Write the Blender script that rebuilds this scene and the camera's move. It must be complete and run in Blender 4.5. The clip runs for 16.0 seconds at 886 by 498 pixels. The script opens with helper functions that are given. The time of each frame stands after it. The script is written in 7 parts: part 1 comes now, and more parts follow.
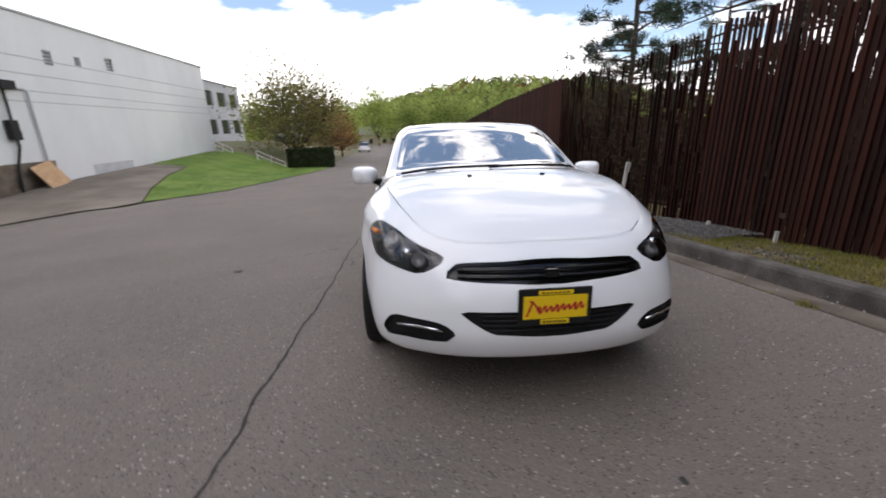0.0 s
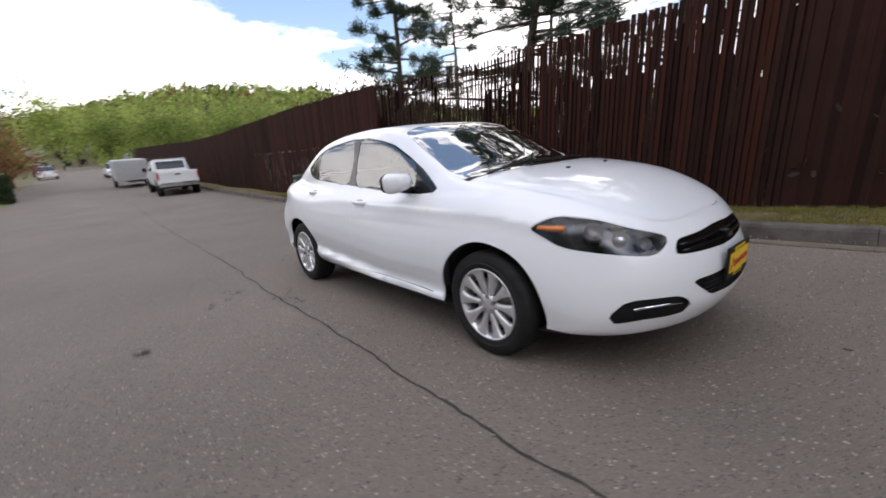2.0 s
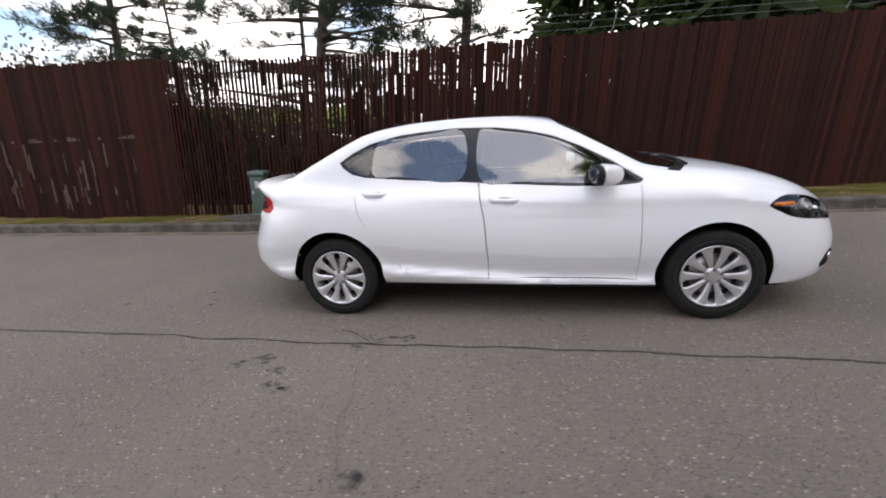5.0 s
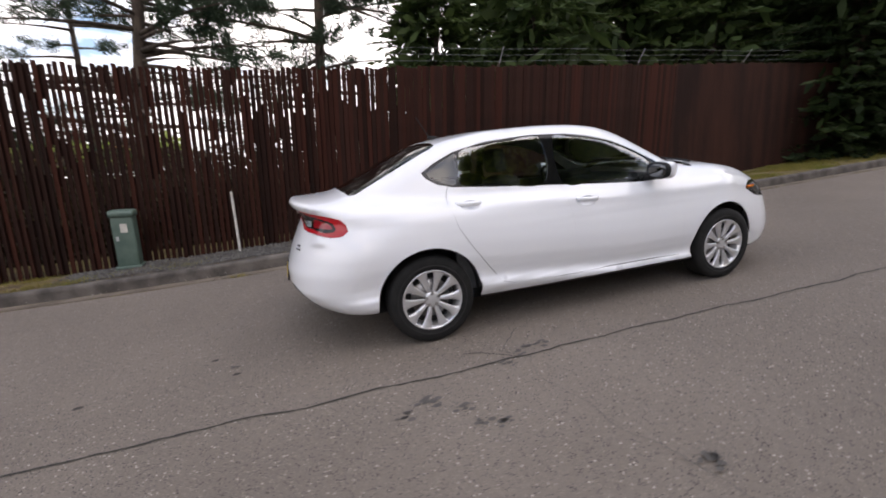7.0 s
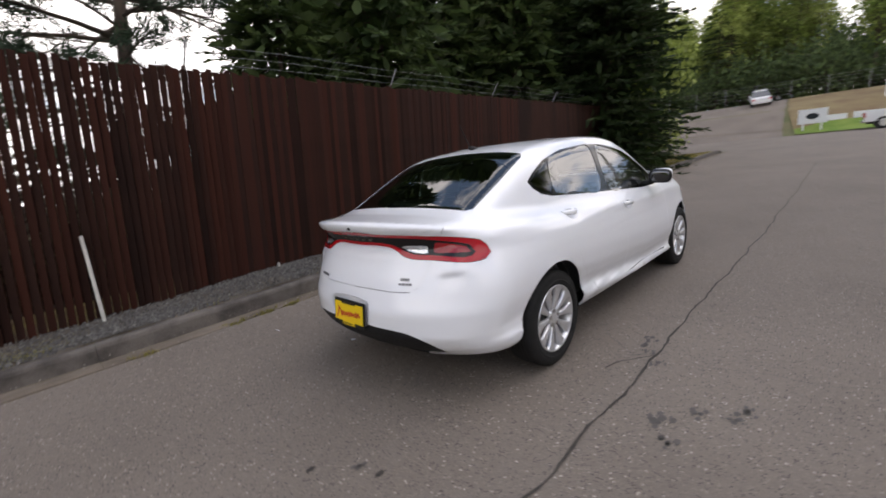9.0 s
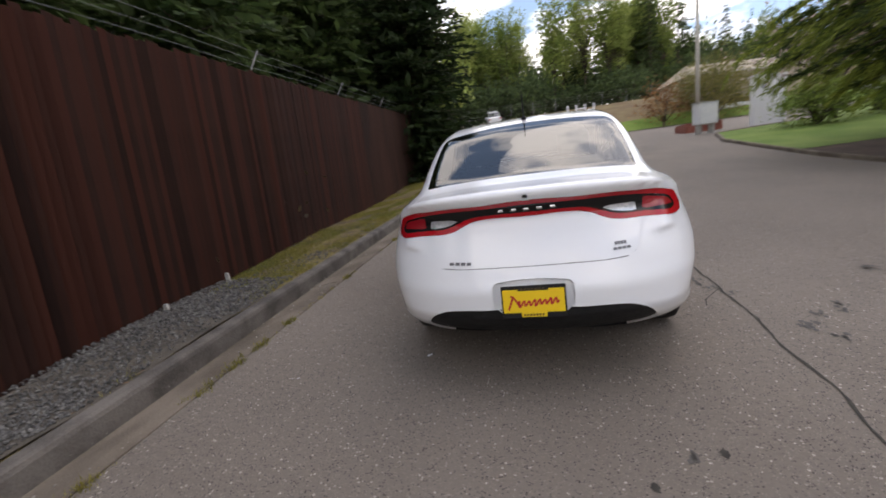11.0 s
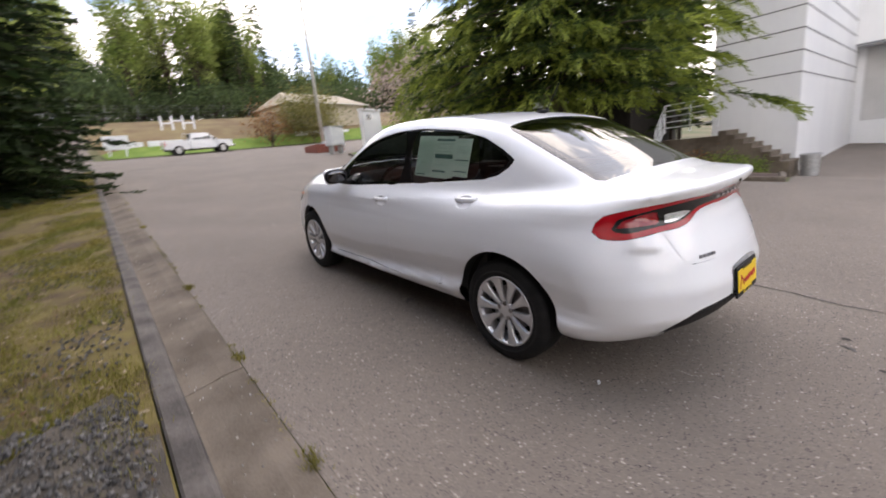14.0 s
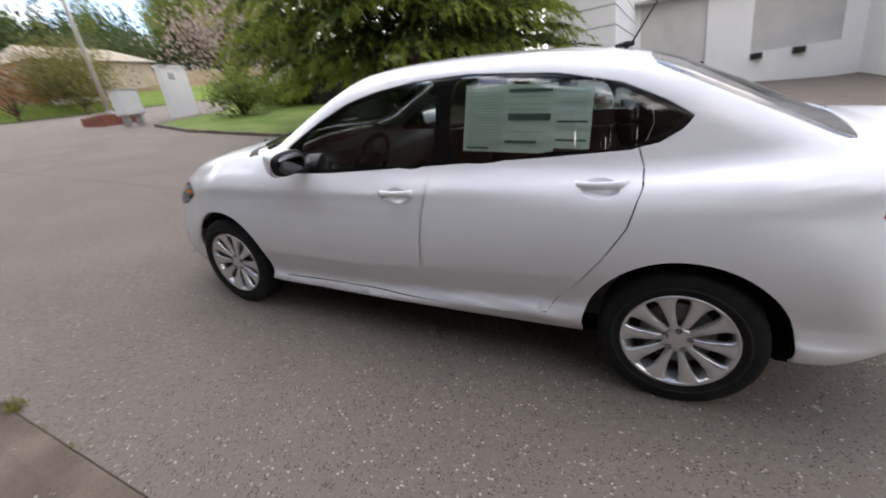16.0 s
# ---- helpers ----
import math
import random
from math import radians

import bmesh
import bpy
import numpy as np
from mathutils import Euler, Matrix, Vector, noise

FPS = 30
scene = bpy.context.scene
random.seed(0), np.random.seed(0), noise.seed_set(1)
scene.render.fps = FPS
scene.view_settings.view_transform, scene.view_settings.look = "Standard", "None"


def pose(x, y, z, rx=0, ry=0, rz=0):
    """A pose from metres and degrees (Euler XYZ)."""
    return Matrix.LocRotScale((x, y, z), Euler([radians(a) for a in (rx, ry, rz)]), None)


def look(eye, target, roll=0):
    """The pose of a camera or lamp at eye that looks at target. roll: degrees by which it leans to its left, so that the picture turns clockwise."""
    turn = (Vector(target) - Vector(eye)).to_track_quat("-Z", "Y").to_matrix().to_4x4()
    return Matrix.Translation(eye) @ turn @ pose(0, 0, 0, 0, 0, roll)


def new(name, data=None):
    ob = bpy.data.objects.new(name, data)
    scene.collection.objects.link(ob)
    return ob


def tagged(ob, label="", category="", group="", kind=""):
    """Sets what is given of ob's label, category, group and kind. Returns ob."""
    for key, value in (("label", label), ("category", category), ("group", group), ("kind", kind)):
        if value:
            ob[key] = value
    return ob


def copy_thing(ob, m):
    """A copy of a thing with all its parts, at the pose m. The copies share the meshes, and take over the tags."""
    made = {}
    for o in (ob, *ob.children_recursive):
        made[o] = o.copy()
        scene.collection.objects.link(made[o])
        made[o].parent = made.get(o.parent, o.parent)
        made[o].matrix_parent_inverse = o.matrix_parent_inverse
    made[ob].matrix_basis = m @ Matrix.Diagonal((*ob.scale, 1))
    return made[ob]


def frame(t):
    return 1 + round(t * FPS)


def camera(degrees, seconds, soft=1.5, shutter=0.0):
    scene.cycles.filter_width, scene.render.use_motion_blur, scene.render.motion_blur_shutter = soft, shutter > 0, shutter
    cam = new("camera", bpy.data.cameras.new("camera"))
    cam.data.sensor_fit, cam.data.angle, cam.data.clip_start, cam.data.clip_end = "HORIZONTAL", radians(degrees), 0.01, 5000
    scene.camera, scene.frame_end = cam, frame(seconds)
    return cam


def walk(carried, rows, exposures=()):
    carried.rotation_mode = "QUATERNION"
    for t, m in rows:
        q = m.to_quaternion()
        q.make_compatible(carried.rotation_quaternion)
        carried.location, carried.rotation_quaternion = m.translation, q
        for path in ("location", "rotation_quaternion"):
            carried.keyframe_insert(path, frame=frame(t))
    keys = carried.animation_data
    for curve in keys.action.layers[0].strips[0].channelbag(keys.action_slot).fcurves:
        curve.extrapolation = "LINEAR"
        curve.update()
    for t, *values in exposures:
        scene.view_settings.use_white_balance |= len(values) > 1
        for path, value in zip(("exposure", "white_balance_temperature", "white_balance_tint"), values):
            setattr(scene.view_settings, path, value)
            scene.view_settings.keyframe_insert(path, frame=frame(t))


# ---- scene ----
cam = camera(94.3, 16.0, soft=1.7, shutter=.5)
SKY, SUN = .15, 1.0
EXPOSURES = ((0, 0.31, 6710, 15), (2, 0.33, 6660, 15), (4, 0.47, 6710, 16), (6.5, 0.46, 6910, 18), (8.5, 0.33, 6860, 16), (11.5, 0.47, 6980, 16), (12.5, 0.69, 7020, 17), (13.5, 0.99, 7070, 18), (15, 0.99, 7030, 17), (16, 0.97, 6980, 16))
PATH = [
    (0, (-0.617, -3.936, 1.131), (-0.434, -1.988, 0.713), -1.4),
    (0.5, (-1.021, -3.773, 1.161), (-0.625, -1.858, 0.743), -4.4),
    (1, (-1.505, -3.607, 1.181), (-0.826, -1.785, 0.713), -6.0),
    (1.5, (-1.988, -3.306, 1.183), (-1.041, -1.623, 0.661), -5.8),
    (2, (-2.464, -2.979, 1.197), (-1.239, -1.462, 0.749), -5.8),
    (2.5, (-2.871, -2.499, 1.247), (-1.481, -1.134, 0.793), -7.2),
    (3, (-3.204, -2.01, 1.224), (-1.583, -0.898, 0.856), -6.8),
    (3.5, (-3.463, -1.473, 1.251), (-1.725, -0.553, 0.891), -5.8),
    (4, (-3.686, -0.935, 1.27), (-1.831, -0.301, 0.873), -5.1),
    (4.2, (-3.73, -0.787, 1.288), (-1.859, -0.211, 0.876), -4.7),
    (6.3, (-3.762, 1.354, 1.334), (-1.829, 1.077, 0.902), -3.9),
    (6.5, (-3.697, 1.535, 1.312), (-1.772, 1.136, 0.946), -4.7),
    (7, (-3.535, 2.04, 1.313), (-1.667, 1.483, 0.864), -5.2),
    (7.5, (-3.298, 2.494, 1.327), (-1.515, 1.71, 0.874), -5.6),
    (8, (-2.969, 2.93, 1.356), (-1.261, 1.982, 0.928), -5.1),
    (8.5, (-2.62, 3.268, 1.36), (-1.072, 2.084, 0.911), -5.2),
    (9, (-2.163, 3.59, 1.372), (-0.773, 2.212, 0.964), -6.3),
    (9.2, (-1.982, 3.701, 1.358), (-0.665, 2.249, 0.962), -7.3),
    (11.3, (0.239, 4.295, 1.308), (0.498, 2.368, 0.843), -4.7),
    (11.5, (0.445, 4.301, 1.306), (0.545, 2.356, 0.852), -2.1),
    (12, (0.977, 4.203, 1.316), (0.805, 2.268, 0.843), -2.2),
    (12.5, (1.463, 4.029, 1.316), (1.024, 2.159, 0.757), -1.1),
    (13, (1.947, 3.661, 1.317), (1.25, 1.875, 0.747), 1.0),
    (13.5, (2.32, 3.293, 1.339), (1.354, 1.684, 0.648), 1.6),
    (14, (2.554, 2.887, 1.411), (1.344, 1.401, 0.836), -4.0),
    (14.5, (2.782, 2.457, 1.369), (1.409, 1.105, 0.834), -3.8),
    (15, (2.769, 2.021, 1.425), (1.365, 0.771, 0.742), -4.2),
    (15.3, (2.776, 1.731, 1.415), (1.301, 0.571, 0.726), -4.7),
    (15.5, (2.71, 1.565, 1.402), (1.16, 0.485, 0.76), -5.6),
    (16, (2.505, 1.185, 1.435), (0.895, 0.314, 0.629), -5.5),
]

# ---- the lie of the land: the road falls to the north and leans to its kerb ----
ROAD = Vector((-.02, -.08, 1)).rotation_difference(Vector((0, 0, 1))).to_matrix().to_4x4()


def walk_rows():
    return [(t, ROAD @ look(eye, target, roll)) for t, eye, target, roll in PATH]


walk(cam, walk_rows(), EXPOSURES)

# ---- sky and sun ----
world = bpy.data.worlds.new("world")
scene.world = world
world.use_nodes = True
wn, wl = world.node_tree.nodes, world.node_tree.links
sky = wn.new("ShaderNodeTexSky")
sky.sky_type, sky.sun_disc = "NISHITA", False
sky.sun_elevation, sky.sun_rotation = radians(60), radians(243)
sky.air_density, sky.dust_density, sky.ozone_density = 1.0, 0.6, 1.5
coords = wn.new("ShaderNodeTexCoord")
squash = wn.new("ShaderNodeMapping")
squash.inputs["Scale"].default_value = (1, 1, 2.6)
squash.inputs["Location"].default_value = (.35, .1, .2)
cloud = wn.new("ShaderNodeTexNoise")
cloud.inputs["Scale"].default_value, cloud.inputs["Detail"].default_value, cloud.inputs["Roughness"].default_value = 3.0, 8, .55
cover = wn.new("ShaderNodeValToRGB")
cover.color_ramp.elements[0].position, cover.color_ramp.elements[1].position = .362, .442
shade = wn.new("ShaderNodeTexNoise")
shade.inputs["Scale"].default_value, shade.inputs["Detail"].default_value = 3.4, 6
tone = wn.new("ShaderNodeMixRGB")
tone.inputs[1].default_value, tone.inputs[2].default_value = (6.4, 6.7, 7.2, 1), (16.5, 16.2, 15.8, 1)
haze = wn.new("ShaderNodeMixRGB")
haze.inputs[0].default_value, haze.inputs[2].default_value = .2, (3.6, 5.4, 7.6, 1)
mixed = wn.new("ShaderNodeMixRGB")
wl.new(coords.outputs["Generated"], squash.inputs["Vector"])
for n in (cloud, shade):
    wl.new(squash.outputs["Vector"], n.inputs["Vector"])
height = wn.new("ShaderNodeSeparateXYZ")
thinner = wn.new("ShaderNodeMath")
thinner.operation, thinner.inputs[1].default_value = "MULTIPLY_ADD", -.19
wl.new(coords.outputs["Generated"], height.inputs[0])
wl.new(height.outputs["Z"], thinner.inputs[0])
wl.new(cloud.outputs["Fac"], thinner.inputs[2])
wl.new(thinner.outputs[0], cover.inputs["Fac"])
wl.new(shade.outputs["Fac"], tone.inputs["Fac"])
wl.new(cover.outputs["Color"], mixed.inputs["Fac"])
wl.new(sky.outputs["Color"], haze.inputs[1])
wl.new(haze.outputs["Color"], mixed.inputs[1])
wl.new(tone.outputs["Color"], mixed.inputs[2])
wl.new(mixed.outputs["Color"], wn["Background"].inputs["Color"])
wn["Background"].inputs["Strength"].default_value = SKY

sun = new("sun", bpy.data.lights.new("sun", "SUN"))
sun.data.energy, sun.data.angle, sun.data.color = SUN, radians(75), (1, .96, .9)
sun.matrix_world = look((-24, -12, 48), (0, 0, 0))


# ---- materials ----
def rgba(c):
    return (*c, 1) if len(c) == 3 else c


def material(name, c1, c2=None, rough=.6, metal=0.0, scale=8.0, fine=90.0, bump=0.0, coat=0.0, spec=.5, vary=0.0, island=False, c3=None, stretch=(1, 1, 1), rough_vary=0.0, patch=.6):
    """A procedural surface: two tones mixed at a coarse and a fine scale, relief, and a shift from piece to piece."""
    m = bpy.data.materials.new(name)
    m.use_nodes = True
    n, l = m.node_tree.nodes, m.node_tree.links
    b = n["Principled BSDF"]
    b.inputs["Roughness"].default_value, b.inputs["Metallic"].default_value = rough, metal
    b.inputs["Coat Weight"].default_value, b.inputs["Coat Roughness"].default_value = coat, .03
    b.inputs["Specular IOR Level"].default_value = spec
    b.inputs["Base Color"].default_value = rgba(c1)
    if c2 is None:
        return m
    tc, mp = n.new("ShaderNodeTexCoord"), n.new("ShaderNodeMapping")
    mp.inputs["Scale"].default_value = stretch
    l.new(tc.outputs["Object"], mp.inputs["Vector"])
    big, small = n.new("ShaderNodeTexNoise"), n.new("ShaderNodeTexNoise")
    big.inputs["Scale"].default_value, big.inputs["Detail"].default_value = scale, 5
    small.inputs["Scale"].default_value, small.inputs["Detail"].default_value = fine, 4
    for t in (big, small):
        l.new(mp.outputs["Vector"], t.inputs["Vector"])
    ramp = n.new("ShaderNodeValToRGB")
    ramp.color_ramp.elements[0].position, ramp.color_ramp.elements[1].position = .5 - patch * .25, .5 + patch * .25
    l.new(big.outputs["Fac"], ramp.inputs["Fac"])
    add = n.new("ShaderNodeMath")
    add.operation = "MULTIPLY_ADD"
    l.new(small.outputs["Fac"], add.inputs[0])
    add.inputs[1].default_value = .8
    l.new(ramp.outputs["Color"], add.inputs[2])
    off = n.new("ShaderNodeMath")
    off.operation, off.use_clamp = "SUBTRACT", True
    l.new(add.outputs[0], off.inputs[0])
    off.inputs[1].default_value = .4
    mix = n.new("ShaderNodeMixRGB")
    mix.inputs[1].default_value, mix.inputs[2].default_value = rgba(c1), rgba(c2)
    l.new(off.outputs[0], mix.inputs["Fac"])
    last = mix
    if vary:
        rnd = n.new("ShaderNodeNewGeometry") if island else n.new("ShaderNodeObjectInfo")
        hsv = n.new("ShaderNodeHueSaturation")
        span = n.new("ShaderNodeMapRange")
        span.inputs["To Min"].default_value, span.inputs["To Max"].default_value = 1 - vary, 1 + vary
        l.new(rnd.outputs["Random Per Island" if island else "Random"], span.inputs["Value"])
        l.new(span.outputs["Result"], hsv.inputs["Value"])
        l.new(last.outputs["Color"], hsv.inputs["Color"])
        last = hsv
        if c3:
            third = n.new("ShaderNodeMixRGB")
            pick = n.new("ShaderNodeMath")
            pick.operation = "FRACT"
            mul = n.new("ShaderNodeMath")
            mul.operation, mul.inputs[1].default_value = "MULTIPLY", 7.3
            l.new(rnd.outputs["Random Per Island" if island else "Random"], mul.inputs[0])
            l.new(mul.outputs[0], pick.inputs[0])
            sq = n.new("ShaderNodeMath")
            sq.operation, sq.inputs[1].default_value = "POWER", 2.0
            l.new(pick.outputs[0], sq.inputs[0])
            l.new(sq.outputs[0], third.inputs["Fac"])
            l.new(last.outputs["Color"], third.inputs[1])
            third.inputs[2].default_value = rgba(c3)
            last = third
    l.new(last.outputs["Color"], b.inputs["Base Color"])
    if rough_vary:
        rr = n.new("ShaderNodeMapRange")
        rr.inputs["To Min"].default_value, rr.inputs["To Max"].default_value = rough - rough_vary, rough + rough_vary
        l.new(off.outputs[0], rr.inputs["Value"])
        l.new(rr.outputs["Result"], b.inputs["Roughness"])
    if bump:
        bp = n.new("ShaderNodeBump")
        bp.inputs["Strength"].default_value, bp.inputs["Distance"].default_value = min(1, bump), .01
        l.new(small.outputs["Fac"], bp.inputs["Height"])
        l.new(bp.outputs["Normal"], b.inputs["Normal"])
    return m


def glass(name, tint, rough=.0, ior=1.45, mirror=.0):
    """A thin pane: tinted see-through with a gloss that grows at grazing angles."""
    m = bpy.data.materials.new(name)
    m.use_nodes = True
    n, l = m.node_tree.nodes, m.node_tree.links
    n.remove(n["Principled BSDF"])
    clear, gloss, mix, fr = n.new("ShaderNodeBsdfTransparent"), n.new("ShaderNodeBsdfGlossy"), n.new("ShaderNodeMixShader"), n.new("ShaderNodeFresnel")
    clear.inputs["Color"].default_value = rgba(tint)
    gloss.inputs["Roughness"].default_value = rough
    fr.inputs["IOR"].default_value = ior
    fac = fr.outputs["Fac"]
    if mirror:
        add = n.new("ShaderNodeMath")
        add.operation, add.inputs[1].default_value, add.use_clamp = "ADD", mirror, True
        l.new(fac, add.inputs[0])
        fac = add.outputs[0]
    l.new(fac, mix.inputs["Fac"])
    l.new(clear.outputs[0], mix.inputs[1])
    l.new(gloss.outputs[0], mix.inputs[2])
    l.new(mix.outputs[0], n["Material Output"].inputs["Surface"])
    return m


def leafage(name, c1, c2, scale=1.0, vary=.4, glow=.45):
    """Foliage that lets some light through."""
    m = material(name, c1, c2, rough=.65, scale=scale, vary=vary, island=True, spec=.3)
    n, l = m.node_tree.nodes, m.node_tree.links
    b = n["Principled BSDF"]
    src = b.inputs["Base Color"].links[0].from_socket
    tr, mix = n.new("ShaderNodeBsdfTranslucent"), n.new("ShaderNodeMixShader")
    l.new(src, tr.inputs["Color"])
    mix.inputs["Fac"].default_value = glow
    l.new(b.outputs[0], mix.inputs[1])
    l.new(tr.outputs[0], mix.inputs[2])
    l.new(mix.outputs[0], n["Material Output"].inputs["Surface"])
    return m


WHITE_PAINT = material("white_car_paint", (.84, .85, .87), rough=.32, coat=1.0)
BLACK_GLOSS = material("black_gloss", (.007, .007, .0075), rough=.14, coat=.15, spec=.35)
BLACK_PLASTIC = material("black_plastic", (.009, .009, .0095), (.016, .016, .0165), spec=.25, rough=.6, scale=30, bump=.25)
DARK = material("dark_underside", (.012, .012, .012), (.02, .019, .018), rough=.85, scale=9)
RUBBER = material("tyre_rubber", (.008, .008, .008), (.015, .0145, .014), spec=.3, rough=.75, scale=14, fine=160, bump=.3)
ALLOY = material("silver_alloy", (.68, .68, .69), (.74, .74, .75), rough=.28, metal=.7, scale=20, coat=.3)
STEEL = material("brake_steel", (.3, .29, .28), (.42, .4, .39), rough=.4, metal=.9, scale=30)
CHROME = material("chrome", (.8, .8, .82), rough=.08, metal=1.0)
WINDOW = glass("tinted_side_glass", (.86, .92, .90), ior=1.52, mirror=.17)
QUARTER = glass("tinted_quarter_glass", (.30, .34, .33), ior=1.5, mirror=.05)
REAR_GLASS = glass("tinted_rear_glass", (.22, .28, .27), ior=1.5, mirror=.08)
SCREEN = glass("windscreen_glass", (.20, .24, .24), ior=1.6, mirror=.58)
LENS = glass("clear_lens", (.92, .93, .95), ior=1.5)
RED_LENS = material("red_lens", (.42, .004, .011), rough=.22, coat=.25)
RED_DARK = material("dark_red_lens", (.27, .006, .012), rough=.15, coat=.5)
CLEAR_LAMP = material("clear_lamp", (.9, .92, .95), (.5, .53, .57), rough=.12, scale=60, metal=.6, coat=1.0, stretch=(4, 1, 1))
AMBER = material("amber_reflector", (.8, .21, .018), rough=.25, coat=.4)
LAMP_BOWL = material("lamp_bowl", (.03, .03, .033), (.16, .16, .17), rough=.25, metal=.7, scale=12)
YELLOW = material("yellow_plate", (.85, .58, .01), rough=.4)
BADGE = material("dark_badge_metal", (.16, .16, .17), rough=.35, metal=.7)
RED_INK = material("red_script", (.5, .02, .02), rough=.5)
SEAT = material("black_seat_cloth", (.02, .02, .022), (.035, .035, .037), rough=.9, scale=30, fine=300, bump=.3)
DASH = material("grey_dash", (.09, .092, .095), (.12, .122, .125), rough=.7, scale=20, fine=250, bump=.2)
HEADLINER = material("light_headliner", (.42, .42, .41), (.48, .48, .47), rough=.9, scale=20)
PAPER = material("pale_green_paper", (.80, .97, .90), (.84, .98, .93), rough=.6, scale=10)
PAPER_INK = material("printed_bars", (.10, .22, .22), rough=.6)
PAPER_GREY = material("printed_lines", (.58, .78, .72), rough=.6)


# ---- mesh helpers ----
def part(name, bm, mat, parent, label="", smooth=False):
    """Links a bmesh as one mesh object under a thing or a part."""
    me = bpy.data.meshes.new(name)
    bm.to_mesh(me)
    bm.free()
    if smooth:
        for p in me.polygons:
            p.use_smooth = True
    for m in (mat if isinstance(mat, (list, tuple)) else [mat]):
        me.materials.append(m)
    ob = new(name, me)
    ob.parent = parent
    if label:
        tagged(ob, label)
    return ob


def soup(name, verts, faces, mat, parent=None, smooth=False):
    """One mesh object from arrays."""
    me = bpy.data.meshes.new(name)
    me.from_pydata([tuple(map(float, v)) for v in verts], [], [tuple(map(int, f)) for f in faces])
    me.update()
    for m in (mat if isinstance(mat, (list, tuple)) else [mat]):
        me.materials.append(m)
    if smooth:
        me.polygons.foreach_set("use_smooth", [True] * len(me.polygons))
    ob = new(name, me)
    ob.parent = parent
    return ob


def thing(name, m, label, category, group="", kind=""):
    """An empty that carries a thing's parts."""
    ob = new(name)
    ob.empty_display_size = .2
    ob.matrix_world = m
    return tagged(ob, label, category, group, kind)


def on_road(x, y, z=0.0, rz=0.0):
    """A pose that lies with the road."""
    return ROAD @ pose(x, y, z, 0, 0, rz)


def upright(x, y, z=0.0, rz=0.0):
    """A pose at a place of the road's frame, standing plumb."""
    return Matrix.Translation((ROAD @ Vector((x, y, z)))) @ pose(0, 0, 0, 0, 0, rz)


def box(bm, lo, hi, bevel=0.0, m=None):
    made = bmesh.ops.create_cube(bm, size=1)["verts"]
    s = [b - a for a, b in zip(lo, hi)]
    c = [(a + b) / 2 for a, b in zip(lo, hi)]
    for v in made:
        v.co = Vector([v.co[i] * s[i] + c[i] for i in range(3)])
        if m:
            v.co = m @ v.co
    if bevel:
        edges = list({e for v in made for e in v.link_edges})
        bmesh.ops.bevel(bm, geom=edges, offset=bevel, segments=2, affect="EDGES", profile=.7)
    return bm


def boxed(lo, hi, bevel=0.0):
    return box(bmesh.new(), lo, hi, bevel)


def tube(bm, pts, r, seg=8, r2=None):
    """A round bar along points, tapering from r to r2."""
    pts = [Vector(p) for p in pts]
    rings = []
    for i, p in enumerate(pts):
        d = (pts[min(i + 1, len(pts) - 1)] - pts[max(i - 1, 0)]).normalized()
        a = d.orthogonal().normalized() if abs(d.z) > .95 else d.cross(Vector((0, 0, 1))).normalized()
        b = d.cross(a)
        rr = float(r if r2 is None else r + (r2 - r) * i / (len(pts) - 1))
        rings.append([bm.verts.new(p + rr * (math.cos(2 * math.pi * k / seg) * a + math.sin(2 * math.pi * k / seg) * b)) for k in range(seg)])
    for q, w in zip(rings, rings[1:]):
        for k in range(seg):
            bm.faces.new((q[k], q[(k + 1) % seg], w[(k + 1) % seg], w[k]))
    bm.faces.new(rings[0][::-1])
    bm.faces.new(rings[-1])
    return bm


def lathe(bm, prof, seg=48, axis="x"):
    """A turned form from (along, radius) pairs about the x axis."""
    rings = []
    for a, r in prof:
        rings.append([bm.verts.new((a, r * math.cos(2 * math.pi * k / seg), r * math.sin(2 * math.pi * k / seg))) for k in range(seg)])
    for q, w in zip(rings, rings[1:]):
        for k in range(seg):
            bm.faces.new((q[k], w[k], w[(k + 1) % seg], q[(k + 1) % seg]))
    return bm

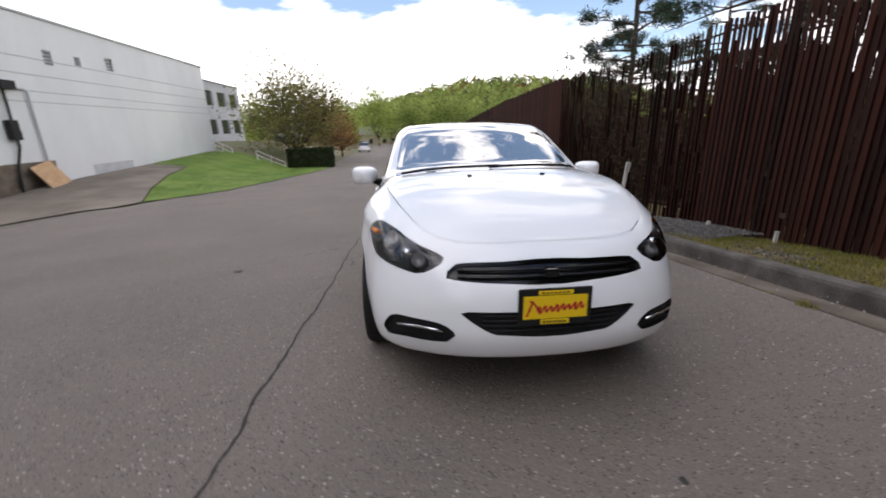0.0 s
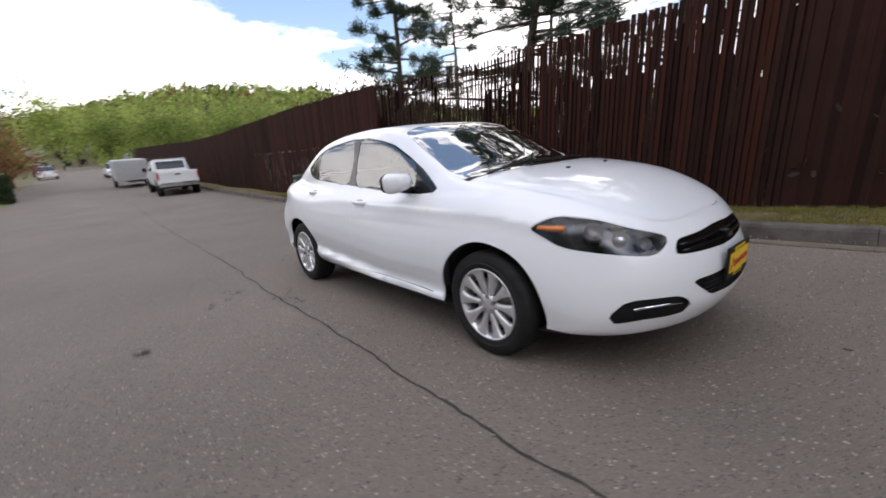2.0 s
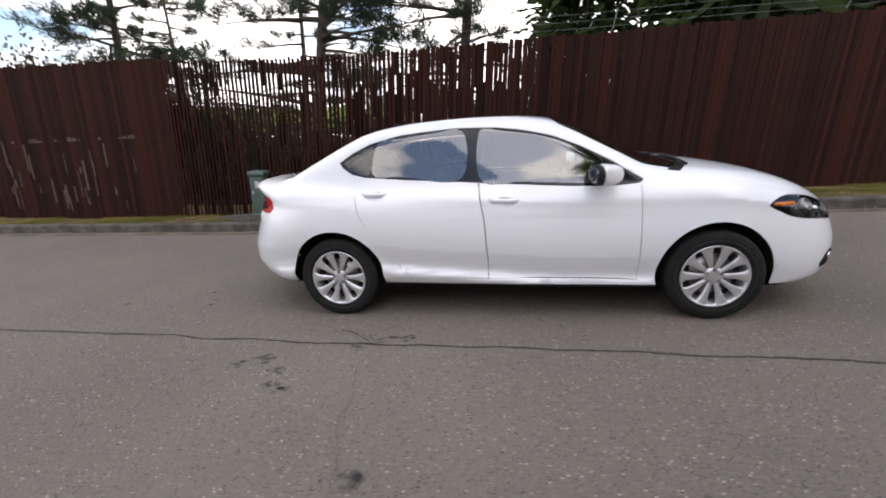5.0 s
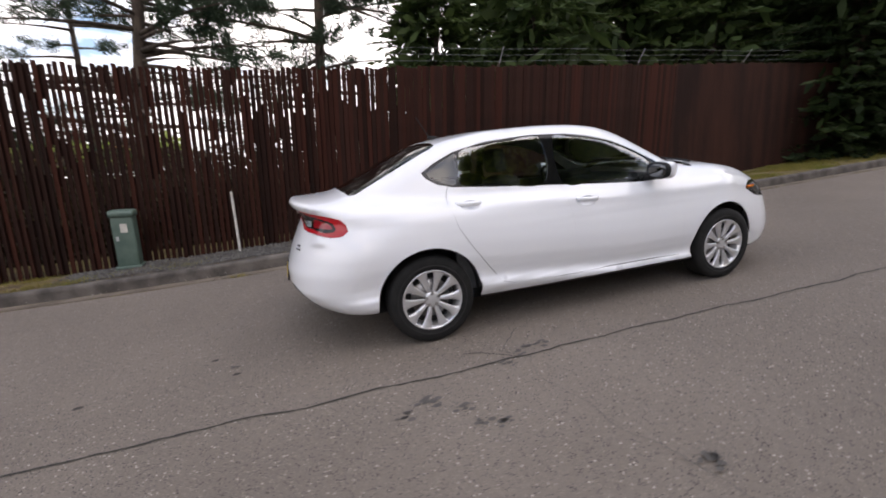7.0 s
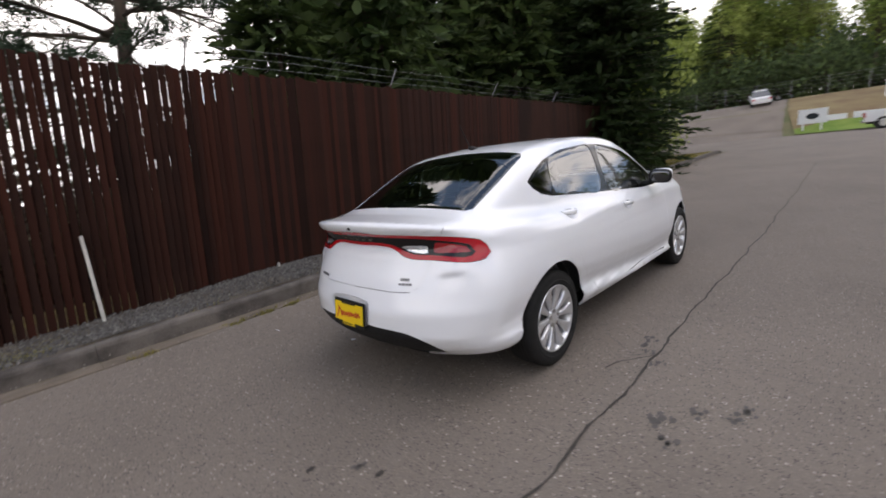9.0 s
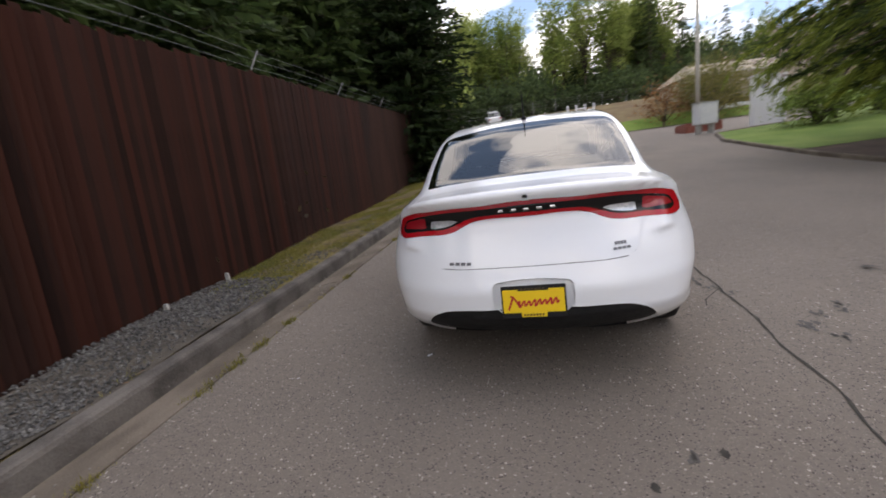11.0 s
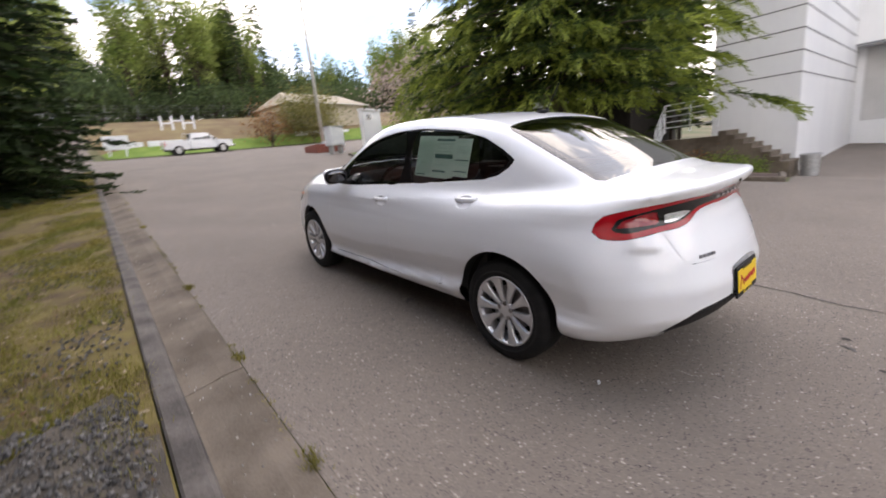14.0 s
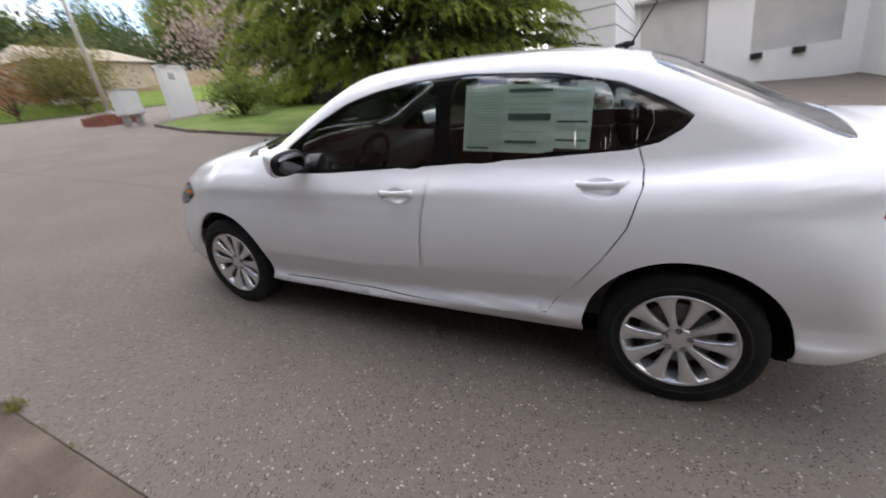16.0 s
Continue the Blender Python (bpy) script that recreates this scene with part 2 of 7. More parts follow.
def asphalt(name):
    """Worn asphalt: brown-grey binder, pale and dark stones, broad wear."""
    m = material(name, (.128, .106, .087), (.190, .159, .131), rough=.88, scale=.55, fine=38, bump=.0, patch=1.2)
    n, l = m.node_tree.nodes, m.node_tree.links
    b = n["Principled BSDF"]
    tc = n.new("ShaderNodeTexCoord")
    under = b.inputs["Base Color"].links[0].from_socket
    heights = []
    for scale, cut, tone in ((70, .91, (.40, .36, .31, 1)), (140, .7, (.24, .205, .172, 1)), (100, .68, (.034, .029, .025, 1))):
        vo = n.new("ShaderNodeTexVoronoi")
        vo.inputs["Scale"].default_value = scale
        l.new(tc.outputs["Object"], vo.inputs["Vector"])
        sep = n.new("ShaderNodeSeparateColor")
        l.new(vo.outputs["Color"], sep.inputs["Color"])
        pick = n.new("ShaderNodeMath")
        pick.operation, pick.inputs[1].default_value = "GREATER_THAN", cut
        l.new(sep.outputs["Red" if scale != 140 else "Green"], pick.inputs[0])
        near = n.new("ShaderNodeMath")
        near.operation, near.inputs[1].default_value = "LESS_THAN", .4
        l.new(vo.outputs["Distance"], near.inputs[0])
        both = n.new("ShaderNodeMath")
        both.operation = "MULTIPLY"
        l.new(pick.outputs[0], both.inputs[0])
        l.new(near.outputs[0], both.inputs[1])
        cluster, some, all_ = n.new("ShaderNodeTexNoise"), n.new("ShaderNodeMapRange"), n.new("ShaderNodeMath")
        cluster.inputs["Scale"].default_value, cluster.inputs["Detail"].default_value = scale * .22, 3
        some.inputs["From Min"].default_value, some.inputs["From Max"].default_value = .38, .58
        all_.operation = "MULTIPLY"
        l.new(tc.outputs["Object"], cluster.inputs["Vector"])
        l.new(cluster.outputs["Fac"], some.inputs["Value"])
        l.new(both.outputs[0], all_.inputs[0])
        l.new(some.outputs["Result"], all_.inputs[1])
        both = all_
        mix = n.new("ShaderNodeMixRGB")
        l.new(both.outputs[0], mix.inputs["Fac"])
        l.new(under, mix.inputs[1])
        mix.inputs[2].default_value = tone
        under = mix.outputs["Color"]
        heights.append(vo.outputs["Distance"])
    l.new(under, b.inputs["Base Color"])
    bp = n.new("ShaderNodeBump")
    bp.inputs["Strength"].default_value, bp.inputs["Distance"].default_value = .55, .006
    bp.invert = True
    l.new(heights[0], bp.inputs["Height"])
    l.new(bp.outputs["Normal"], b.inputs["Normal"])
    return m


ASPHALT = asphalt("worn_asphalt")
CRACK = material("crack_shadow_dirt", (.028, .025, .022), (.05, .045, .035), rough=.95, scale=20)
STAIN = material("old_oil_stain", (.07, .063, .056), (.095, .085, .076), rough=.8, scale=14, fine=120)
CONCRETE = material("weathered_concrete", (.09, .07, .05), (.18, .146, .112), rough=.9, scale=2.2, fine=80, bump=.4, vary=.03)
KERBSTONE = material("dark_weathered_kerb", (.055, .047, .041), (.135, .118, .103), rough=.9, scale=4, fine=70, bump=.5, vary=.03)
GROUND = material("rough_ground", (.075, .09, .03), (.15, .12, .065), rough=.95, scale=.35, fine=12, bump=.5)
SOIL = material("red_brown_soil", (.135, .088, .045), (.20, .155, .075), rough=.95, scale=.5, fine=10, bump=.5)
VERGE = material("mossy_gravel", (.075, .048, .024), (.165, .13, .034), rough=.95, scale=3.2, fine=90, bump=.9)
LAWN = material("spring_lawn", (.085, .155, .012), (.155, .22, .035), rough=.95, scale=.8, fine=30, bump=.6)
DIRT = material("bare_dirt_apron", (.13, .105, .08), (.22, .185, .145), rough=.95, scale=.6, fine=20, bump=.4)
PEBBLE = material("grey_gravel_stone", (.055, .052, .05), (.15, .142, .132), rough=.9, scale=20, vary=.5, island=True)
GRASS = leafage("grass_blades", (.15, .165, .025), (.27, .225, .06), 1.3, 0.4)
MOSS = leafage("yellow_moss", (.17, .16, .03), (.27, .23, .06), 3, 0.3)
SLAT = material("rusty_brown_slat", (.0145, .0075, .006), (.035, .0145, .0098), rough=.85, spec=.12, scale=2.2, fine=30, bump=.3, vary=.28, c3=(.046, .0148, .0094), stretch=(1, 1, .1))
BOARD = material("dark_backing_board", (.011, .0058, .0046), (.026, .0105, .0071), rough=.9, spec=.12, scale=2.2, vary=.15, island=True, stretch=(1, 1, .12))
WALLPAINT = material("white_painted_wall", (.66, .67, .68), (.73, .74, .74), rough=.8, scale=.35, fine=6, bump=.1, stretch=(1, 1, .4))
GREYWALL = material("grey_painted_wall", (.40, .41, .42), (.46, .47, .48), rough=.8, scale=.6, fine=8)
DOORPAINT = material("pale_roller_door", (.42, .42, .41), (.48, .48, .47), rough=.6, scale=1, fine=20)
FAINTLINE = material("faint_wall_groove", (.40, .405, .41), (.48, .485, .49), rough=.8, scale=4)
DARKLINE = material("shadow_joint", (.20, .205, .21), rough=.8)
DARKGLASS = material("dark_window_glass", (.03, .035, .04), rough=.1, coat=.6)
GALV = material("galvanised_steel", (.36, .37, .37), (.48, .48, .48), rough=.5, metal=.6, scale=12)
RAILPAINT = material("white_rail_paint", (.62, .64, .66), (.7, .71, .72), rough=.5, scale=9)
GREENBOX = material("green_utility_paint", (.062, .10, .08), (.09, .132, .108), rough=.5, scale=6, fine=40)
BARK = material("grey_brown_bark", (.045, .032, .024), (.10, .075, .055), rough=.95, scale=8, fine=50, bump=.9, stretch=(1, 1, .3))
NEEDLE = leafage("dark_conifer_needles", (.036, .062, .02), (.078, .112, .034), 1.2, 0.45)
# darker copy of the conifer needles, shade put into its colour
FIR_SHADED = leafage("shaded_fir_needles", (.017, .034, .011), (.042, .064, .02), 1.2, 0.45)
PINE = leafage("blue_pine_needles", (.024, .044, .026), (.055, .08, .046), 2, 0.45)
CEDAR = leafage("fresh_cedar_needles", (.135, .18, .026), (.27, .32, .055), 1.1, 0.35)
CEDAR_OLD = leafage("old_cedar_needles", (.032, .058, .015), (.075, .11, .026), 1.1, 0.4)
LEAF = leafage("spring_leaves", (.13, .19, .036), (.25, .30, .08), 0.3, 0.4)
POPLAR = leafage("yellow_green_leaves", (.22, .285, .06), (.36, .41, .12), 0.3, 0.35)
RUSSET = leafage("russet_shrub_leaves", (.19, .085, .04), (.30, .17, .07), 0.8, 0.4)
BUDS = leafage("olive_budding_leaves", (.12, .125, .035), (.23, .20, .07), 0.5, 0.4)
BLOSSOM = leafage("pale_blossom", (.48, .38, .36), (.32, .26, .18), 2, 0.3)
UNDERWOOD = leafage("shaded_undergrowth_leaves", (.05, .08, .03), (.10, .14, .05), 2, 0.4)
HEDGE = leafage("dark_hedge_leaves", (.022, .034, .013), (.05, .07, .026), 2, 0.4)
STAKE = material("weathered_white_stake", (.42, .40, .36), (.55, .53, .48), rough=.85, scale=10, fine=60)
TRUCKPAINT = material("white_truck_paint", (.74, .75, .76), rough=.35, coat=.8)
SILVERPAINT = material("silver_car_paint", (.42, .43, .45), rough=.3, metal=.5, coat=.8)
BRICK = material("red_planter_brick", (.20, .06, .045), (.28, .10, .07), rough=.9, scale=8)
PLY = material("orange_plywood", (.45, .27, .14), (.55, .36, .2), rough=.8, scale=4, fine=40)
ROOFING = material("grey_roof_shingle", (.16, .155, .15), (.22, .215, .21), rough=.9, scale=3, fine=30)
TANWALL = material("tan_shed_wall", (.30, .255, .19), (.38, .33, .255), rough=.85, scale=.8, fine=10)
# board tone holds the shade under the low building's white fascia
SHADE_BOARD = material("shade_dark_board", (.018, .014, .012), (.03, .024, .02), rough=.85, scale=3, fine=40, bump=.3, vary=.3)

# ---- ground, road, kerb ----
ALONG = [(-900, -34), (-200, -2), (-120, 3.4), (-70, 4.2), (-56, 4.05), (-50, 2.9), (-44, .45), (-40, .4), (-30, .4), (-20, .3), (-12, .1), (-6, 0), (4, 0), (12, .14), (23, .5), (35, 1.1), (50, 2.1), (80, 3.9), (120, 6.0), (200, 10), (900, 45)]


def rise(x, y):
    """Height of the land over the road's plane."""
    x, y = np.asarray(x, float), np.asarray(y, float)
    ramp = lambda t, a, b: np.clip((t - a) / (b - a), 0, 1) ** 2 * (3 - 2 * np.clip((t - a) / (b - a), 0, 1))
    along = np.interp(y, [a for a, _ in ALONG], [b for _, b in ALONG])
    bank = (.065 * np.maximum(0, y - 12)) * ramp(-x, 9.6, 15) * (1 - ramp(y, 44, 60)) * ramp(y, 11, 17)
    dip = (-.75 * ramp(-x, 9.5, 15.5) + .1 * ramp(-x, 15.5, 27)) * ramp(y, -7, -1.5) * (1 - ramp(y, 9.5, 13))
    crown = -.045 * np.clip(-x - 2.5, 0, 6.5) * ramp(y, -16, -6) * (1 - ramp(y, 8, 22))
    east = -2.6 * ramp(x, 4.6, 12) * (1 - ramp(-y, 13, 26))
    dish = np.interp(y, [-26, -20, -14, -3, -1, 1, 3, 5], [0, .10, .13, .11, .085, .055, .015, 0]) * ramp(x, .95, 2.2)
    return along + bank + dip + east + dish + crown


def fence_x(y):
    """The fence's line: it draws away from the kerb to the south."""
    return 3.76 - .085 * min(float(y), 5.0)


def fence_base(y):
    return float(np.interp(y, [-14, -3, 0, 3, 5, 12], [.12, .13, .11, .07, .07, .1])) + float(np.interp(y, [5, 12, 23, 35, 50, 80], [0, .13, .5, 1.1, 2.1, 3.9]))


def fence_top(y):
    return float(np.interp(y, [-14, 0, 3, 5, 7, 12, 23, 32, 45, 72], [2.82, 2.81, 2.80, 2.88, 3.05, 3.28, 3.46, 3.85, 4.7, 6.3]))


def sheet(name, xs, ys, mat, lift=0.0, bumpy=0.0, bed=None):
    X, Y = np.meshgrid(xs, ys)
    Z = rise(X, Y) + lift
    if bed is not None:
        Z = Z + bed(X, Y)
    if bumpy:
        Z = Z + np.array([[noise.noise((a * 1.7, b * 1.7, 3)) + .5 * noise.noise((a * 5, b * 5, 8)) for a, b in zip(r, q)] for r, q in zip(X, Y)]) * bumpy
    v = np.stack([X.ravel(), Y.ravel(), Z.ravel()], 1)
    n, k = len(xs), len(ys)
    f = [(j * n + i, j * n + i + 1, (j + 1) * n + i + 1, (j + 1) * n + i) for j in range(k - 1) for i in range(n - 1)]
    ob = soup(name, v, f, mat, smooth=True)
    ob.matrix_world = ROAD
    return ob


def patch(name, outline, mat, lift, label, category, step=.8, wave=.02):
    """A ground cover inside an outline (x, y) that follows the land."""
    from mathutils.geometry import delaunay_2d_cdt
    rim = [np.array(p, float) for p in outline]
    if sum(a[0] * b[1] - b[0] * a[1] for a, b in zip(rim, rim[1:] + rim[:1])) < 0:
        rim = rim[::-1]
    fine = []
    for a, b in zip(rim, rim[1:] + rim[:1]):
        k = max(1, int(np.linalg.norm(b - a) / step))
        fine += [a + (b - a) * i / k for i in range(k)]
    lo, hi = np.min(rim, 0), np.max(rim, 0)
    inner = [(x, y) for x in np.arange(lo[0], hi[0], step) for y in np.arange(lo[1], hi[1], step)]
    pts = [Vector(p) for p in fine] + [Vector(p) for p in inner]
    v2, _, tris, _, _, own = delaunay_2d_cdt(pts, [], [list(range(len(fine)))], 0, 1e-5, True)
    p = np.array([(v.x, v.y) for v in v2])
    z = rise(p[:, 0], p[:, 1]) + lift + wave * np.array([noise.noise((a, b, 1)) for a, b in p])
    ob = soup(name, np.column_stack([p, z]), [t for t, o in zip(tris, own) if o], mat, smooth=True)
    ob.matrix_world = ROAD
    return tagged(ob, label, category, kind="structure")


GX, KX, KB = 2.125, 2.465, 2.59
reach = [-900, -400, -200, -120, -90, -70, -60, -48, -40]
xs = np.unique([*reach, *np.arange(-36, 37, 1.5), 2.3, 40, 48, 60, 80, 120, 200, 400, 900])
ys = np.unique([*reach, *np.arange(-62, 62, 1.5), 66, 72, 80, 95, 120, 160, 200, 260, 400, 900])
tagged(sheet("ground", xs, ys, GROUND, -.04), "rough grassy ground with bare patches", "ground", kind="structure")
ROAD_OB = patch("road", [(GX, -21), (2.9, -22.6), (5, -24), (9, -29), (13, -38), (14, -46), (2.4, -45.2), (2.1, -42.6), (-30, -43), (-30, -41), (-13, -19.5), (-8, -17.6), (-7, -14), (-6.9, -8), (-7.1, -3.6), (-8.3, -1.5), (-9.1, .8), (-13.8, .2), (-16.6, -.45), (-28.4, -.45), (-28.4, 10.2), (-16.6, 10.2), (-10.2, 11.0), (-9.9, 12), (-9.0, 15), (-8.4, 22), (-7.6, 30), (-7, 40), (-7, 70), (-8, 120), (-9, 200), (-2, 200), (-1, 120), (0, 70), (1.4, 40), (GX, 30)], ASPHALT, 0,
                "worn grey-brown asphalt road with pale stones", "road", step=1.0, wave=0)


def lengthwise(name, prof, y0, y1, piece, mat, parent, gap=.005, wander=.004):
    """Cast pieces laid end to end, each with the same cross-section (x, z)."""
    random.seed(3)
    y = y0
    while y < y1:
        e = min(y + piece, y1)
        n = max(1, int((e - y) / 1.0))
        v, f = [], []
        dx, dz = random.uniform(-wander, wander), random.uniform(-wander, wander)
        k = len(prof)
        for i in range(n + 1):
            yy = y + gap / 2 + (e - y - gap) * i / n
            v += [(a + dx, yy, b + dz + float(rise(2.3, yy))) for a, b in prof]
        for i in range(n):
            f += [(i * k + j, (i + 1) * k + j, (i + 1) * k + (j + 1) % k, i * k + (j + 1) % k) for j in range(k)]
        f += [tuple(range(k)), tuple(n * k + j for j in range(k))[::-1]]
        ob = soup(name, v, f, mat, parent)
        y = e


gutter = thing("gutter", ROAD, "pale concrete gutter pan with joints", "gutter", kind="structure")
lengthwise("gutter_slab", [(GX + .004, -.2), (GX + .004, .005), (GX + .014, .009), (GX + .12, .004), (KX - .1, -.02), (KX - .03, -.032), (KX + .03, -.03), (KX + .03, -.2)], -21, 46, 3.05, CONCRETE, gutter)
kerb = thing("kerb", ROAD, "dark weathered concrete kerb with rounded edge", "kerb", kind="structure")
lengthwise("kerbstone", [(KX, -.2), (KX + .003, .085), (KX + .012, .112), (KX + .03, .124), (KB - .012, .126), (KB, .115), (KB, -.2)], -21, 46, 6.1, KERBSTONE, kerb, gap=.004)


def verge_bed(x, y):
    """The verge sinks from the kerb's back to the fence's foot."""
    x, y = np.asarray(x, float), np.asarray(y, float)
    across = np.clip((x - KB) / (3.76 - .085 * np.minimum(y, 5) - KB), 0, 1.2)
    foot = np.interp(y, [-14, -3, 0, 3, 5, 12], [.12, .13, .11, .07, .07, .1]) - np.interp(y, [-14, -3, -1, 1, 3, 5], [.13, .11, .085, .055, .015, 0])
    return (foot + .012 - .112) * across + .018 * np.sin(y * .9 + x) * np.clip((x - KB) * 4, 0, 1)


verge = sheet("verge", np.arange(KB + .004, 5.1, .08), np.arange(-21, 44, .15), VERGE, .112, .016, verge_bed)
tagged(verge, "mossy brown verge with thin grass and gravel", "verge", kind="structure")

patch("gravel_bed", [(KB + .012, .7), (2.75, .3), (3.0, .45), (3.3, .9), (3.58, .8), (3.5, 2.4), (3.38, 4.0), (3.3, 5.3), (3.0, 5.8), (KB + .012, 5.3), (KB + .014, 3.4)], material("dark_gravel_soil", (.05, .042, .034), (.105, .088, .068), rough=.95, scale=5, fine=90, bump=.9), .124, "dark gravelly soil on the verge", "soil", step=.12, wave=.03)

# grass and soil beyond the asphalt
patch("lawn", [(-10.1, 12.2), (-8.25, 14.7), (-7.4, 18), (-6.5, 26), (-6.2, 29.6), (-9, 33), (-16.5, 33), (-16.5, 24.6), (-15.2, 23.9), (-13.6, 23.2), (-13.05, 19.8), (-11.7, 15.7)], LAWN, .03, "bright spring lawn on a bank", "lawn")
patch("dirt_apron", [(-10.6, 11.1), (-10.15, 12.1), (-11.8, 15.7), (-13.15, 19.8), (-13.7, 23.1), (-15.2, 23.8), (-16.5, 24.5), (-16.5, 10.3)], DIRT, .02, "bare dirt and gravel beside the warehouse", "dirt")
patch("planting_bed", [(-7.2, -3.6), (-7.0, -8), (-7.1, -14), (-8.1, -17.5), (-13, -19.3), (-22, -19), (-22, -2), (-16.5, -.8), (-13.5, -.3), (-9.2, .6), (-8.4, -1.5)], material("bark_mulch", (.05, .03, .022), (.09, .055, .04), rough=.95, scale=2, fine=30, bump=.6), .05, "dark bark mulch bed under a cedar", "bed")
patch("grass_strip", [(-6.95, -9.2), (-7.05, -14), (-8.1, -17.5), (-13, -19.4), (-30, -40.9), (-36, -40), (-36, -20), (-16, -14), (-14.2, -12), (-10.5, -10.2)], LAWN, .07, "mown grass beyond the road", "lawn")
patch("far_grass", [(1.2, -43.2), (-1, -42.9), (-30, -43.1), (-40, -46), (-40, -48), (-.5, -46), (1.6, -45)], LAWN, .06, "strip of bright grass below a bank", "lawn")
patch("earth_bank", [(1.6, -45), (-.5, -46), (-44, -48.2), (-60, -60), (-60, -75), (4, -75), (3, -56), (2.4, -49)], SOIL, .05, "red-brown earth bank", "bank", step=1.6)

patch("side_road", [(2.4, -45.2), (14, -46), (18, -60), (22, -75), (4.1, -75), (3.1, -56)], ASPHALT, .03, "grey asphalt side road climbing beside a bank", "road", step=1.6, wave=0)


def edging(outline, h=.1, w=.13):
    """A low rounded concrete edging swept along a line of the plan."""
    fine = []
    for a, b in zip(outline, outline[1:]):
        a, b = Vector(a), Vector(b)
        k = max(2, int((b - a).length / .4))
        fine += [a + (b - a) * i / k for i in range(k)]
    fine.append(Vector(outline[-1]))
    prof = [(-w / 2, -.15), (-w / 2, h * .75), (-w * .35, h), (w * .35, h), (w / 2, h * .75), (w / 2, -.15)]
    v, k = [], len(prof)
    for i, p in enumerate(fine):
        d = (fine[min(i + 1, len(fine) - 1)] - fine[max(i - 1, 0)]).normalized()
        for a, z in prof:
            q = p + Vector((-d.y, d.x)) * a
            v.append((q.x, q.y, float(rise(q.x, q.y)) + z))
    f = [(i * k + j, i * k + (j + 1) % k, (i + 1) * k + (j + 1) % k, (i + 1) * k + j) for i in range(len(fine) - 1) for j in range(k)]
    ob = soup("edging_kerb", v, f, CONCRETE, smooth=False)
    ob.matrix_world = ROAD
    return tagged(ob, "low concrete edging round a planting bed", "kerb", kind="structure")


edging([(-13.6, -.25), (-9.2, .68), (-8.4, -1.5), (-7.15, -3.6), (-6.95, -8), (-7.05, -14), (-8.1, -17.55), (-13, -19.4), (-30, -41)])


# ---- cracks and stains of the road ----
def crack(pts, w, name="crack", mat=CRACK):
    """A ragged dark fissure along a line."""
    fine, random_walk = [], random.Random(len(pts) + int(pts[0][1] * 100))
    for a, b in zip(pts, pts[1:]):
        a, b = Vector(a), Vector(b)
        k = max(2, int((b - a).length / .045))
        fine += [a + (b - a) * i / k for i in range(k)]
    v, f, o = [], [], 0
    for i, p in enumerate(fine):
        d = (fine[min(i + 1, len(fine) - 1)] - fine[max(i - 1, 0)]).normalized()
        n = Vector((-d.y, d.x))
        o = o * .9 + random_walk.uniform(-.009, .009)
        ww = w * random_walk.uniform(.45, 1.25)
        c = p + n * (o + .02 * noise.noise((p.x * 2.3, p.y * 2.3, 5)))
        for q in (c - n * ww, c + n * ww):
            v.append((q.x, q.y, float(rise(q.x, q.y)) + .0035))
    f = [(2 * i, 2 * i + 1, 2 * i + 3, 2 * i + 2) for i in range(len(fine) - 1)]
    ob = soup(name, v, f, mat, ROAD_OB)
    ob.matrix_parent_inverse = Matrix()
    return ob


crack([(-1.40, -14), (-1.42, -6), (-1.40, -2.6), (-1.37, -1.6), (-1.34, -.4), (-1.335, .4), (-1.345, .9), (-1.33, 1.4), (-1.29, 2.4), (-1.28, 3.6), (-1.29, 6), (-1.36, 10), (-1.3, 20)], .008)
crack([(-1.35, .86), (-1.6, .95), (-1.95, .85), (-2.1, .86), (-2.4, .74), (-2.63, .68), (-3.1, .6), (-3.9, .64)], .0018, mat=STAIN)
crack([(-1.34, .92), (-1.22, 1.0), (-1.05, .86), (-.9, .72)], .003, mat=STAIN)
crack([(-1.34, .95), (-1.2, 1.12), (-1.12, 1.3)], .004)


def stain(x, y, r, mat=STAIN, name="stain", seed=0):
    k = 14
    v = [(x, y, float(rise(x, y)) + .003)] + [(x + r * (1 + .5 * noise.noise((i * .9, seed, 2))) * math.cos(i * 2 * math.pi / k), y + r * 1.5 * (1 + .5 * noise.noise((i * .9, seed, 6))) * math.sin(i * 2 * math.pi / k), float(rise(x, y)) + .003) for i in range(k)]
    return soup(name, v, [(0, 1 + i, 1 + (i + 1) % k) for i in range(k)], mat, ROAD_OB)


for i, (x, y, r) in enumerate(((-1.23, .76, .05), (-1.38, 1.04, .035), (-1.3, .9, .03), (-1.57, 1.59, .05), (-1.65, 1.77, .04), (-1.7, 1.45, .035), (-1.88, 1.33, .04), (-1.85, 1.41, .03), (-2.46, .63, .05),
                              (1.12, .38, .05), (1.25, .61, .05), (1.28, .9, .055), (.75, .16, .035), (1.11, -.54, .035), (-.58, 2.74, .03))):
    jitter = random.Random(i)
    for k in range(9):
        a, d = jitter.uniform(0, 6.28), r * jitter.uniform(0, 1.3)
        stain(x + d * math.cos(a), y + d * 1.3 * math.sin(a), r * jitter.uniform(.12, .42), seed=i * 9 + k)
for i, (x, y, r) in enumerate(((-.7, 2.71, .016), (.33, -2.77, .014), (1.05, -2.5, .012), (-.7, 3.6, .02), (-.4, 2.9, .016))):
    stain(x, y, r, CRACK, "tar_spot", i + 40)


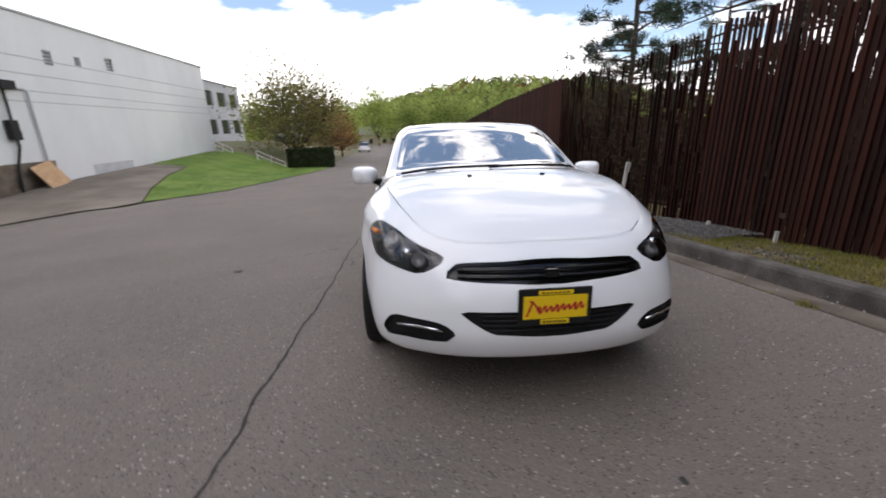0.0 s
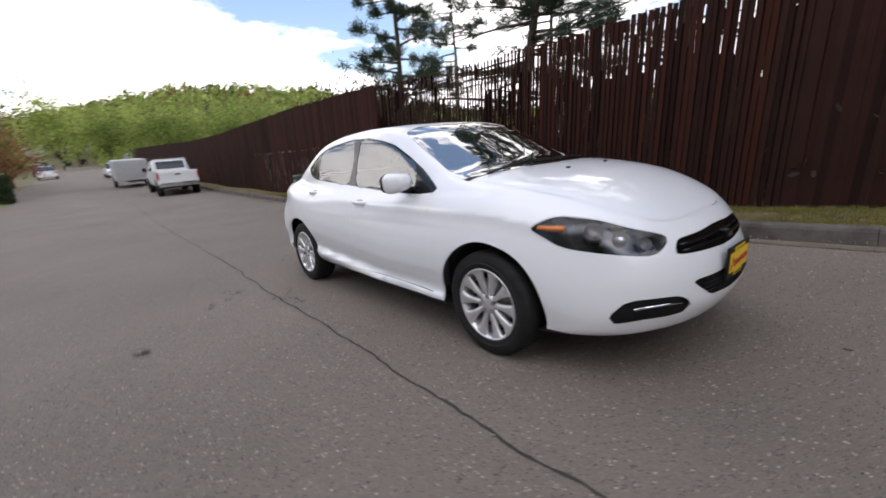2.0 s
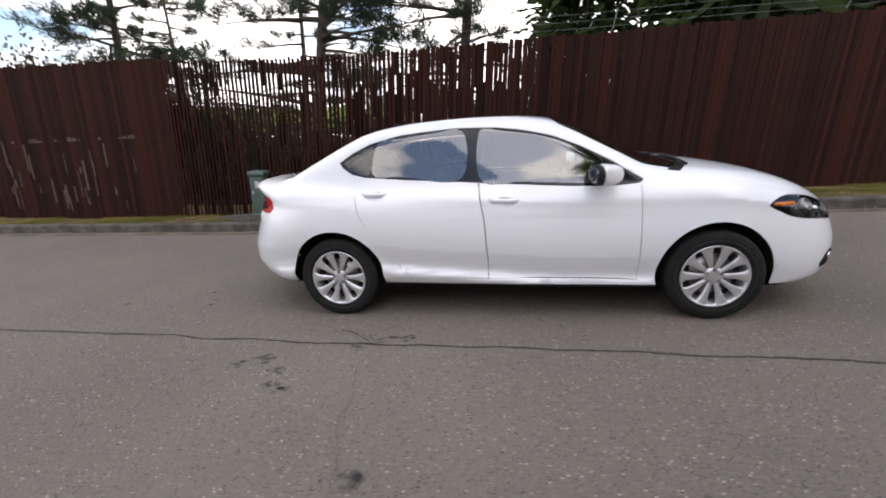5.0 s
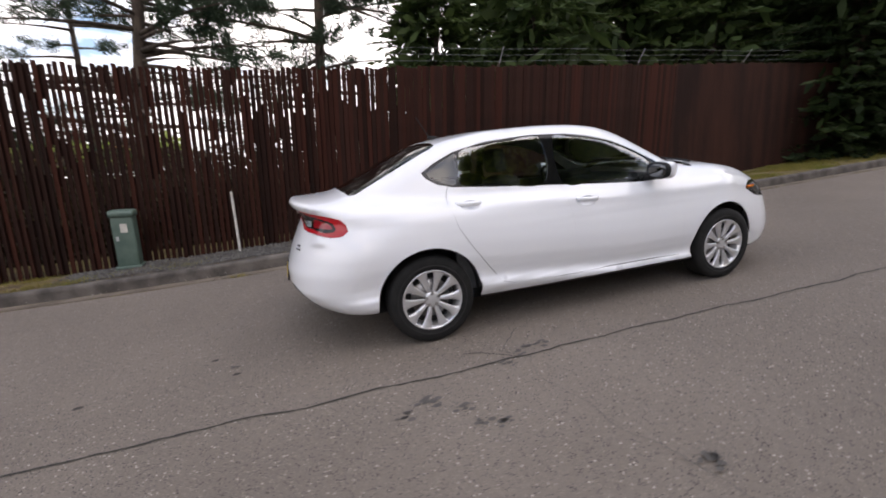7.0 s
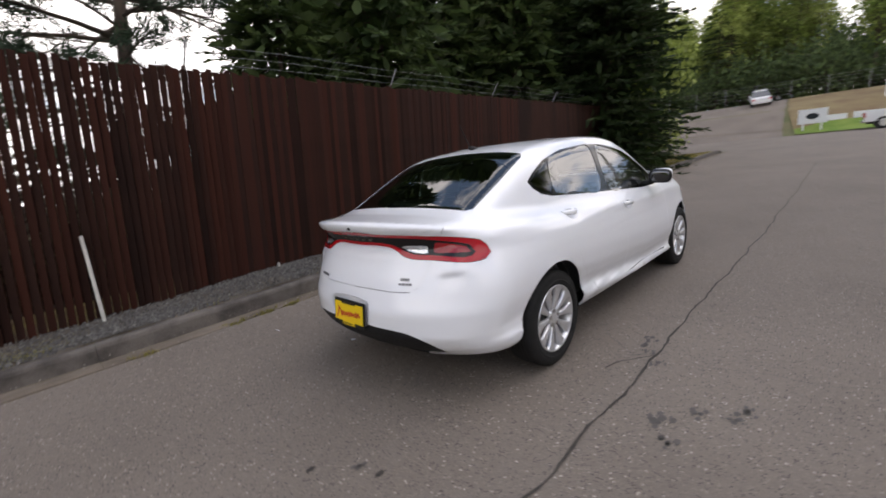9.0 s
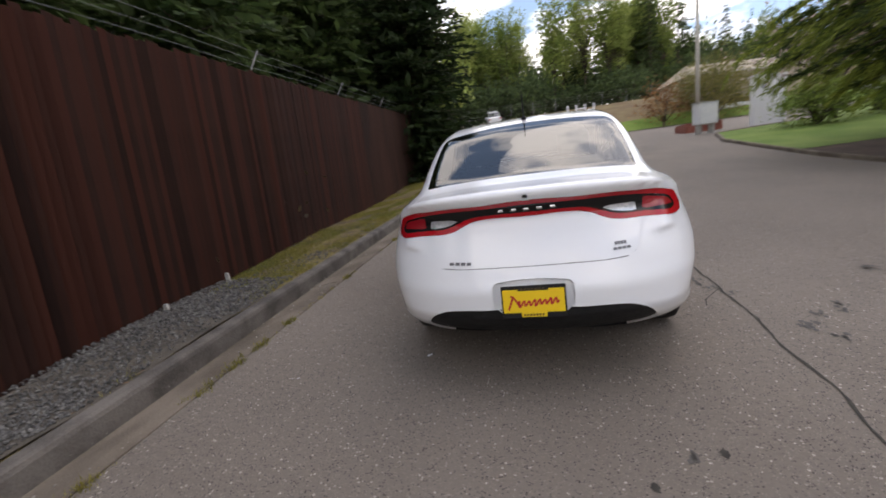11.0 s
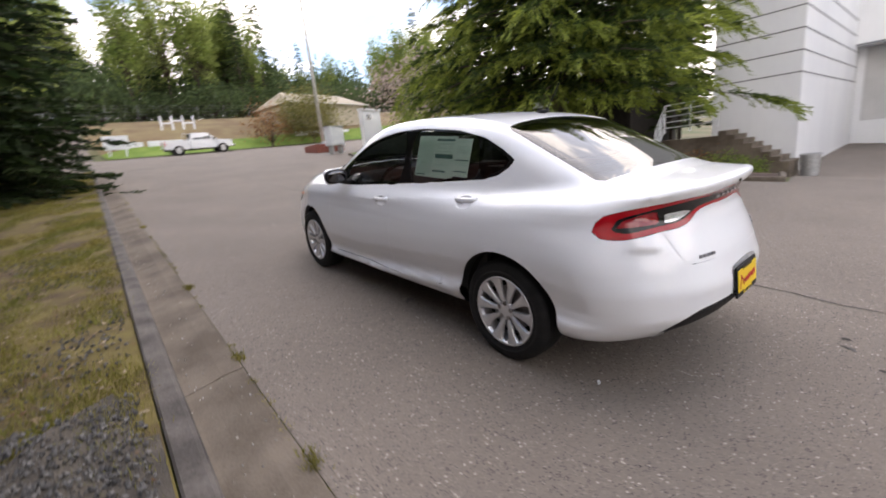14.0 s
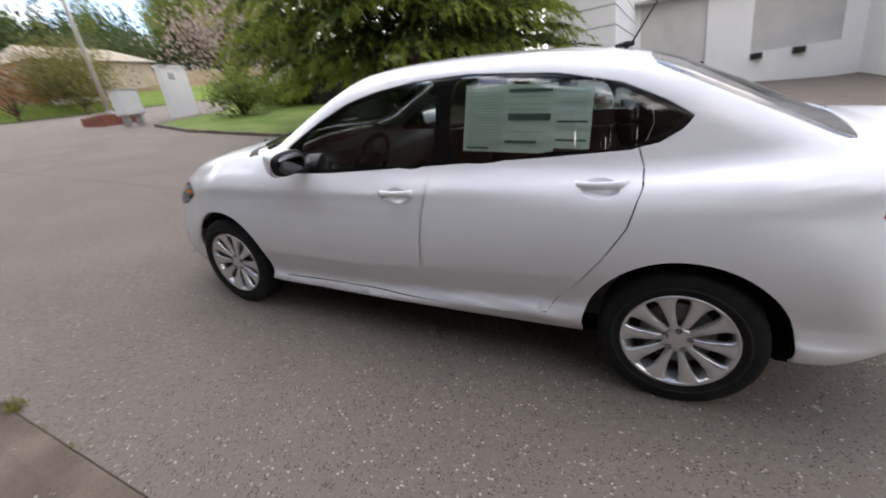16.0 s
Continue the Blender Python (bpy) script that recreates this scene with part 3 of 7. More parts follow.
# ---- loose bits: gravel, tufts, moss ----
def scatter_stones(name, spots, mat, label, parent=None):
    """Small rough stones: (x, y, z, radius)."""
    v, f = [], []
    rnd = random.Random(8)
    base = [(1, 0, 0), (-1, 0, 0), (0, 1, 0), (0, -1, 0), (0, 0, 1), (0, 0, -1)]
    tri = [(0, 2, 4), (2, 1, 4), (1, 3, 4), (3, 0, 4), (2, 0, 5), (1, 2, 5), (3, 1, 5), (0, 3, 5)]
    for x, y, z, r in spots:
        m = Euler((rnd.uniform(0, 6), rnd.uniform(0, 6), rnd.uniform(0, 6))).to_matrix()
        b = len(v)
        v += [(Vector((x, y, z)) + m @ Vector([c * r * rnd.uniform(.6, 1.2) for c in p])) for p in base]
        f += [tuple(b + i for i in t) for t in tri]
    ob = soup(name, v, f, mat)
    ob.matrix_world = ROAD
    return tagged(ob, label, "gravel", kind="stuff")


rnd = random.Random(21)
spots = []
while len(spots) < 15000:
    y = rnd.uniform(-4, 9)
    x = rnd.uniform(KB + .05, fence_x(y))
    want = .55 if (.4 < y < 5.4 and x < 3.6) else .05
    if noise.noise((x * 1.1, y * .8, 9)) * .6 + want > rnd.random():
        spots.append((x, y, float(rise(x, y)) + max(.115 + float(verge_bed(x, y)), .128 + .03 * noise.noise((x, y, 1)) if want > .5 else 0) + rnd.uniform(0, .01), rnd.choice((.004, .005, .006, .008, .011, .015))))
scatter_stones("gravel", spots, PEBBLE, "grey crushed gravel lying on the verge")
spots = [(rnd.uniform(-5.5, 2.1), rnd.uniform(-5, 6), .004, rnd.choice((.002, .003, .004, .006))) for _ in range(1800)]
spots += [(rnd.uniform(GX, KX), rnd.uniform(-6, 9), .006, rnd.choice((.004, .006, .009))) for _ in range(260)]
spots = [(x, y, z + float(rise(x, y)), r) for x, y, z, r in spots]
scatter_stones("road_grit", spots, material("pale_grit", (.34, .315, .28), (.24, .215, .19), rough=.9, scale=30, vary=.4, island=True), "pale loose grit on the asphalt")


def tufts(name, spots, mat, label, category="grass"):
    """Blades: (x, y, z, height, spread, count)."""
    v, f = [], []
    r = random.Random(4)
    for x, y, z, h, s, n in spots:
        for _ in range(n):
            a, lean = r.uniform(0, 6.28), r.uniform(.1, 1.0)
            bx, by = x + r.gauss(0, s), y + r.gauss(0, s)
            hh, w = h * r.uniform(.5, 1.2), .0022 + .02 * h
            dx, dy = math.cos(a), math.sin(a)
            b = len(v)
            v += [(bx - dy * w, by + dx * w, z), (bx + dy * w, by - dx * w, z), (bx + dx * hh * lean, by + dy * hh * lean, z + hh)]
            f.append((b, b + 1, b + 2))
    ob = soup(name, v, f, mat)
    ob.matrix_world = ROAD
    return tagged(ob, label, category, kind="stuff")


spots = []
while len(spots) < 12000:
    y = rnd.uniform(-20, 14)
    x = rnd.uniform(KB + .03, fence_x(y) - .04)
    bare = 1.2 < y < 5 and x < 3.4
    if noise.noise((x * 1.5, y * 1.1, 2)) * 1.7 + (-.45 if bare else .1) > rnd.uniform(-.4, .6):
        spots.append((x, y, float(rise(x, y)) + .11 + float(verge_bed(x, y)), rnd.uniform(.018, .055), .045, 12))
tufts("verge_grass", spots, GRASS, "thin yellow-green grass on the verge")
spots = []
for _ in range(420):
    y = rnd.uniform(-12, 12)
    if noise.noise((y * .9, 4, 4)) > -.05:
        spots.append((GX + .005 + rnd.gauss(0, .008), y, .003, rnd.uniform(.008, .02), .016, 10))
for y, s in ((2.05, .05), (1.75, .045), (1.35, .035), (2.35, .05), (.2, .03), (-1.5, .03), (3.1, .05), (-5.5, .03)):
    spots += [(GX + rnd.gauss(0, s * .5), y + rnd.gauss(0, s), .003, rnd.uniform(.02, .045), .02, 14) for _ in range(9)]
spots = [(x, y, z + float(rise(GX, y)), h, w, n) for x, y, z, h, w, n in spots]
tufts("joint_moss", spots, MOSS, "yellow-green moss along the gutter joint", "moss")
spots = [(rnd.uniform(-16.4, -6.4), rnd.uniform(12.3, 32), 0, rnd.uniform(.05, .1), .12, 10) for _ in range(4200)]
spots = [(x, y, float(rise(x, y)) + .03, h, s, n) for x, y, _, h, s, n in spots if np.interp(y, [12.2, 15.7, 19.8, 23.2, 24.6], [-10.1, -11.6, -12.95, -13.5, -16.4]) < x < np.interp(y, [12.2, 14.7, 18, 26, 30], [-10.1, -8.3, -7.5, -6.6, -6.4])]
tufts("lawn_blades", spots, material("lawn_blades", (.08, .16, .014), (.15, .23, .04), rough=.8, scale=.8, vary=.3, island=True), "fresh green lawn grass")


def litter(count):
    """Pale dead twigs and leaf scraps lying over the verge."""
    r, v, f = random.Random(33), [], []
    for _ in range(count):
        y = r.uniform(-9, 7)
        x = r.uniform(KB + .03, fence_x(y) - .05)
        z = float(rise(x, y)) + .124 + float(verge_bed(x, y))
        a, long = r.uniform(0, 6.28), r.choice((.02, .03, .05, .08, .14))
        w = .003 if long > .06 else .008
        d, n = Vector((math.cos(a), math.sin(a), r.uniform(-.05, .15))) * long, Vector((-math.sin(a), math.cos(a), 0)) * w
        c, b = Vector((x, y, z)), len(v)
        v += [c - n, c + n, c + d * .6 + n * 1.3 + Vector((0, 0, .004)), c + d, c + d * .5 - n * 1.3 + Vector((0, 0, .003))]
        f.append((b, b + 4, b + 3, b + 2, b + 1))
    ob = soup("dead_litter", v, f, material("dead_leaf_litter", (.20, .14, .08), (.32, .26, .18), rough=.9, scale=9, vary=.5, island=True, c3=(.16, .07, .03)))
    ob.matrix_world = ROAD
    tagged(ob, "pale dead twigs and brown leaf scraps on the verge", "litter", kind="stuff")


litter(1300)

# ---- fence ----
PITCH = .076
WORN = material("pale_worn_slat", (.11, .075, .06), (.055, .03, .024), rough=.8, scale=6, fine=40, vary=.3, island=True)


def build_fence():
    """A slat fence on posts: flush slats for most of it, and a stretch of turned slats that stand open like a louvre."""
    fence = thing("fence", ROAD, "tall rust-brown slatted fence with a louvred see-through stretch", "fence", kind="structure")
    rnd = random.Random(11)
    mesh = {}

    def slat(w, h):
        key = (round(w, 3), round(h, 2))
        if key not in mesh:
            bm = boxed((-.004, -w / 2, .0), (.004, w / 2, h))
            for v in bm.verts:
                if v.co.z > .5:
                    v.co.z += .006 * (1 if v.co.y > 0 else -1)
            mesh[key] = bpy.data.meshes.new("slat")
            bm.to_mesh(mesh[key])
            bm.free()
            mesh[key].materials.append(SLAT)
        return mesh[key]

    rest_v, rest_f, back_v, back_f, worn_v, worn_f = [], [], [], [], [], []

    def add(vs, fs, y0, y1, x0, x1, lo, hi):
        """A plumb strip from y0 to y1, set x0 to x1 behind the fence's line, between two heights over its foot."""
        b, f0 = len(vs), fence_base((y0 + y1) / 2)
        vs += [(fence_x(q) + x, q - .08 * z, z + f0) for x in (x0, x1) for q in (y0, y1) for z in (lo, hi)]
        fs += [tuple(b + i for i in f) for f in ((0, 1, 3, 2), (4, 6, 7, 5), (0, 4, 5, 1), (2, 3, 7, 6), (0, 2, 6, 4), (1, 5, 7, 3))]

    y = -14.0
    while y < 75:
        airy = -1.75 < y < 6.5
        tall = fence_top(y) - fence_base(y) + rnd.choice((-.02, -.01, 0, .01, .02))
        w = rnd.choice((.068, .07, .072)) if airy else rnd.choice((.072, .073, .074))
        if -6 < y < 14:
            ob = new("slat", slat(w, tall))
            ob.parent = fence
            ob.location = (fence_x(y) + rnd.uniform(-.002, .002), y, fence_base(y))
            turn = radians((-27 if airy and y > 1.7 else -12 if airy else 4.8) + rnd.uniform(-3, 3) * (1.5 if airy else .2))
            ob.rotation_euler = (Euler((radians(4.6 + rnd.uniform(-.2, .2)), 0, 0)).to_matrix() @ Matrix.Rotation(turn, 3, "Z")).to_euler()
        else:
            add(rest_v, rest_f, y - w / 2, y + w / 2, -.006, .006, 0, tall)
        y += PITCH if y < 14 else PITCH * 1.5
    tagged(soup("far_slats", rest_v, rest_f, SLAT, fence), kind="stuff")
    # a second layer behind: whole boards where the fence is shut, strips of uneven length behind the louvre
    y = -14.0
    while y < 75:
        tall = fence_top(y) - fence_base(y)
        if -1.75 < y < 6.5:
            w = PITCH / 2
            z = 0.0
            while z < tall - .03:
                run = rnd.uniform(.2, .62)
                shut = np.interp(y, [-1.7, -.9, 1.6, 2.4, 3.2, 5, 6.5], [.9, .86, .9, .4, .12, .15, .6]) if z < tall * .7 else np.interp(y, [-1.2, 0, 1.4, 2.4, 5, 6.5], [.3, .13, .15, .1, .1, .5])
                if rnd.random() < shut or noise.noise((y * 3.4, z * .9, 7)) > .42:
                    add(back_v, back_f, y, y + w + .003, .03, .038, z, min(z + run + .01, tall - .03))
                z += run
        else:
            w = .3
            if rnd.random() > .012:
                add(back_v, back_f, y, y + w + .003, .02, .03, 0, tall - rnd.uniform(.02, .05))
        y += w
    tagged(soup("backing_board", back_v, back_f, BOARD, fence), kind="stuff")
    # faded strips that show low down beyond the car
    for _ in range(70):
        y = rnd.uniform(7.2, 16)
        if noise.noise((y * .9, 5, 5)) > -.15:
            a = rnd.uniform(.15, 1.2)
            add(worn_v, worn_f, y, y + rnd.uniform(.02, .05), -.012, -.0085, a, min(1.62, a + rnd.uniform(.12, .6)))
    for _ in range(40):
        y = rnd.uniform(7.0, 17)
        add(worn_v, worn_f, y, y + rnd.uniform(.03, .2), -.0125, -.0088, 1.56, 1.56 + rnd.uniform(.03, .08))
    tagged(soup("worn_strip", worn_v, worn_f, WORN, fence), kind="stuff")
    for z in (.3, 1.45, 2.6):
        part("rail", tube(bmesh.new(), [(fence_x(-14 + 3 * i) + .07, -14 + 3 * i - .08 * z, z + fence_base(-14 + 3 * i)) for i in range(30)], .016, 6), BARK, fence)
    for y in np.arange(-12.0, 72, 3.46):
        z0, z1 = fence_base(y), fence_top(y)
        x = fence_x(y) + .1
        post = part("fence_post", tube(bmesh.new(), [(x, y + .22, z0 - .1), (x, y, z1 + .05)], .028, 8), BARK, fence)
        if y < 2:
            part("wire_arm", tube(bmesh.new(), [(x, y, z1 + .02), (x - .03, y - .01, z1 + .08), (x - .18, y - .03, z1 + .3)], .011, 6), GALV, post)
    for dx, dz in ((.05, .1), (-.02, .19), (-.08, .28)):
        part("barbed_wire", tube(bmesh.new(), [(fence_x(-13.5 + .5 * i) + dx, -13.5 + .5 * i, fence_top(-13.5 + .5 * i) + dz - .02 * math.sin(i * math.pi / 6.9) ** 2) for i in range(31)], .0028, 4), DARKLINE, fence)
    return fence


build_fence()

# ---- car form ----
def curve(*pts):
    """A smooth monotone curve through (a, b) pairs."""
    a, b = np.array(pts, float).T
    h, d = np.diff(a), np.diff(b) / np.diff(a)
    m = np.zeros(len(a))
    m[0], m[-1] = d[0], d[-1]
    for i in range(1, len(a) - 1):
        if d[i - 1] * d[i] > 0:
            w1, w2 = 2 * h[i] + h[i - 1], h[i] + 2 * h[i - 1]
            m[i] = (w1 + w2) / (w1 / d[i - 1] + w2 / d[i])

    def f(q):
        q = np.clip(np.asarray(q, float), a[0], a[-1])
        i = np.clip(np.searchsorted(a, q) - 1, 0, len(h) - 1)
        t = (q - a[i]) / h[i]
        return (b[i] * (1 + 2 * t) * (1 - t) ** 2 + m[i] * h[i] * t * (1 - t) ** 2 + b[i + 1] * t * t * (3 - 2 * t) + m[i + 1] * h[i] * t * t * (t - 1))
    return f


def smax(a, b, k):
    h = np.maximum(k - np.abs(a - b), 0) / k
    return np.maximum(a, b) + h * h * k / 4


PLAN = curve((-2.6, .5), (-2.3, .66), (-2.1, .745), (-1.9, .798), (-1.65, .848), (-1.35, .9), (-1.0, .9), (-.5, .893), (0, .893), (.6, .898), (1.0, .906), (1.35, .908), (1.6, .895), (1.85, .873), (2.05, .83), (2.25, .765), (2.6, .56))
SHOULDER = curve((-2.5, .66), (-2.2, .74), (-1.9, .84), (-1.6, .92), (-1.3, .965), (-.9, .965), (-.4, .965), (.1, 1.0), (.8, 1.055), (1.2, 1.09), (1.6, 1.09), (2.0, 1.05), (2.5, 1.03))
INSET = curve((-.2, .21), (0, .12), (.03, .092), (.06, .07), (.095, .049), (.112, .0415), (.13, .0395), (.16, .036), (.2, .028), (.3, .009), (.4, 0), (.48, .003), (.56, .018), (.62, .03), (.66, .03), (.7, .016), (.74, .022), (.8, .06), (.9, .12))
DOOR_CREASE = curve((.5, 0), (.56, .002), (.61, .006), (.635, .01), (.655, .004), (.69, -.012), (.72, -.01), (.75, 0), (.9, 0))
HOOD = curve((-2.6, .5), (-2.42, .6), (-2.3, .69), (-2.2, .755), (-2.05, .852), (-1.85, .945), (-1.6, 1.022), (-1.3, 1.072), (-1.0, 1.095), (0, 1.05), (1.0, 1.05), (1.7, 1.09), (1.9, 1.09), (2.1, 1.082), (2.3, 1.08))
NOSE = curve((.0, -1.95), (.15, -2.08), (.2, -2.17), (.27, -2.285), (.4, -2.335), (.5, -2.33), (.6, -2.305), (.7, -2.262), (.8, -2.2), (1.0, -1.9))
TAIL = curve((.0, 2.0), (.2, 2.1), (.3, 2.21), (.38, 2.29), (.45, 2.325), (.55, 2.325), (.65, 2.295), (.75, 2.255), (.85, 2.205), (.93, 2.172), (.985, 2.185), (1.012, 2.212), (1.03, 2.228), (1.06, 2.236), (1.2, 2.236))
ROOF = curve((-2.4, .3), (-1.6, .8), (-1.25, 1.0), (-1.1, 1.082), (-.9, 1.19), (-.7, 1.295), (-.5, 1.39), (-.3, 1.446), (0, 1.476), (.3, 1.484), (.7, 1.475), (1.0, 1.445), (1.2, 1.4), (1.5, 1.275), (1.8, 1.133), (1.95, 1.06), (2.05, .98), (2.2, .7), (2.8, -.5))
GLASSLINE = curve((-1.6, .70), (-1.2, .755), (-.87, .772), (-.4, .778), (.5, .78), (1.0, .775), (1.3, .757), (1.6, .725), (1.9, .68), (2.2, .62))
SILL = curve((-2.4, .24), (-2.0, .232), (-1.7, .212), (-1.0, .235), (1.0, .245), (1.7, .26), (2.3, .3))


def shape(x, y, z):
    """Negative inside the car's body, positive outside."""
    x = np.abs(x)
    pinch = np.clip((y - 1.45) / .5, 0, 1) * np.clip((z - .66) / .22, 0, 1)
    side = x - PLAN(y) + INSET(SHOULDER(y) - z) + DOOR_CREASE(SHOULDER(y) - z) * np.clip((1.02 - np.abs(y)) / .15, 0, 1) + .042 * pinch * pinch * (3 - 2 * pinch)
    for hy, hz in ((.045, .868), (1.005, .942)):
        side = side + .012 * np.exp(-((y - hy) / .062) ** 2 - ((z - hz) / .026) ** 2)
    deck = (z - HOOD(y) + .05 * x ** 2 + .12 * x ** 4) * .95
    bow = .25 * x ** 2 + .45 * x ** 4
    nose, tail = NOSE(z) + bow - y, y - TAIL(z) + .22 * x ** 2 + .39 * x ** 4
    lip = .1 - .066 * np.clip((y - 1.9) / .1, 0, 1) * np.clip((z - .95) / .05, 0, 1) * np.clip((.76 - x) / .12, 0, 1)
    low = smax(smax(smax(side, deck, .09), smax(nose, tail, .01), lip), SILL(y) - z, .05)
    s = np.clip((y + .3) / .9, 0, 1)
    yy = y - (1 - s) * .32 * x ** 2 + s * .12 * x ** 2
    top = (z - ROOF(yy) + .055 * x ** 2 + .05 * x ** 4) * .9
    wall = (x - GLASSLINE(y) + .31 * (z - .97)) * .95
    cabin = smax(smax(top, wall, .11), .8 - z, .02)
    h = np.maximum(.05 - np.abs(low - cabin), 0) / .05
    return np.minimum(low, cabin) - h * h * .05 / 4


def cast(o, d, r0, r1, n=160):
    """The last crossing, from r1 inwards, of rays o + r d with the body."""
    o, d = np.atleast_2d(o).astype(float), np.atleast_2d(d).astype(float)
    out, hi = np.full(len(o), np.nan), np.full(len(o), float(r1))
    step, found = (r1 - r0) / n, np.zeros(len(o), bool)
    lo = hi.copy()
    for _ in range(n):
        r = np.where(found, lo, lo - step)
        p = o + r[:, None] * d
        inside = shape(*p.T) < 0
        hi = np.where(found, hi, np.where(inside, lo, r))
        found_now = ~found & inside
        lo = r
        found |= found_now
    a, b = lo.copy(), hi.copy()
    for _ in range(24):
        m = (a + b) / 2
        inside = shape(*(o + m[:, None] * d).T) < 0
        a, b = np.where(inside, m, a), np.where(inside, b, m)
    p = o + ((a + b) / 2)[:, None] * d
    p[~found] = np.nan
    return p

# ---- the white saloon car ----
from mathutils.geometry import delaunay_2d_cdt

Y0, Z0, K = 1.35, .66, .8


def flat_of(p):
    """Where a point of the body's near half lies on the flat development of the body."""
    x, y, z = p
    if abs(y) <= Y0:
        return (y, K * math.atan2(z - Z0, x))
    e = math.copysign(Y0, y)
    d = Vector((x, y - e, z - Z0)).normalized()
    q = math.hypot(d.y, d.z)
    r = K * math.acos(max(-1, min(1, d.x))) / max(q, 1e-9)
    return (e + r * d.y, r * d.z)


def rays_of(s, v):
    """The rays from the car's middle line for points of the flat development."""
    s, v = np.asarray(s, float), np.asarray(v, float)
    e = np.clip(s, -Y0, Y0)
    qs, rad = s - e, np.hypot(s - e, v)
    mid = qs == 0
    ang = np.where(mid, v, rad) / K
    safe = np.where(rad < 1e-9, 1, rad)
    o = np.stack([0 * s, e, 0 * s + Z0], 1)
    d = np.stack([np.cos(ang), np.where(mid, 0, np.sin(ang) * qs / safe), np.where(mid, np.sin(ang), np.sin(ang) * v / safe)], 1)
    return o, d


def laid(*runs):
    """Points on the body from runs of (view, points): side (y, z), front or rear (x, z), top (x, y)."""
    out = []
    for view, pts in runs:
        p = np.array(pts, float)
        if view == "raw":
            out.append(p)
            continue
        one, nil = np.ones(len(p)), np.zeros(len(p))
        if view == "side":
            o, d = np.stack([nil, p[:, 0], p[:, 1]], 1), np.stack([one, nil, nil], 1)
        elif view == "top":
            o, d = np.stack([p[:, 0], p[:, 1], .5 * one], 1), np.stack([nil, nil, one], 1)
        else:
            o, d = np.stack([p[:, 0], nil, p[:, 1]], 1), np.stack([nil, (-one if view == "front" else one), nil], 1)
        q = cast(o, d, 0, 2.6, 120)
        lost = np.isnan(q[:, 0])
        q[lost] = (o + d * {"side": .86, "top": .6}.get(view, 2.2))[lost]
        if lost.any():
            print("off the body:", view, p[lost].tolist())
        out.append(q)
    return np.concatenate(out)


def rounded(pts, step=.03, soft=True):
    """A closed outline through the points, with its corners eased and short steps."""
    n, out = len(pts), []
    for i in range(n):
        p0, p1, p2, p3 = (np.array(pts[(i + k) % n], float) for k in (-1, 0, 1, 2))
        k = max(1, int(np.linalg.norm(p2 - p1) / step))
        for j in range(k):
            t = j / k
            if soft:
                out.append(.5 * (2 * p1 + (p2 - p0) * t + (2 * p0 - 5 * p1 + 4 * p2 - p3) * t * t + (3 * p1 - p0 - 3 * p2 + p3) * t ** 3))
            else:
                out.append(p1 + (p2 - p1) * t)
    return out


def ring(cy, cz, r, a0=0, a1=360, n=40):
    return [(cy + r * math.cos(radians(a0 + (a1 - a0) * k / n)), cz + r * math.sin(radians(a0 + (a1 - a0) * k / n))) for k in range(n)]


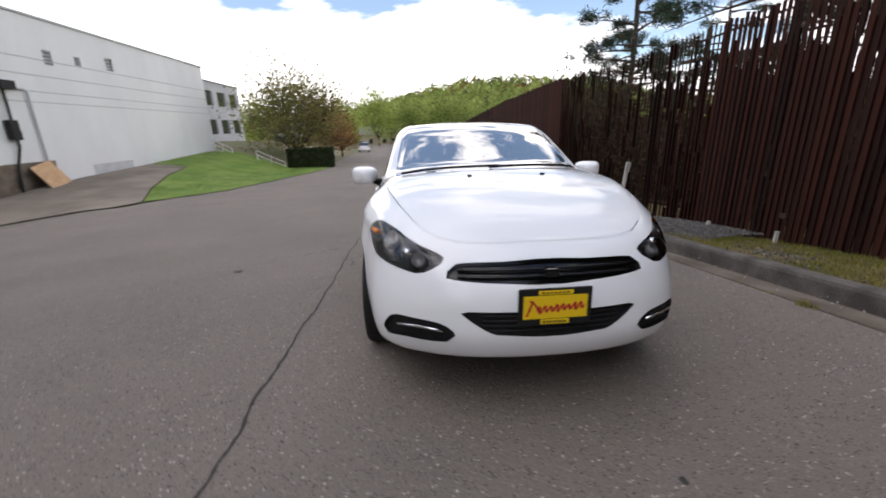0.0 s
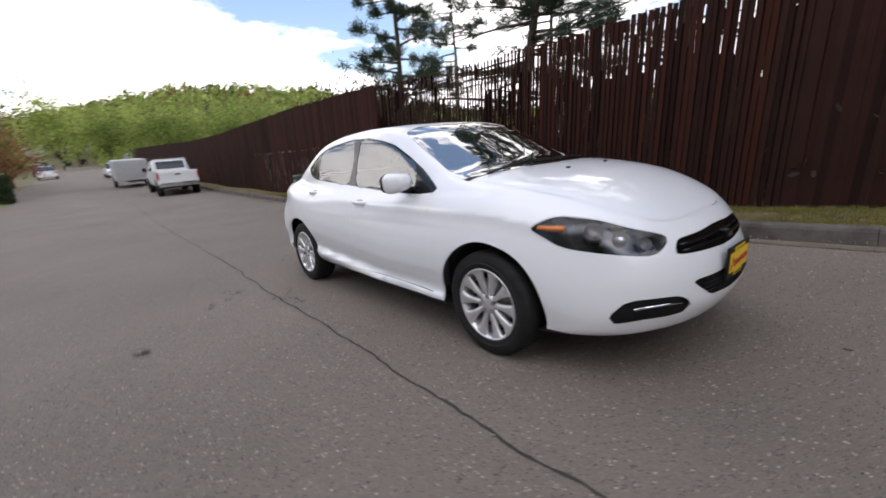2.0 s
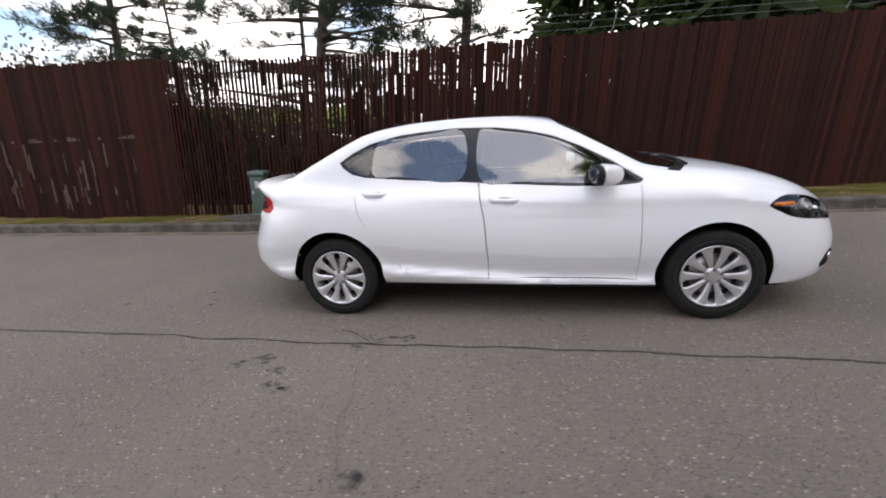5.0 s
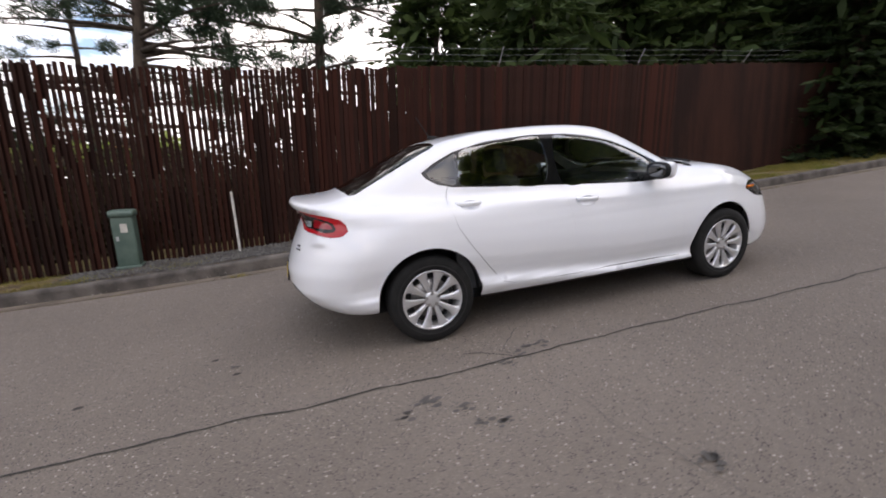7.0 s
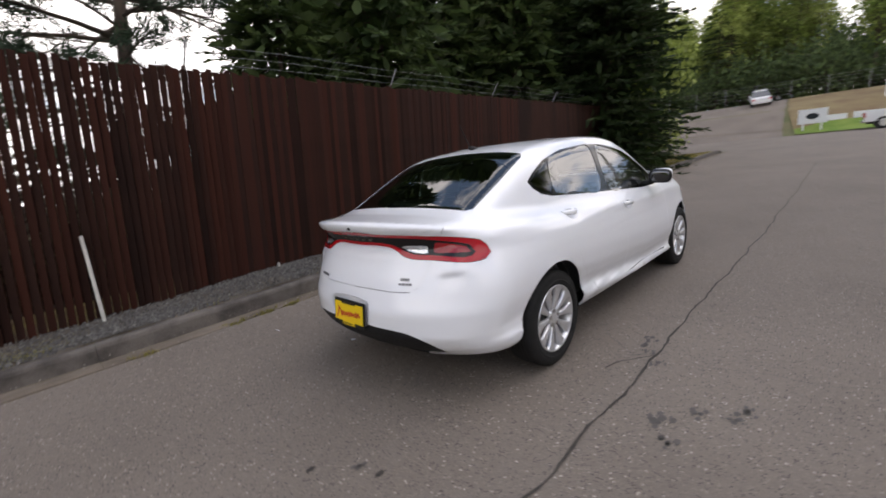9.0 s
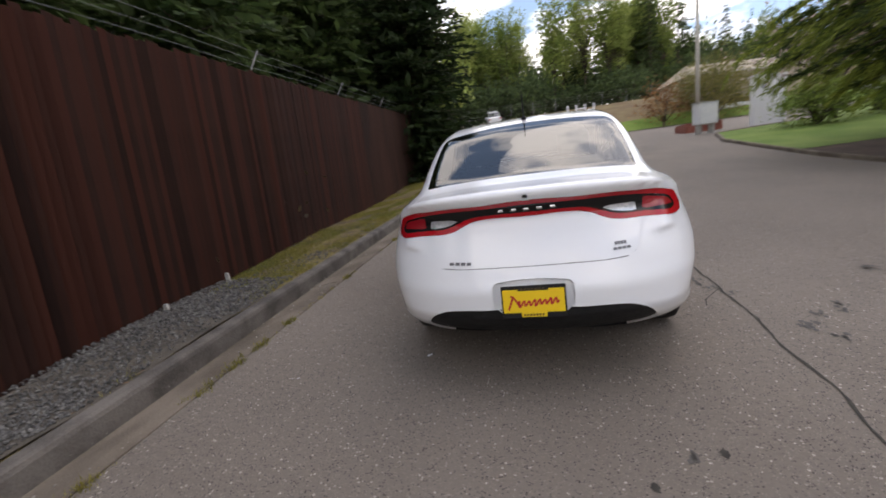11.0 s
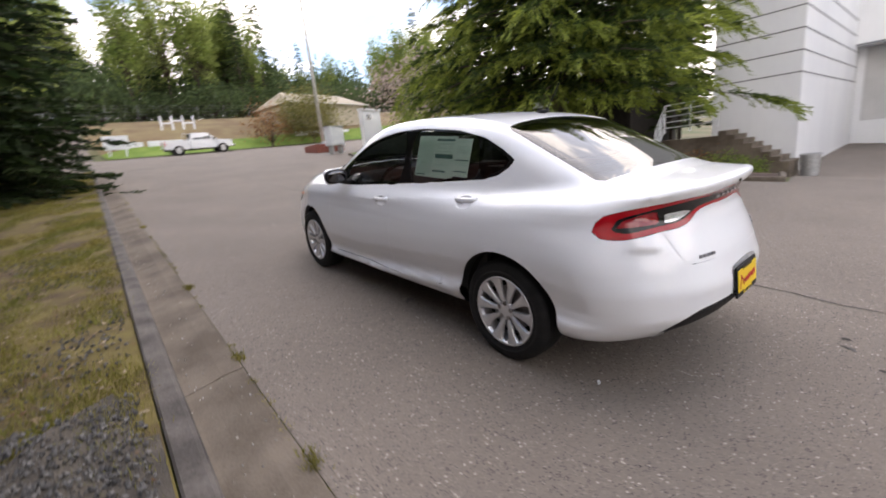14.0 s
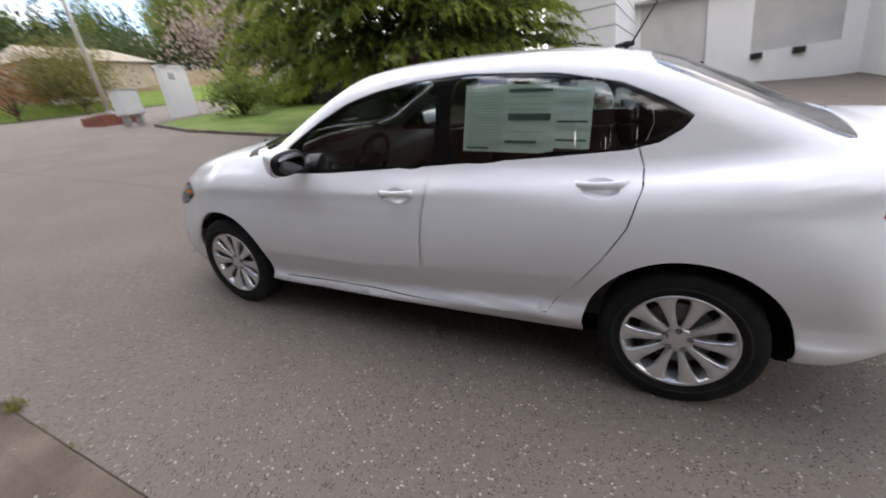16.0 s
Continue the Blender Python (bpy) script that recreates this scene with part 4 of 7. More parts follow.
AXLE, HUB = 1.3515, .316
DLO = [(1.305, 1.193), (1.2, 1.255), (1.05, 1.32), (.8, 1.372), (.4, 1.396), (.1, 1.383), (-.1, 1.352), (-.3, 1.302), (-.5, 1.215), (-.7, 1.108), (-.89, .985), (-.86, .962),
       (-.72, .953), (-.44, .958), (.1, .998), (.45, 1.026), (.8, 1.053), (1.1, 1.08), (1.2, 1.105), (1.27, 1.15)]
OUTLINES = {
    "window_trim": [("side", DLO)],
    "front_glass": [("side", [(.215, 1.368), (.05, 1.358), (-.1, 1.335), (-.3, 1.285), (-.5, 1.198), (-.62, 1.13), (-.62, .975), (-.44, .977), (-.1, 1.0), (.205, 1.023)])],
    "rear_glass": [("side", [(.36, 1.038), (.34, 1.376), (.6, 1.37), (.8, 1.352), (.99, 1.322), (1.03, 1.094), (.8, 1.072)])],
    "quarter_glass": [("side", [(1.06, 1.1), (1.025, 1.307), (1.12, 1.272), (1.2, 1.233), (1.268, 1.192), (1.245, 1.156), (1.19, 1.124)])],
    "windscreen": [("top", [(-.04, -1.255), (.3, -1.235), (.55, -1.165), (.672, -1.07), (.66, -.9), (.632, -.64), (.59, -.38), (.565, -.335), (.4, -.29), (-.04, -.268)])],
    "cowl": [("top", [(-.04, -1.315), (.2, -1.302), (.4, -1.268), (.6, -1.2), (.712, -1.13), (.7, -1.04), (.672, -1.07), (.55, -1.165), (.3, -1.235), (-.04, -1.255)])],
    "rear_window": [("top", [(-.04, 1.118), (.4, 1.132), (.555, 1.155), (.583, 1.2), (.603, 1.5), (.606, 1.77), (.58, 1.81), (.4, 1.835), (-.04, 1.855)])],
    "hood": [("top", [(-.04, -2.168), (.2, -2.163), (.35, -2.145), (.46, -2.1), (.54, -2.02), (.605, -1.88), (.66, -1.7), (.692, -1.55), (.715, -1.35), (.712, -1.13), (.6, -1.2), (.4, -1.268), (.2, -1.302), (-.04, -1.315)])],
    "front_door": [("side", [(-.86, .3), (-.866, .6), (-.872, .975), (-.4, .99), (.23, 1.05), (.215, .88), (.188, .745), (.172, .478), (.168, .318), (-.3, .31)])],
    "rear_door": [("side", [(.168, .318), (.172, .478), (.188, .745), (.215, .88), (.23, 1.05), (.7, 1.08), (1.12, 1.11), (1.155, 1.02), (1.16, .955), (1.12, .805), (1.04, .67), (.93, .52), (.82, .373), (.7, .332)])],
    "trunk_lid": [("top", [(-.04, 1.87), (.4, 1.852), (.6, 1.82), (.612, 1.9), (.603, 2.0)]), ("rear", [(.6, .97), (.585, .9), (.555, .84), (.53, .76), (.51, .72), (.47, .695), (.36, .692), (.2, .696), (-.04, .697)])],
    "headlight": [("side", [(-1.655, .783), (-1.73, .737), (-1.83, .694)]), ("front", [(.695, .665), (.575, .645), (.535, .652), (.45, .712), (.58, .77), (.655, .815)]), ("side", [(-1.8, .838), (-1.716, .822)])],
    "grille": [("front", [(-.04, .613), (.2, .615), (.41, .628), (.446, .633), (.44, .66), (.4, .69), (.2, .697), (-.04, .698)])],
    "lower_grille": [("front", [(-.04, .39), (.2, .393), (.27, .405), (.39, .487), (.36, .495), (.16, .494), (-.04, .494)])],
    "fog_bezel": [("front", [(.415, .388), (.45, .352), (.63, .345), (.72, .33), (.735, .36), (.715, .41), (.665, .445), (.49, .438)])],
    "tail_light": [("side", [(1.862, .873), (1.872, .915), (1.9, .945)]), ("rear", [(.6, .985), (.5, .994), (.25, 1.006), (-.04, 1.009), (-.04, .934), (.2, .932), (.3, .918), (.38, .882), (.45, .866), (.58, .858)]), ("side", [(1.99, .837), (1.9, .843)])],
    "lamp_band": [("side", [(1.935, .885), (1.95, .925)]), ("rear", [(.56, .966), (.25, .985), (-.04, .988), (-.04, .953), (.2, .951), (.31, .938), (.4, .904), (.46, .89), (.56, .885)]), ("side", [(1.99, .866)])],
    "side_lens": [("side", [(1.953, .889), (1.966, .918)]), ("rear", [(.62, .945), (.565, .950), (.56, .9), (.62, .894)])],
    "back_lamp": [("rear", [(.53, .896), (.47, .898), (.41, .91), (.365, .93), (.4, .937), (.47, .936), (.525, .932)])],
    "valance": [("rear", [(-.04, .484), (.25, .481), (.42, .472), (.5, .452), (.555, .42), (.592, .375), (.605, .32), (.45, .29), (.2, .285), (-.04, .285)])],
    "plate_bay": [("rear", [(-.04, .625), (.18, .622), (.2, .6), (.19, .50), (.16, .47), (-.04, .47)])],
    "underbody": [("side", [(y, float(SILL(y)) + .028) for y in np.arange(-1.75, 1.7, .2)]), ("rear", [(.62, .30), (.56, .298), (.3, .288), (-.04, .285)]), ("raw", [(-.05, 2.0, -.2), (-.05, 1.0, -.5), (-.05, -1.0, -.5), (-.05, -2.0, -.3)]), ("front", [(-.04, .262), (.3, .262), (.5, .262), (.62, .258)])],
    "front_arch": [("side", ring(-AXLE, HUB, .378, -22, 202, 44))],
    "rear_arch": [("side", ring(AXLE, HUB, .378, -22, 202, 44))],
}
SHARP = {"underbody", "hood", "cowl", "windscreen", "rear_window", "front_arch", "rear_arch", "front_door", "rear_door", "trunk_lid", "window_trim"}
RANK = ["hood", "front_door", "rear_door", "trunk_lid", "cowl", "windscreen", "rear_window", "window_trim", "front_glass", "rear_glass", "quarter_glass", "headlight", "grille",
        "lower_grille", "fog_bezel", "tail_light", "lamp_band", "side_lens", "back_lamp", "valance", "plate_bay", "underbody", "front_arch", "rear_arch"]


def develop(step=.026):
    """The body's half skin, cut along every outline: region -> (points, triangles)."""
    edge, pts, edges, faces = K * math.pi / 2 + .05, [], [], []
    for j, v in enumerate(np.arange(-edge, edge + step, step * .866)):
        for s in np.arange(-Y0 - edge, Y0 + edge, step) + (step / 2 if j % 2 else 0):
            e = max(-Y0, min(Y0, s))
            if math.hypot(s - e, v) <= edge:
                pts.append((s, v))
    grid = np.array(pts)
    rims = {}
    for name in RANK:
        rim = rounded(laid(*OUTLINES[name]), .028, soft=name not in SHARP)
        rims[name] = np.array([flat_of(p) for p in rim])
    every = np.concatenate(list(rims.values()))
    near = np.zeros(len(grid), bool)
    for k in range(0, len(every), 200):
        d = grid[:, None, :] - every[None, k:k + 200]
        near |= (d ** 2).sum(-1).min(1) < (step * .42) ** 2
    pts = [Vector(p) for p in grid[~near]]
    for name, rim in rims.items():
        area = sum(a[0] * b[1] - b[0] * a[1] for a, b in zip(rim, np.roll(rim, -1, 0)))
        if area < 0:
            rim = rim[::-1]
        first = len(pts)
        pts += [Vector(p) for p in rim]
        faces.append(list(range(first, first + len(rim))))
    v2, _, tris, _, _, owner = delaunay_2d_cdt(pts, [], faces, 0, 1e-5, True)
    flat = np.array([(p.x, p.y) for p in v2])
    o, d = rays_of(flat[:, 0], flat[:, 1])
    skin = cast(o, d, .05, 1.75, 85)
    sets = {name: [] for name in ["body", *RANK]}
    for t, own in zip(tris, owner):
        own = [f for f in own if f < len(RANK)]
        sets[RANK[max(own)] if own else "body"].append(t)
    return skin, sets


SKIN, SETS = develop()


def slope(p):
    p = np.reshape(p, (-1, 3))
    e = 1e-3
    x, y, z = p.T
    g = np.stack([shape(x + e, y, z) - shape(x - e, y, z), shape(x, y + e, z) - shape(x, y - e, z), shape(x, y, z + e) - shape(x, y, z - e)], 1)
    return g / np.maximum(np.linalg.norm(g, axis=1, keepdims=True), 1e-9)


def panel(name, regions, mat, parent, both=True, side=1, gap=.0022, depth=.012, sink=0.0, keep=None, label="", cup=None):
    """A piece of the skin. both: across the middle; side: +1 the car's left, -1 its right."""
    tris = [t for r in regions for t in SETS[r]]
    if keep is not None:
        mid = SKIN[np.array(tris)].mean(1)
        tris = [t for t, k in zip(tris, keep(mid)) if k]
    used = sorted({i for t in tris for i in t})
    p = SKIN[used]
    at = {i: k for k, i in enumerate(used)}
    nrm = slope(p)
    p = p - nrm * sink
    bm = bmesh.new()
    vs = [bm.verts.new(q) for q in p]
    for t in tris:
        try:
            bm.faces.new([vs[at[i]] for i in t])
        except ValueError:
            pass
    if gap:
        moves = {}
        for v in bm.verts:
            if v.is_boundary and v.co.x > .004:
                mean = sum((f.calc_center_median() for f in v.link_faces), Vector()) / max(1, len(v.link_faces)) - v.co
                if mean.length > 1e-6:
                    moves[v] = mean.normalized() * gap
        for v, m in moves.items():
            v.co += m
    if both:
        bmesh.ops.bisect_plane(bm, geom=[*bm.verts, *bm.edges, *bm.faces], plane_co=(0, 0, 0), plane_no=(1, 0, 0), clear_inner=True, dist=1e-5)
        for v in bm.verts:
            if abs(v.co.x) < 2e-4:
                v.co.x = 0
        twin = bmesh.ops.duplicate(bm, geom=[*bm.verts, *bm.edges, *bm.faces])["geom"]
        for g in twin:
            if isinstance(g, bmesh.types.BMVert):
                g.co.x = -g.co.x
        bmesh.ops.reverse_faces(bm, faces=[g for g in twin if isinstance(g, bmesh.types.BMFace)])
        bmesh.ops.remove_doubles(bm, verts=[v for v in bm.verts if abs(v.co.x) < 1e-4], dist=1e-4)
    elif side < 0:
        for v in bm.verts:
            v.co.x = -v.co.x
        bmesh.ops.reverse_faces(bm, faces=bm.faces[:])
    bm.verts.ensure_lookup_table()
    co = np.array([v.co for v in bm.verts])
    up = slope(co)
    if depth:
        rim = [e for e in bm.edges if e.is_boundary]
        made = bmesh.ops.extrude_edge_only(bm, edges=rim)["geom"]
        fresh = [g for g in made if isinstance(g, bmesh.types.BMVert)]
        n2 = slope(np.array([v.co for v in fresh])) if fresh else []
        for v, n in zip(fresh, n2):
            v.co -= Vector(n) * depth
        bm.verts.ensure_lookup_table()
        up = slope(np.array([v.co for v in bm.verts]))
    if cup:
        # a shallow finger recess pressed into the panel
        cy, cz = cup
        near = [f for f in bm.faces if abs(f.calc_center_median().y - cy) < .14 and abs(f.calc_center_median().z - cz) < .08]
        for _ in range(2):
            bmesh.ops.subdivide_edges(bm, edges=list({e for f in near for e in f.edges}), cuts=2, use_grid_fill=True)
            near = [f for f in bm.faces if abs(f.calc_center_median().y - cy) < .09 and abs(f.calc_center_median().z - cz) < .05]
        bm.verts.ensure_lookup_table()
        co = np.array([v.co for v in bm.verts])
        up = slope(co)
        for v in bm.verts:
            d = ((v.co.y - cy) / .075) ** 2 + ((v.co.z - cz) / .036) ** 2
            if d < 1:
                v.co.x -= side * .015 * min(1, (1 - d) * 1.5)
        bm.normal_update()
        bm.verts.ensure_lookup_table()
        bent = [v.index for v in bm.verts if ((v.co.y - cy) / .075) ** 2 + ((v.co.z - cz) / .036) ** 2 < 1.05]
        up = [tuple(n) for n in up]
        for i in bent:
            up[i] = tuple(bm.verts[i].normal)
    ob = part(name, bm, mat, parent, label, smooth=True)
    ob.data.normals_split_custom_set_from_vertices([tuple(n) for n in up])
    return ob


def skin_at(view, a, b, lift=0.0):
    """A point of the skin and its outward direction, from a view's two coordinates."""
    p = laid((view, [(abs(a) if view != "side" else a, b)]))
    n = slope(p)
    q, n = Vector(p[0]), Vector(n[0])
    if view != "side" and a < 0:
        q.x, n.x = -q.x, -n.x
    return q + n * lift, n


def build_wheel(parent_car, x, y, side):
    """A wheel about its axle; side +1 on the car's left."""
    w = part("wheel", bmesh.new(), BLACK_PLASTIC, parent_car)
    w.matrix_local = pose(x, y, HUB, 0, 0, 0 if side > 0 else 180)
    R, rim = HUB, .213
    prof = [(-.095, rim), (-.102, rim + .012), (-.105, .26), (-.1, .292), (-.088, R - .006), (-.06, R), (.06, R), (.088, R - .006), (.1, .292), (.105, .262), (.1, rim + .014), (.094, rim)]
    bm = lathe(bmesh.new(), prof, 72)
    tyre = part("tyre", bm, RUBBER, w, "black rubber tyre with moulded sidewall", smooth=True)
    bm = bmesh.new()
    for k in range(4):
        a = (-.045, -.016, .016, .045)[k]
        lathe(bm, [(a - .005, R + .0012), (a + .005, R + .0012)], 72)
    lathe(bm, [(.1045, .245), (.1068, .249), (.1062, .253), (.1040, .256)], 72)
    part("tread_groove", bm, DARK, w)
    bm = lathe(bmesh.new(), [(-.09, rim - .004), (-.05, rim - .02), (.05, rim - .022), (.085, rim - .012), (.098, rim - .006), (.102, rim + .001), (.1, rim + .006), (.092, rim + .006)], 72)
    part("rim", bm, ALLOY, w, "silver painted alloy rim", smooth=True)
    bm = lathe(bmesh.new(), [(.02, .02), (.02, rim - .03), (-.04, rim - .03)], 40)
    part("barrel", bm, DARK, w)
    bm = lathe(bmesh.new(), [(.032, .03), (.034, .14), (.02, .145)], 40)
    part("brake_disc", bm, STEEL, w, smooth=True)
    # ten broad flat spokes with narrow slots between them
    for k in range(10):
        ang = 2 * math.pi * (k + .5) / 10
        m = Matrix.Rotation(ang, 4, "X")
        bm = bmesh.new()
        rows = [(.045, .0125, .074), (.075, .0145, .083), (.115, .0185, .088), (.16, .0255, .091), (.185, .033, .094), (.2, .046, .095), (rim - .004, .06, .096)]
        grid = []
        for r, half, a in rows:
            grid.append([bm.verts.new(m @ Vector(q)) for q in ((a - .022, -half, r), (a - .004, -half, r), (a, -half * .75, r), (a + .003, 0, r), (a, half * .75, r), (a - .004, half, r), (a - .022, half, r))])
        for q, u in zip(grid, grid[1:]):
            for i in range(6):
                bm.faces.new((q[i], q[i + 1], u[i + 1], u[i]))
        part("spoke", bm, ALLOY, w, smooth=True)
    bm = lathe(bmesh.new(), [(.07, .062), (.08, .058), (.083, .04), (.086, .03), (.088, .001)], 40)
    part("hub_cap", bm, ALLOY, w, "silver centre cap", smooth=True)
    for k in range(5):
        ang = 2 * math.pi * k / 5 + .3
        bm = lathe(bmesh.new(), [(.07, .0135), (.0835, .0135), (.0835, .009), (.079, .001)], 12)
        bmesh.ops.translate(bm, verts=bm.verts, vec=(.004, .047 * math.cos(ang), .047 * math.sin(ang)))
        part("lug_nut", bm, STEEL, w)
    return w


def script_bars(parent, w, h, mat):
    """A slanted red scrawl in place of lettering: one looping line and a longer first stroke."""
    def ribbon(pts, half):
        bm, n = bmesh.new(), len(pts)
        rows = []
        for i, p in enumerate(pts):
            d = (pts[min(i + 1, n - 1)] - pts[max(i - 1, 0)]).normalized()
            q = Vector((-d.y, d.x)) * half
            rows.append([bm.verts.new((c.x, z, c.y)) for c, z in ((p - q, -.0034), (p - q, -.0046), (p + q, -.0046), (p + q, -.0034))])
        for a, b in zip(rows, rows[1:]):
            for k in range(3):
                bm.faces.new((a[k], a[k + 1], b[k + 1], b[k]))
        return bm
    line = []
    for i in range(121):
        t = i / 120
        up = h * (.13 + .03 * math.sin(t * 17)) * math.sin(t * 2 * math.pi * 8)
        line.append(Vector((-w * .3 + w * .76 * t + up * .35, -h * .1 + h * .14 * t + up)))
    part("script_stroke", ribbon(line, h * .04), mat, parent, "red wavy stroke")
    part("script_stroke", ribbon([Vector((-w * .46 + w * .1 * t, -h * .36 + h * .66 * t)) for t in (0, .5, 1)], h * .045), mat, parent, "red slanted stroke")
    part("script_stroke", ribbon([Vector((-w * .42 + w * .16 * t, h * (.3 - .5 * t * t))) for t in np.linspace(0, 1, 6)], h * .04), mat, parent, "red slanted stroke")


def build_plate(car, m, wide=0.0):
    """A dealer's plate in a black frame, facing -y in its own frame."""
    p = part("dealer_plate", boxed((-.158, 0, -.082), (.158, .012, .082), .004), BLACK_PLASTIC, car, "black plate frame holding a yellow dealer card")
    p.matrix_local = m
    part("card", boxed((-.138 - wide, -.003, -.05 - .3 * wide), (.138 + wide, .001, .052 + wide), .001), YELLOW, p, "bright yellow card")
    part("top_tab", boxed((-.075, -.0035, .056), (.075, .001, .074), .002), BLACK_PLASTIC if wide else YELLOW, p)
    part("bottom_tab", boxed((-.062, -.003, -.076), (.062, .001, -.054), .002), YELLOW, p)
    ink = material("dark_letter", (.08, .05, .01), rough=.5)
    for k in range(7):
        part("letter_bar", boxed((-.052 + k * .015, -.0042, -.071), (-.042 + k * .015, -.003, -.060)), ink, p)
        part("letter_bar", boxed((-.06 + k * .0175, -.0042, .061), (-.049 + k * .0175, -.003, .069)), ink, p)
    script_bars(p, .27, .105, RED_INK)
    return p


def build_mirror(car, side):
    """A door mirror in a white shell with a black foot."""
    bm = bmesh.new()
    bmesh.ops.create_uvsphere(bm, u_segments=28, v_segments=18, radius=1)
    for v in bm.verts:
        x, y, z = v.co
        f = 1 - .25 * max(0, y)
        sq = lambda t: math.copysign(abs(t) ** .62, t)
        v.co = Vector((sq(x) * .1 * (1 - .12 * max(0, -y)), (y * .125 if y < 0 else y * .055), sq(z) * (.066 + .012 * x * side) * f))
    ob = part("side_mirror", bm, WHITE_PAINT, car, "white painted door mirror", smooth=True)
    ob.matrix_local = pose(side * .905, -.60, 1.04, 0, side * 4, side * -12)
    # silver tinted dark: the dim reflection is put into its colour
    for nm, size, yy, mat in (("mirror_bezel", (.098, .034, .064), .034, BLACK_PLASTIC), ("mirror_glass", (.08, .012, .05), .061, material("mirror_dark_reflection", (.12, .125, .135), rough=.03, metal=1.0))):
        bm = bmesh.new()
        bmesh.ops.create_uvsphere(bm, u_segments=24, v_segments=14, radius=1)
        for v in bm.verts:
            v.co = Vector([math.copysign(abs(c) ** .7, c) * k for c, k in zip(v.co, size)]) + Vector((0, yy, 0))
        part(nm, bm, mat, ob, smooth=True)
    bm = bmesh.new()
    tube(bm, [(-side * .06, .0, -.052), (-side * .13, -.01, -.075), (-side * .19, -.02, -.088)], .026, 10, .034)
    part("mirror_foot", bm, BLACK_PLASTIC, ob, "black mirror foot", smooth=True)
    return ob


def build_handle(door, side, y, z):
    """A bar handle over a cupped recess."""
    q, n = skin_at("side", y, z)
    bm = bmesh.new()
    pts = []
    for k in range(11):
        t = k / 10 - .5
        w, out = skin_at("side", y + (-.5 if t < 0 else .5) * .23, z + .02)
        e = 1 - (2 * abs(t)) ** 5
        base = q.lerp(w, abs(2 * t))
        pts.append((max(base.x, w.x) * side + side * (.024 * e - .004), y + t * .2, z + .004 + t * .008))
    tube(bm, pts, .0125, 10)
    for v in bm.verts:
        v.co.z = z + (v.co.z - z) * 1.35
    h = part("door_handle", bm, WHITE_PAINT, door, "white pull handle", smooth=True)
    return h


def build_seat(car, x, y):
    s = part("seat", bmesh.new(), SEAT, car, "black cloth bucket seat")
    s.matrix_local = pose(x, y, 0)
    part("cushion", boxed((-.25, -.3, .36), (.25, .25, .55), .06), SEAT, s, smooth=True)
    b = part("backrest", boxed((-.24, -.07, 0), (.24, .07, .62), .06), SEAT, s, smooth=True)
    b.matrix_local = pose(0, .27, .5, -18)
    h = part("headrest", boxed((-.13, -.05, .0), (.13, .05, .19), .045), SEAT, s, smooth=True)
    h.matrix_local = pose(0, .475, 1.13, -10)
    return s


